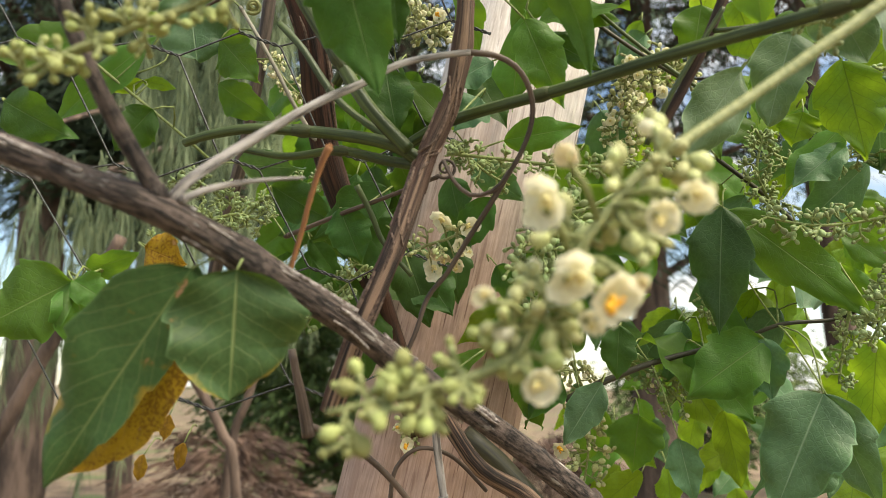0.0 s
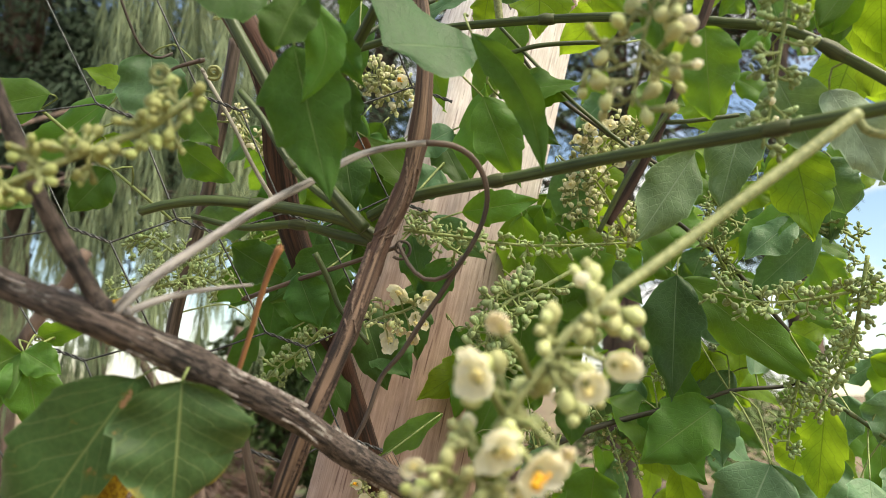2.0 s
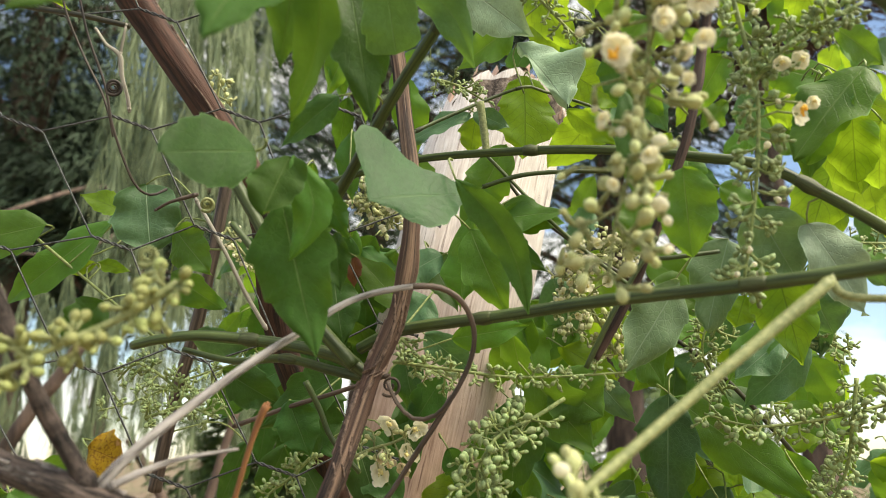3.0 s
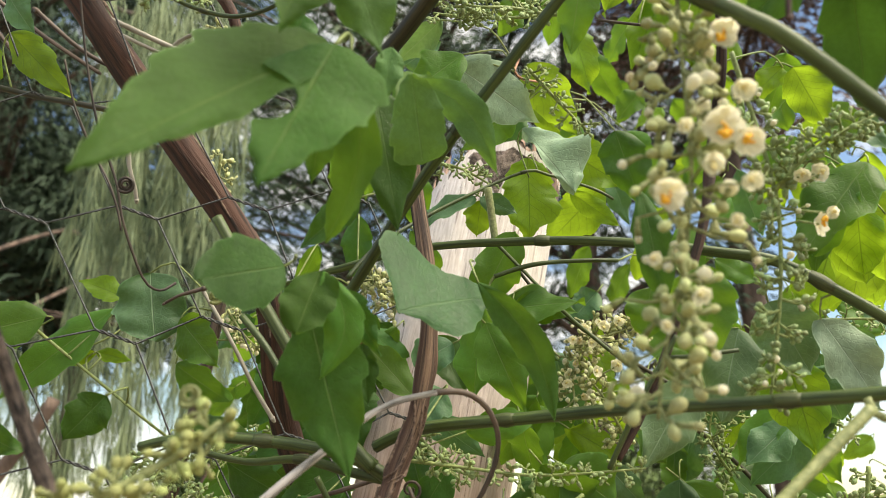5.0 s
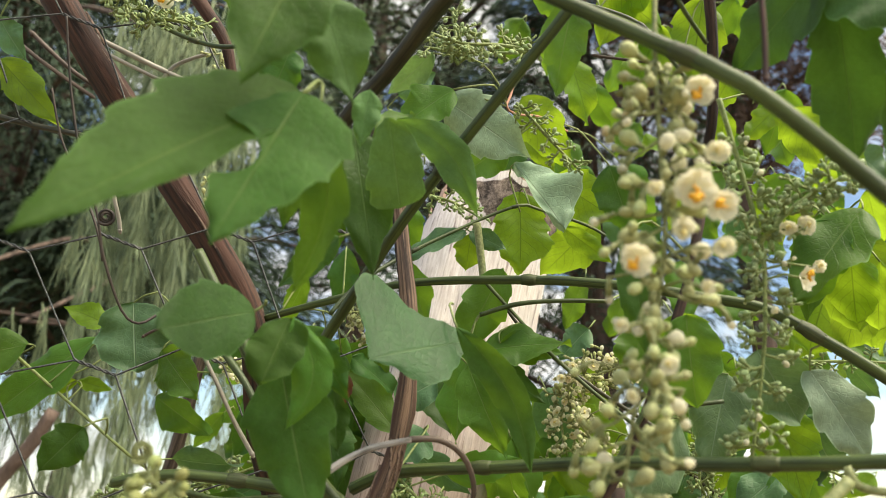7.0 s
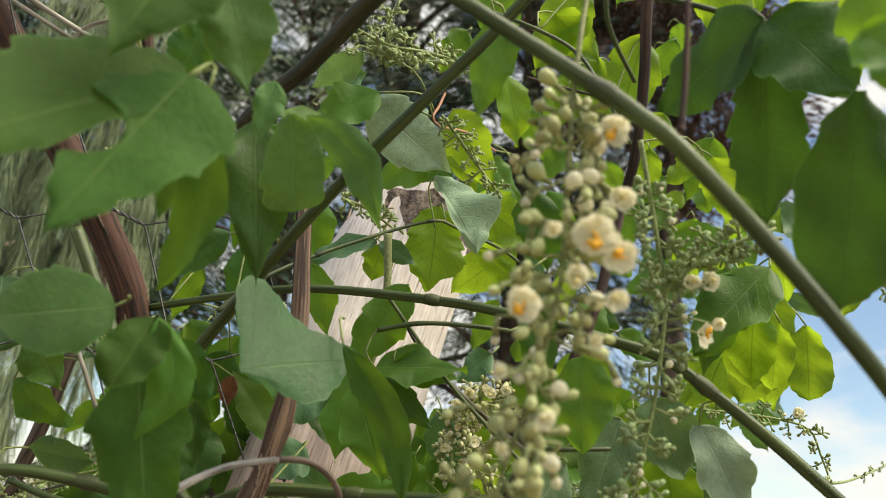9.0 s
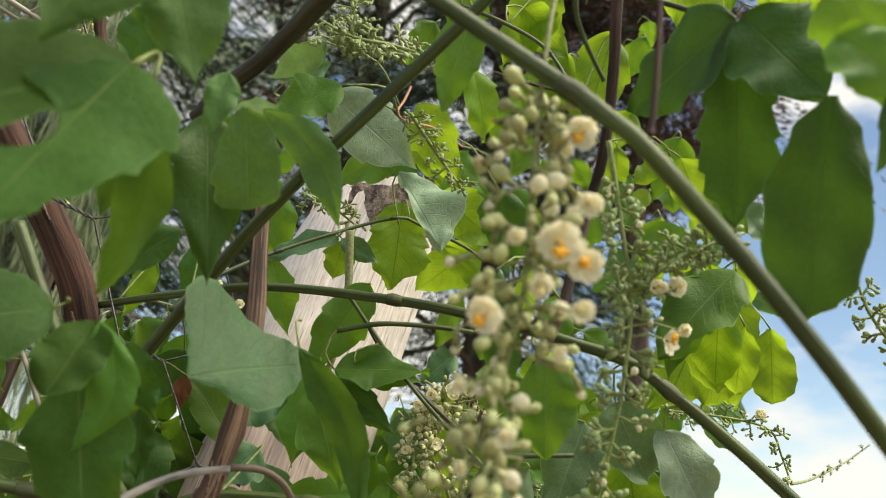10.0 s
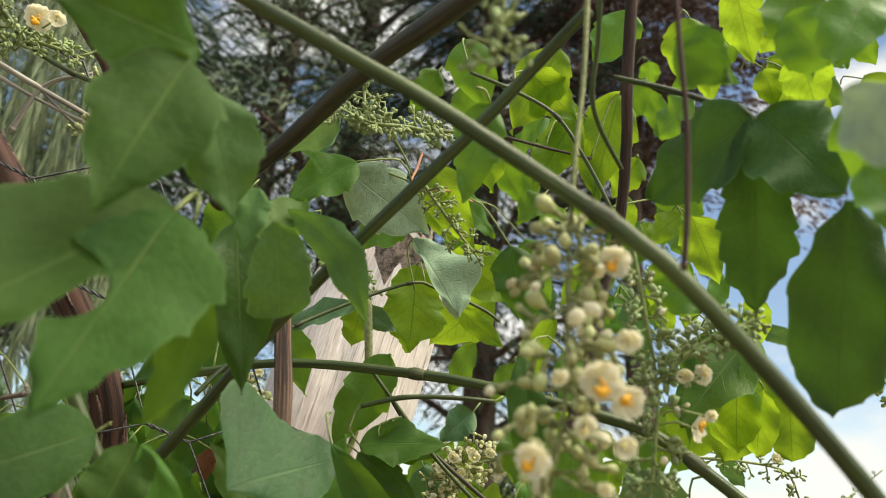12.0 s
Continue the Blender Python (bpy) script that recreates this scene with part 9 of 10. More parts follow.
leaf(main_green, (0.4246, 0.7844, 1.5919), (0.4253, 0.7898, 1.5531), (-0.5008, -0.8561, -0.1276), 0.0168, "ovate", "bright", seed=502, bend=0.062)
leaf(main_green, (0.3590, 0.6794, 1.4285), (0.3940, 0.6624, 1.3806), (-0.1252, -0.9602, 0.2497), 0.0263, "ovate", "green", seed=503, bend=0.118)
leaf(main_green, (0.2645, 0.5361, 1.5171), (0.2991, 0.5341, 1.4897), (-0.0201, -0.9987, 0.0469), 0.0196, "ovate", "green", seed=509, bend=0.238)
leaf(petiole_fan, (0.1693, 0.1657, 1.6960), (0.1836, 0.1686, 1.6524), (-0.7818, -0.5509, -0.2919), 0.0229, "ovate", "green", seed=510, bend=0.08, stalk=False)
leaf(petiole_fan, (0.1947, 0.1631, 1.6782), (0.1782, 0.1694, 1.6369), (-0.2261, -0.9725, -0.0566), 0.0182, "ovate", "dark", seed=511, bend=0.08, stalk=False)
leaf(petiole_fan, (0.2106, 0.2415, 1.7681), (0.2219, 0.2497, 1.7420), (-0.6691, -0.5755, -0.4702), 0.0206, "ovate", "bright", seed=512, stalk=False)
leaf(arch_green, (0.1026, 0.5307, 1.6067), (0.1218, 0.5520, 1.5519), (-0.4624, -0.7593, -0.4579), 0.0337, "ovate", "pale", seed=513, bend=0.105)
leaf(arch_green, (0.0861, 0.5220, 1.5747), (0.0554, 0.5686, 1.5266), (-0.4929, -0.7603, -0.4230), 0.0295, "ovate", "green", seed=514, bend=0.128)
leaf(arch_green, (0.1179, 0.5589, 1.5863), (0.1366, 0.5845, 1.5454), (0.3356, -0.8602, -0.3841), 0.0180, "ovate", "green", seed=515, bend=0.229)
leaf(arch_green, (0.1171, 0.5738, 1.6103), (0.0950, 0.6104, 1.5808), (-0.8458, -0.5328, -0.0274), 0.0285, "ovate", "green", seed=516, bend=0.245)
leaf(arch_green, (0.1362, 0.6081, 1.5673), (0.1263, 0.6399, 1.5352), (-0.7310, -0.5842, -0.3525), 0.0234, "ovate", "dark", seed=517, bend=0.219)
leaf(arch_green, (0.1201, 0.5407, 1.5802), (0.0912, 0.5546, 1.5442), (-0.4697, -0.8821, 0.0351), 0.0214, "lance", "green", seed=518, bend=0.243)
leaf(arch_green, (0.1037, 0.5951, 1.5941), (0.0763, 0.6163, 1.5610), (-0.6132, -0.7899, 0.0015), 0.0270, "ovate", "green", seed=519, bend=0.208)
leaf(arch_green, (0.1265, 0.5090, 1.5733), (0.1628, 0.5431, 1.5440), (-0.2745, -0.4421, -0.8540), 0.0224, "ovate", "bright", seed=520, bend=0.119)
leaf(arch_green, (0.0938, 0.5993, 1.6038), (0.1264, 0.6385, 1.5670), (0.4304, -0.7818, -0.4513), 0.0268, "ovate", "green", seed=521, bend=0.139)
leaf(arch_green, (0.1228, 0.5445, 1.5580), (0.1054, 0.5647, 1.5224), (-0.1167, -0.8864, -0.4480), 0.0173, "lance", "green", seed=522, bend=0.229)
leaf(arch_green, (0.1341, 0.5262, 1.5469), (0.1285, 0.5591, 1.4912), (-0.8020, -0.5454, -0.2435), 0.0408, "ovate", "green", seed=523, bend=0.153)
leaf(arch_green, (0.0763, 0.5269, 1.5726), (0.0940, 0.5393, 1.5193), (0.5114, -0.8589, -0.0290), 0.0344, "ovate", "green", seed=524, bend=0.120)
leaf(main_green, (0.2417, 0.7705, 1.3564), (0.2252, 0.7820, 1.3114), (-0.5964, -0.8025, 0.0133), 0.0266, "ovate", "bright", seed=526, bend=0.131)
leaf(main_green, (0.1307, 0.6666, 1.3489), (0.1028, 0.6616, 1.3225), (-0.0587, -0.9678, 0.2449), 0.0181, "ovate", "bright", seed=527, bend=0.098)
leaf(main_green, (0.3034, 0.7345, 1.3377), (0.2750, 0.7327, 1.3102), (-0.1351, -0.9700, 0.2019), 0.0226, "ovate", "green", seed=529, bend=0.232)
leaf(main_green, (0.2778, 0.6370, 1.4757), (0.2528, 0.6257, 1.4511), (0.1926, -0.9512, 0.2409), 0.0200, "lance", "bright", seed=530, bend=0.151)
leaf(main_green, (0.3949, 0.7797, 1.5598), (0.3535, 0.7811, 1.5339), (0.0618, -0.9868, -0.1498), 0.0252, "lance", "bright", seed=531, bend=0.143)
leaf(main_green, (0.1302, 0.6647, 1.3630), (0.0944, 0.6495, 1.3316), (-0.3329, -0.6424, 0.6903), 0.0240, "lance", "green", seed=532, bend=0.198)
leaf(main_green, (0.2910, 0.5848, 1.5999), (0.2665, 0.5815, 1.5562), (-0.3197, -0.9148, 0.2469), 0.0215, "ovate", "green", seed=533, bend=0.112)
leaf(main_green, (0.2854, 0.5637, 1.5694), (0.2584, 0.5497, 1.5332), (0.3993, -0.9152, 0.0550), 0.0288, "lance", "bright", seed=534, bend=0.163)
leaf(main_green, (0.4072, 0.7577, 1.5097), (0.4126, 0.7528, 1.4674), (-0.2554, -0.9635, 0.0807), 0.0251, "lance", "green", seed=535, bend=0.222)
leaf(main_green, (0.2377, 0.7604, 1.3698), (0.2613, 0.7413, 1.3219), (-0.2703, -0.9325, 0.2396), 0.0285, "ovate", "bright", seed=536, bend=0.055)
leaf(main_green, (0.4707, 0.7819, 1.6856), (0.4485, 0.7777, 1.6573), (0.0821, -0.9933, 0.0813), 0.0160, "lance", "bright", seed=538, bend=0.160)
leaf(main_green, (0.1757, 0.6927, 1.3464), (0.1783, 0.7017, 1.3047), (0.3959, -0.9023, -0.1706), 0.0273, "ovate", "bright", seed=539, bend=0.174)
leaf(main_green, (0.2249, 0.8098, 1.4395), (0.2382, 0.8192, 1.3888), (-0.4596, -0.8439, -0.2768), 0.0296, "ovate", "bright", seed=540, bend=0.202)
leaf(main_green, (0.4184, 0.6738, 1.5284), (0.4450, 0.6765, 1.4983), (-0.5244, -0.6721, -0.5228), 0.0179, "ovate", "green", seed=541, bend=0.156)
leaf(main_green, (0.1838, 0.7717, 1.4278), (0.1526, 0.7712, 1.4104), (-0.0426, -0.9939, 0.1020), 0.0205, "ovate", "green", seed=542, bend=0.228)
leaf(main_green, (0.2897, 0.5384, 1.6507), (0.2834, 0.5453, 1.6147), (0.1464, -0.9664, -0.2114), 0.0194, "ovate", "bright", seed=543, bend=0.090)
leaf(main_green, (0.2887, 0.7267, 1.4648), (0.3249, 0.7098, 1.4348), (0.0219, -0.8598, 0.5102), 0.0269, "ovate", "bright", seed=544, bend=0.202)
leaf(main_green, (0.2779, 0.5621, 1.5658), (0.2597, 0.5724, 1.5332), (-0.2332, -0.9572, -0.1715), 0.0160, "ovate", "green", seed=545, bend=0.166)
leaf(main_green, (0.1450, 0.6118, 1.6364), (0.1612, 0.6015, 1.5952), (-0.0640, -0.9739, 0.2178), 0.0261, "lance", "bright", seed=547, bend=0.075)
leaf(main_green, (0.1400, 0.6221, 1.3484), (0.1033, 0.6312, 1.3158), (-0.4853, -0.8143, 0.3183), 0.0239, "ovate", "bright", seed=548, bend=0.114)
leaf(main_green, (0.3763, 0.7634, 1.5473), (0.3552, 0.7670, 1.5185), (-0.0536, -0.9950, -0.0839), 0.0182, "ovate", "bright", seed=549, bend=0.227)
leaf(main_green, (0.2114, 0.5988, 1.4213), (0.1715, 0.6086, 1.3875), (-0.4240, -0.8705, 0.2500), 0.0250, "ovate", "bright", seed=550, bend=0.081)
leaf(main_green, (0.3242, 0.6124, 1.6797), (0.3267, 0.6183, 1.6377), (-0.9064, -0.4076, -0.1106), 0.0249, "lance", "green", seed=552, bend=0.091)
leaf(main_green, (0.1734, 0.7953, 1.5440), (0.1688, 0.7876, 1.5026), (0.5217, -0.8472, 0.1010), 0.0251, "ovate", "bright", seed=553, bend=0.109)
leaf(main_green, (0.1903, 0.5859, 1.4927), (0.2216, 0.5794, 1.4559), (-0.0276, -0.9884, 0.1495), 0.0264, "lance", "bright", seed=554, bend=0.058)
leaf(main_green, (0.2283, 0.5686, 1.6473), (0.2184, 0.5547, 1.5914), (0.3894, -0.9075, 0.1575), 0.0406, "ovate", "bright", seed=555, bend=0.191)
leaf(main_green, (0.3487, 0.6659, 1.5079), (0.3122, 0.6730, 1.4855), (-0.4192, -0.7998, 0.4297), 0.0265, "lance", "bright", seed=556, bend=0.158)
leaf(main_green, (0.1895, 0.7562, 1.4213), (0.2048, 0.7634, 1.3782), (0.3381, -0.9403, -0.0380), 0.0248, "lance", "green", seed=557, bend=0.189)
leaf(main_green, (0.3584, 0.7398, 1.4577), (0.3454, 0.7400, 1.4157), (-0.9145, -0.2886, 0.2836), 0.0393, "ovate", "green", seed=558, bend=0.174)
leaf(main_green, (0.2186, 0.6480, 1.3642), (0.1852, 0.6563, 1.3469), (-0.4597, -0.6901, 0.5589), 0.0254, "lance", "bright", seed=559, bend=0.092)
leaf(main_green, (0.3246, 0.7102, 1.4073), (0.3666, 0.7131, 1.3815), (-0.0230, -0.9888, -0.1476), 0.0242, "ovate", "bright", seed=560, bend=0.053)
leaf(main_green, (0.1264, 0.6222, 1.5612), (0.1157, 0.6176, 1.5156), (-0.4612, -0.8650, 0.1975), 0.0205, "ovate", "bright", seed=561, bend=0.167)
leaf(main_green, (0.3631, 0.6251, 1.4778), (0.4050, 0.6086, 1.4552), (-0.3983, -0.9147, -0.0689), 0.0227, "ovate", "bright", seed=562, bend=0.091)
leaf(main_green, (0.2585, 0.8247, 1.4753), (0.2381, 0.8306, 1.4318), (-0.5102, -0.8512, 0.1234), 0.0237, "ovate", "bright", seed=563, bend=0.236)
leaf(main_green, (0.1677, 0.6694, 1.5233), (0.1387, 0.6568, 1.4832), (0.1333, -0.9690, 0.2079), 0.0197, "lance", "green", seed=564, bend=0.205)
leaf(main_green, (0.3731, 0.7820, 1.6052), (0.4104, 0.7920, 1.5696), (0.3977, -0.9028, 0.1637), 0.0430, "ovate", "bright", seed=565, bend=0.235)
leaf(main_green, (0.2289, 0.6044, 1.6240), (0.2614, 0.6056, 1.5866), (0.4132, -0.8481, 0.3317), 0.0404, "ovate", "green", seed=566, bend=0.091)
leaf(main_green, (0.2646, 0.8406, 1.3320), (0.3036, 0.8507, 1.3082), (0.4515, -0.7973, 0.4004), 0.0266, "lance", "bright", seed=567, bend=0.243)
leaf(main_green, (0.1837, 0.5854, 1.4715), (0.1782, 0.5863, 1.4368), (-0.4714, -0.8805, 0.0507), 0.0184, "ovate", "bright", seed=568, bend=0.235)
leaf(main_green, (0.1434, 0.7505, 1.3728), (0.1830, 0.7627, 1.3362), (0.1195, -0.9737, -0.1938), 0.0278, "ovate", "bright", seed=569, bend=0.132)
leaf(main_green, (0.2572, 0.5115, 1.4326), (0.2495, 0.5279, 1.3896), (-0.3949, -0.9000, 0.2514), 0.0368, "ovate", "bright", seed=660, bend=0.147)
leaf(main_green, (0.2872, 0.5176, 1.4475), (0.2848, 0.5267, 1.4114), (-0.0384, -0.9000, 0.3625), 0.0279, "ovate", "pale", seed=661, bend=0.093)
leaf(main_green, (0.2949, 0.4981, 1.4267), (0.2969, 0.5047, 1.3760), (-0.0931, -0.9000, 0.3730), 0.0272, "lobe", "green", seed=662, bend=0.161)
leaf(main_green, (0.2811, 0.5339, 1.4098), (0.2612, 0.5281, 1.3673), (-0.2321, -0.9000, 0.1406), 0.0357, "ovate", "pale", seed=663, bend=0.186)
leaf(main_green, (0.2623, 0.4520, 1.4006), (0.2489, 0.4328, 1.3689), (-0.0602, -0.9000, 0.4532), 0.0273, "broad", "pale", seed=664, bend=0.095)
leaf(main_green, (0.2502, 0.5270, 1.3917), (0.2288, 0.5070, 1.3446), (-0.3332, -0.9000, 0.2699), 0.0262, "ovate", "pale", seed=665, bend=0.145)
leaf(main_green, (0.2877, 0.4601, 1.4513), (0.2832, 0.4739, 1.4183), (0.1607, -0.9000, 0.0727), 0.0373, "broad", "pale", seed=666, bend=0.087)
leaf(main_green, (0.3078, 0.4962, 1.4064), (0.2896, 0.4903, 1.3641), (0.3959, -0.9000, 0.4990), 0.0275, "broad", "pale", seed=667, bend=0.194)
leaf(main_green, (0.2597, 0.4753, 1.3785), (0.2409, 0.4708, 1.3389), (0.1393, -0.9000, 0.2951), 0.0353, "ovate", "bright", seed=668, bend=0.093)
leaf(main_green, (0.2670, 0.5539, 1.3515), (0.2484, 0.5403, 1.3128), (0.3575, -0.9000, 0.3728), 0.0305, "broad", "bright", seed=669, bend=0.080)
leaf(main_green, (0.2120, 0.4803, 1.3801), (0.2065, 0.4896, 1.3437), (-0.1543, -0.9000, 0.1424), 0.0322, "ovate", "pale", seed=670, bend=0.126)
leaf(main_green, (0.2946, 0.4986, 1.3621), (0.2899, 0.5053, 1.3216), (0.0528, -0.9000, 0.0331), 0.0338, "ovate", "pale", seed=671, bend=0.141)
cluster("spray of dull buds among the leaves", [(0.2008, 0.4797, 1.5188), (0.1846, 0.4651, 1.5403), (0.1888, 0.4609, 1.5643)], 16, 0.0105, 0.00209, flowers=(), seed=571, per=6, kind='dull')
cluster("spray of dull buds among the leaves", [(0.2818, 0.4778, 1.5446), (0.2554, 0.4654, 1.5518), (0.2346, 0.4653, 1.5487)], 14, 0.0098, 0.00192, flowers=(), seed=572, per=6, kind='dull')
cluster("small hanging spray of dull buds", [(0.1609, 0.4736, 1.4888), (0.1566, 0.4766, 1.4717), (0.1541, 0.4802, 1.4512)], 14, 0.0076, 0.00190, flowers=(), seed=573, per=6, kind='dull')
cluster("small hanging spray of dull buds", [(0.2303, 0.4613, 1.4578), (0.2266, 0.4647, 1.4382), (0.2236, 0.4689, 1.4147)], 14, 0.0079, 0.00199, flowers=(), seed=574, per=6, kind='dull')
cluster("open spray of buds at the leaf edge", [(0.2514, 0.4362, 1.4878), (0.2421, 0.4393, 1.4690), (0.2313, 0.4424, 1.4501), (0.2235, 0.4435, 1.4422)], 18, 0.0082, 0.00221, flowers=(), seed=575, per=6, kind='dull')
cluster("small spray of buds and cream flowers", [(0.1285, 0.4530, 1.5401), (0.1146, 0.4478, 1.5666), (0.1043, 0.4453, 1.5780)], 18, 0.0115, 0.00186, flowers=((0.1107, 0.4354, 1.5780, 0.0050, 1), (0.1222, 0.4352, 1.5814, 0.0053, 1), ), seed=576, per=6, loose=0.35)
leaf(left_green, (-0.0738, 0.6795, 1.5885), (-0.1064, 0.7268, 1.5509), (-0.6022, -0.7085, -0.3680), 0.0211, "ovate", "dark", seed=577, bend=0.156)
leaf(left_green, (-0.0462, 0.6338, 1.5958), (-0.0806, 0.6705, 1.5610), (-0.0412, -0.7065, -0.7065), 0.0257, "ovate", "green", seed=578, bend=0.173)
leaf(left_green, (-0.1312, 0.6805, 1.6292), (-0.1044, 0.7005, 1.6007), (0.5004, -0.8562, -0.1287), 0.0265, "ovate", "dark", seed=579, bend=0.195)
leaf(left_green, (-0.1230, 0.6204, 1.6291), (-0.1006, 0.6493, 1.5891), (0.6751, -0.7233, -0.1452), 0.0305, "ovate", "dark", seed=580, bend=0.075)
leaf(left_green, (-0.1379, 0.6704, 1.6217), (-0.1813, 0.7077, 1.5986), (-0.0141, -0.5379, -0.8429), 0.0265, "ovate", "dark", seed=581, bend=0.053)
leaf(left_green, (-0.0773, 0.6765, 1.5700), (-0.1178, 0.7002, 1.5353), (-0.3164, -0.9138, -0.2546), 0.0206, "ovate", "green", seed=582, bend=0.166)
leaf(left_green, (-0.0242, 0.5872, 1.5825), (-0.0754, 0.6153, 1.5513), (-0.0820, -0.8030, -0.5903), 0.0222, "lance", "dark", seed=583, bend=0.144)
leaf(left_green, (-0.0931, 0.5300, 1.6095), (-0.1201, 0.5457, 1.5568), (0.4125, -0.7934, -0.4477), 0.0322, "ovate", "dark", seed=584, bend=0.190)
leaf(left_green, (-0.0941, 0.5964, 1.5804), (-0.0805, 0.6153, 1.5480), (0.5502, -0.8013, -0.2351), 0.0194, "ovate", "dark", seed=585, bend=0.095)
leaf(left_green, (-0.0353, 0.5532, 1.6254), (-0.0229, 0.5789, 1.5857), (-0.1124, -0.8189, -0.5628), 0.0277, "lance", "dark", seed=586, bend=0.122)
leaf(left_green, (-0.0437, 0.6764, 1.5818), (-0.0270, 0.7040, 1.5419), (0.4767, -0.8029, -0.3579), 0.0207, "ovate", "green", seed=587, bend=0.158)
leaf(left_green, (-0.1059, 0.6141, 1.6100), (-0.1579, 0.6647, 1.5703), (0.3119, -0.3674, -0.8762), 0.0438, "ovate", "dark", seed=588, bend=0.148)
leaf(left_green, (-0.0545, 0.5985, 1.5654), (-0.1007, 0.6320, 1.5394), (-0.0421, -0.6486, -0.7600), 0.0225, "ovate", "dark", seed=589, bend=0.193)
leaf(left_green, (-0.1065, 0.6029, 1.6088), (-0.0773, 0.6315, 1.5853), (0.1546, -0.7161, -0.6807), 0.0291, "ovate", "green", seed=590, bend=0.067)
leaf(left_green, (-0.0381, 0.5273, 1.6279), (-0.0060, 0.5625, 1.6055), (0.7828, -0.5942, 0.1850), 0.0277, "lance", "dark", seed=591, bend=0.140)
leaf(left_green, (-0.0813, 0.6700, 1.5960), (-0.0592, 0.7014, 1.5449), (0.8033, -0.5953, -0.0167), 0.0371, "lance", "dark", seed=592, bend=0.106)
leaf(petiole_fan, (0.3147, 0.4085, 1.8941), (0.3727, 0.4438, 1.8837), (0.3143, -0.7044, -0.6364), 0.0311, "ovate", "bright", seed=593, bend=0.173)
leaf(petiole_fan, (0.2708, 0.3675, 1.8731), (0.2512, 0.3754, 1.8734), (-0.1497, -0.3419, -0.9277), 0.0244, "ovate", "green", seed=594, bend=0.127)
leaf(petiole_fan, (0.3617, 0.4305, 1.9060), (0.4209, 0.4661, 1.9056), (0.2209, -0.3780, -0.8990), 0.0208, "lance", "green", seed=595, bend=0.074)
leaf(petiole_fan, (0.4071, 0.4387, 1.9349), (0.3922, 0.4467, 1.9294), (-0.4275, -0.8944, -0.1317), 0.0244, "lance", "green", seed=596, bend=0.185)
leaf(petiole_fan, (0.4135, 0.4306, 1.9466), (0.4098, 0.4519, 1.9426), (-0.8224, -0.2406, -0.5156), 0.0159, "lance", "green", seed=597, bend=0.148)
leaf(petiole_fan, (0.3967, 0.4169, 1.8970), (0.4447, 0.4193, 1.8654), (-0.5243, -0.2488, -0.8144), 0.0293, "ovate", "bright", seed=598, bend=0.147)
leaf(petiole_fan, (0.3340, 0.4001, 1.8742), (0.3711, 0.4271, 1.8545), (-0.1223, -0.4722, -0.8730), 0.0185, "ovate", "bright", seed=599, bend=0.099)
leaf(petiole_fan, (0.3610, 0.4583, 1.9651), (0.3578, 0.4784, 1.9539), (0.0533, -0.4825, -0.8743), 0.0219, "lance", "bright", seed=600, bend=0.238)
leaf(petiole_fan, (0.3750, 0.3960, 1.9225), (0.4021, 0.4083, 1.9039), (-0.4350, -0.3188, -0.8421), 0.0186, "lance", "green", seed=601, bend=0.148)
leaf(petiole_fan, (0.3477, 0.4003, 1.9097), (0.3247, 0.4289, 1.8970), (-0.3687, -0.6079, -0.7032), 0.0214, "ovate", "green", seed=602, bend=0.209)
leaf(left_green, (-0.0519, 0.5969, 1.5988), (-0.0235, 0.6240, 1.5707), (0.7250, -0.6851, 0.0710), 0.0280, "lance", "dark", seed=603, bend=0.138)
leaf(left_green, (-0.0458, 0.6386, 1.6648), (-0.0155, 0.6703, 1.6260), (-0.2269, -0.6599, -0.7162), 0.0272, "lance", "green", seed=604, bend=0.102)
leaf(left_green, (-0.0931, 0.6224, 1.6465), (-0.0998, 0.6535, 1.6118), (0.6543, -0.4951, -0.5716), 0.0242, "ovate", "green", seed=605, bend=0.208)
leaf(left_green, (-0.1005, 0.5615, 1.6568), (-0.1264, 0.5991, 1.6218), (0.0551, -0.6596, -0.7496), 0.0167, "lance", "dark", seed=606, bend=0.092)
leaf(left_green, (-0.1095, 0.6317, 1.6508), (-0.1240, 0.6693, 1.6136), (-0.4216, -0.7145, -0.5584), 0.0245, "ovate", "dark", seed=607, bend=0.094)
leaf(left_green, (-0.0416, 0.5198, 1.6406), (-0.0699, 0.5362, 1.5922), (0.3683, -0.7935, -0.4845), 0.0234, "ovate", "green", seed=608, bend=0.071)
leaf(left_green, (-0.0134, 0.5446, 1.6313), (-0.0362, 0.5667, 1.6008), (0.3502, -0.6146, -0.7069), 0.0184, "ovate", "green", seed=609, bend=0.104)
leaf(left_green, (-0.0281, 0.5870, 1.6450), (-0.0030, 0.6347, 1.6189), (0.5785, -0.6047, -0.5475), 0.0228, "lance", "dark", seed=610, bend=0.226)
leaf(left_green, (-0.1020, 0.5670, 1.6413), (-0.1049, 0.6030, 1.5974), (0.0896, -0.7675, -0.6347), 0.0269, "lance", "dark", seed=611, bend=0.212)
leaf(left_green, (-0.0466, 0.5720, 1.5826), (-0.0238, 0.6202, 1.5448), (-0.1022, -0.5838, -0.8054), 0.0301, "lance", "green", seed=612, bend=0.072)
leaf(left_green, (-0.0289, 0.5356, 1.6403), (-0.0622, 0.5669, 1.6033), (-0.1849, -0.8259, -0.5326), 0.0279, "ovate", "dark", seed=613, bend=0.065)
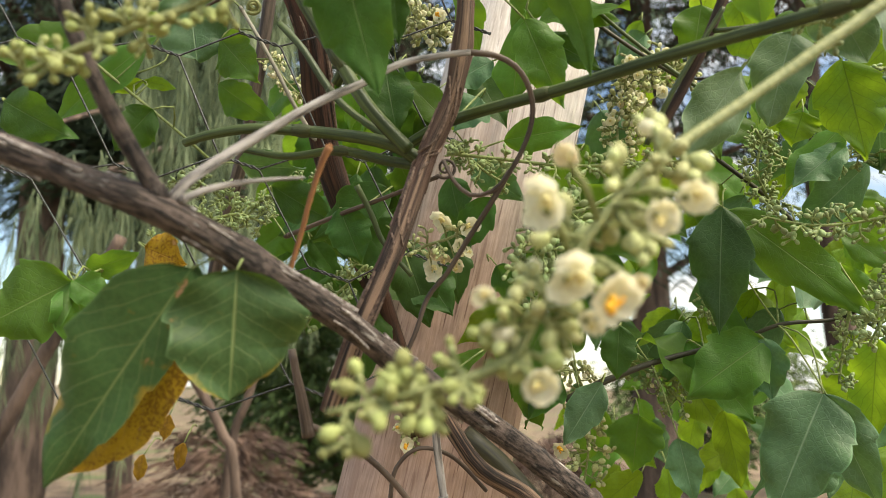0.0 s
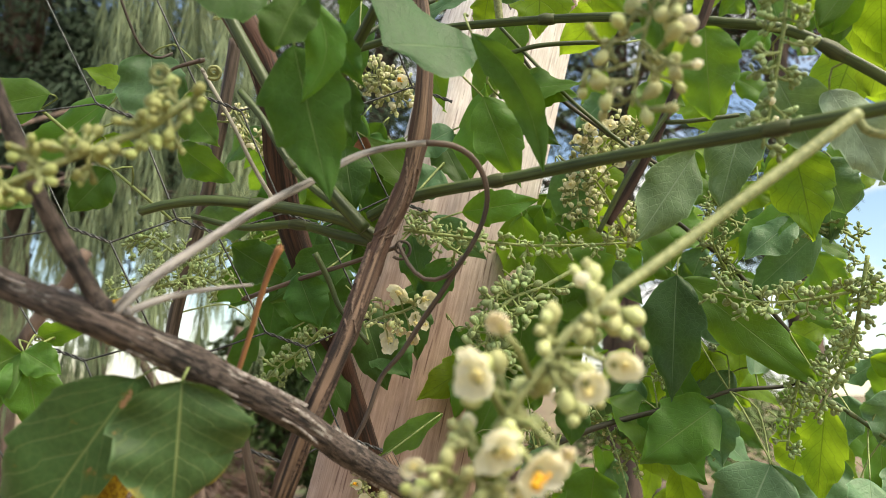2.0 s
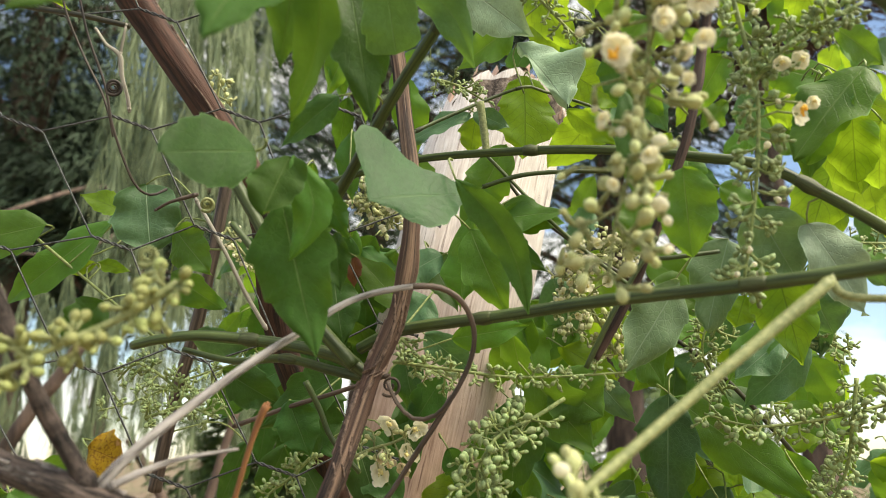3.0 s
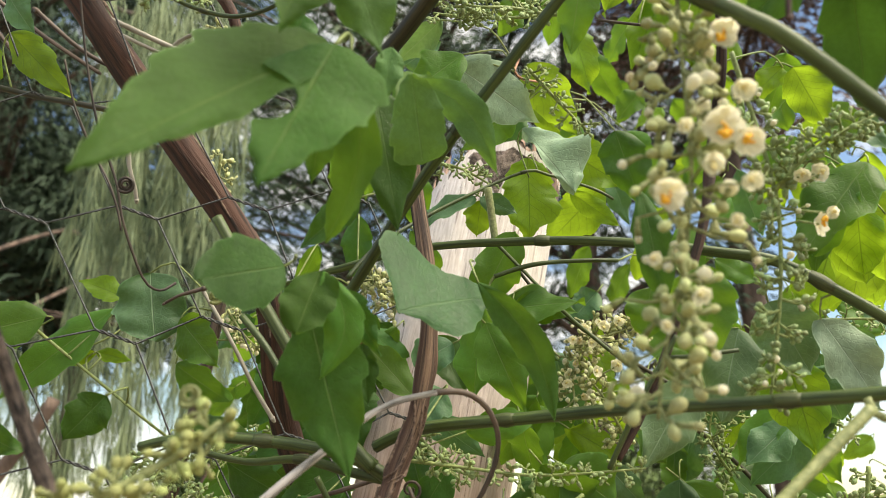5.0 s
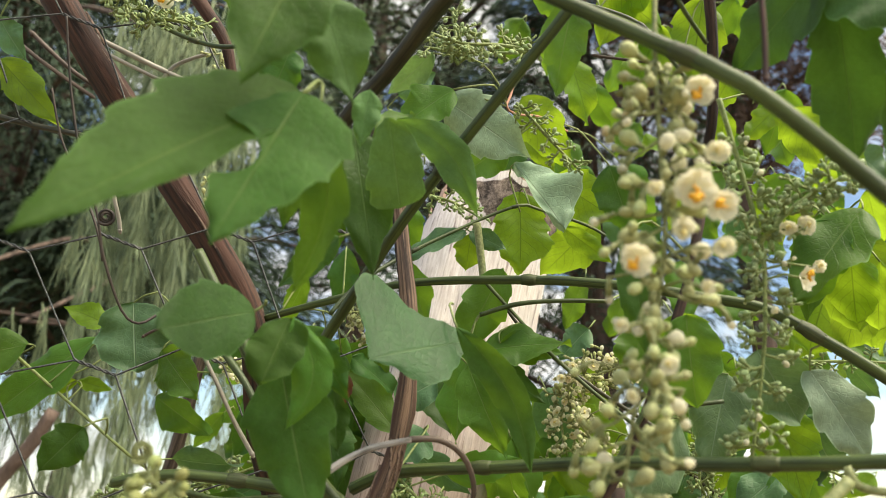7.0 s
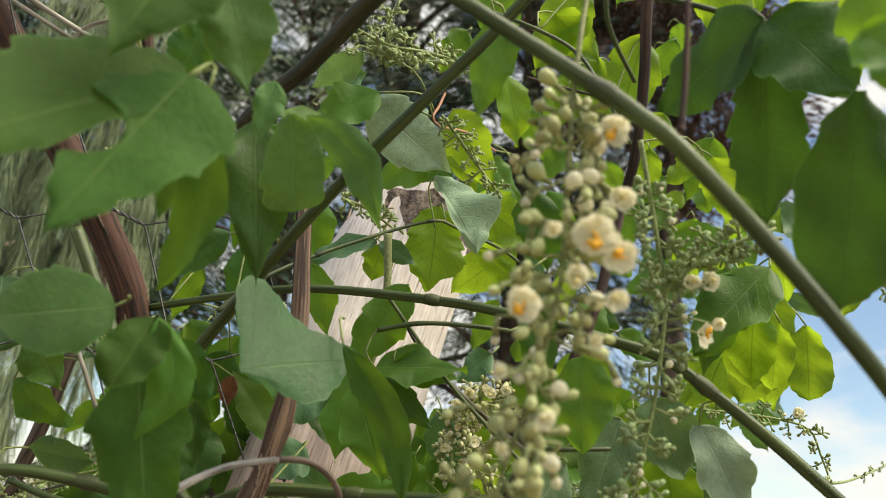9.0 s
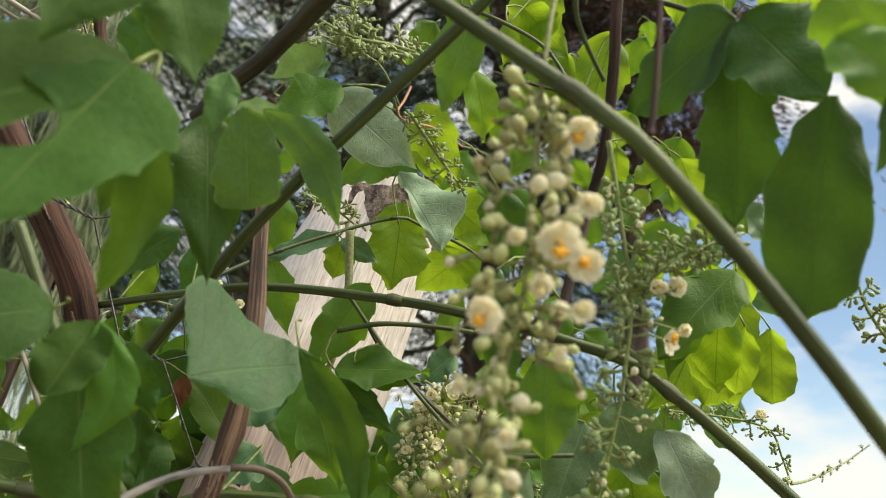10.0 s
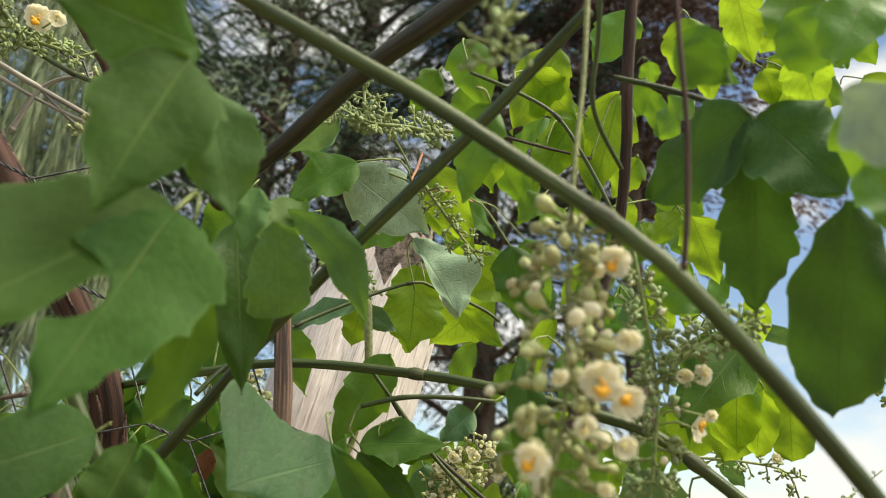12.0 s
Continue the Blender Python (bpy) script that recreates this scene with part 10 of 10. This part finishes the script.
leaf(left_green, (-0.0760, 0.5327, 1.6383), (-0.0850, 0.5696, 1.6048), (0.7596, -0.3259, -0.5629), 0.0246, "ovate", "green", seed=614, bend=0.112)
leaf(left_green, (-0.0596, 0.6613, 1.6020), (-0.1030, 0.7045, 1.5671), (0.1331, -0.5382, -0.8322), 0.0299, "ovate", "green", seed=615, bend=0.163)
leaf(left_green, (-0.0718, 0.6468, 1.6236), (-0.0832, 0.6904, 1.5897), (0.1739, -0.5752, -0.7993), 0.0169, "lance", "dark", seed=616, bend=0.222)
leaf(left_green, (-0.0609, 0.5999, 1.6435), (-0.0183, 0.6158, 1.6155), (0.3748, -0.9262, 0.0419), 0.0281, "lance", "green", seed=617, bend=0.135)
leaf(left_green, (-0.0385, 0.5693, 1.6221), (-0.0409, 0.5969, 1.5686), (0.1665, -0.8730, -0.4583), 0.0263, "ovate", "dark", seed=618, bend=0.084)
cluster("small spray of dull buds by the dead branch", [(-0.1218, 0.4416, 1.5103), (-0.1385, 0.4383, 1.5231), (-0.1553, 0.4358, 1.5327), (-0.1669, 0.4380, 1.5228)], 18, 0.0097, 0.00194, flowers=(), seed=619, per=6, kind='dull')
cluster("small spray of dull buds by the dead branch", [(-0.0516, 0.4493, 1.4817), (-0.0648, 0.4522, 1.4686), (-0.0781, 0.4544, 1.4588), (-0.0880, 0.4573, 1.4457)], 16, 0.0091, 0.00194, flowers=(), seed=620, per=6, kind='dull')
leaf(left_green, (-0.0976, 0.6311, 1.5901), (-0.1180, 0.6753, 1.5563), (-0.3410, -0.6657, -0.6638), 0.0155, "ovate", "green", seed=621, bend=0.093)
leaf(left_green, (-0.1026, 0.5718, 1.6191), (-0.1006, 0.6053, 1.5648), (-0.4867, -0.7357, -0.4711), 0.0347, "ovate", "green", seed=622, bend=0.239)
leaf(left_green, (-0.1296, 0.6143, 1.6628), (-0.1613, 0.6427, 1.6349), (-0.1411, -0.7694, -0.6230), 0.0162, "lance", "green", seed=623, bend=0.059)
leaf(left_green, (-0.0609, 0.6216, 1.6408), (-0.0968, 0.6616, 1.5942), (0.2027, -0.6606, -0.7229), 0.0250, "ovate", "green", seed=624, bend=0.068)
leaf(left_green, (-0.0804, 0.5977, 1.6632), (-0.1012, 0.6462, 1.6181), (-0.4644, -0.7016, -0.5405), 0.0289, "ovate", "dark", seed=625, bend=0.192)
leaf(left_green, (-0.1064, 0.5632, 1.5757), (-0.1250, 0.5992, 1.5346), (0.1896, -0.6948, -0.6937), 0.0180, "lance", "green", seed=626, bend=0.224)
leaf(left_green, (-0.0562, 0.6541, 1.5720), (-0.0354, 0.6856, 1.5178), (0.7590, -0.6458, -0.0834), 0.0393, "ovate", "dark", seed=627, bend=0.151)
leaf(left_green, (-0.0957, 0.5702, 1.6482), (-0.1331, 0.6177, 1.6024), (0.2576, -0.5582, -0.7887), 0.0276, "ovate", "dark", seed=628, bend=0.157)
leaf(left_green, (-0.1440, 0.6933, 1.6641), (-0.1817, 0.7362, 1.6414), (-0.0518, -0.5029, -0.8628), 0.0238, "lance", "green", seed=629, bend=0.127)
leaf(left_green, (-0.1263, 0.5619, 1.6439), (-0.1696, 0.6081, 1.6244), (-0.7212, -0.6916, -0.0389), 0.0227, "ovate", "dark", seed=630, bend=0.206)
leaf(left_green, (-0.1234, 0.6088, 1.6452), (-0.1136, 0.6474, 1.5919), (0.0607, -0.8137, -0.5781), 0.0276, "ovate", "dark", seed=631, bend=0.093)
leaf(left_green, (-0.1520, 0.6281, 1.6003), (-0.1841, 0.6551, 1.5720), (-0.2194, -0.8184, -0.5312), 0.0154, "ovate", "green", seed=632, bend=0.110)
leaf(brown_stem, (-0.0322, 0.4586, 1.6031), (-0.0340, 0.4655, 1.5843), (-0.2212, -0.9220, -0.3178), 0.0112, "ovate", "dry", seed=633, bend=0.3, fold=0.6, label='curled reddish-brown dead leaf')
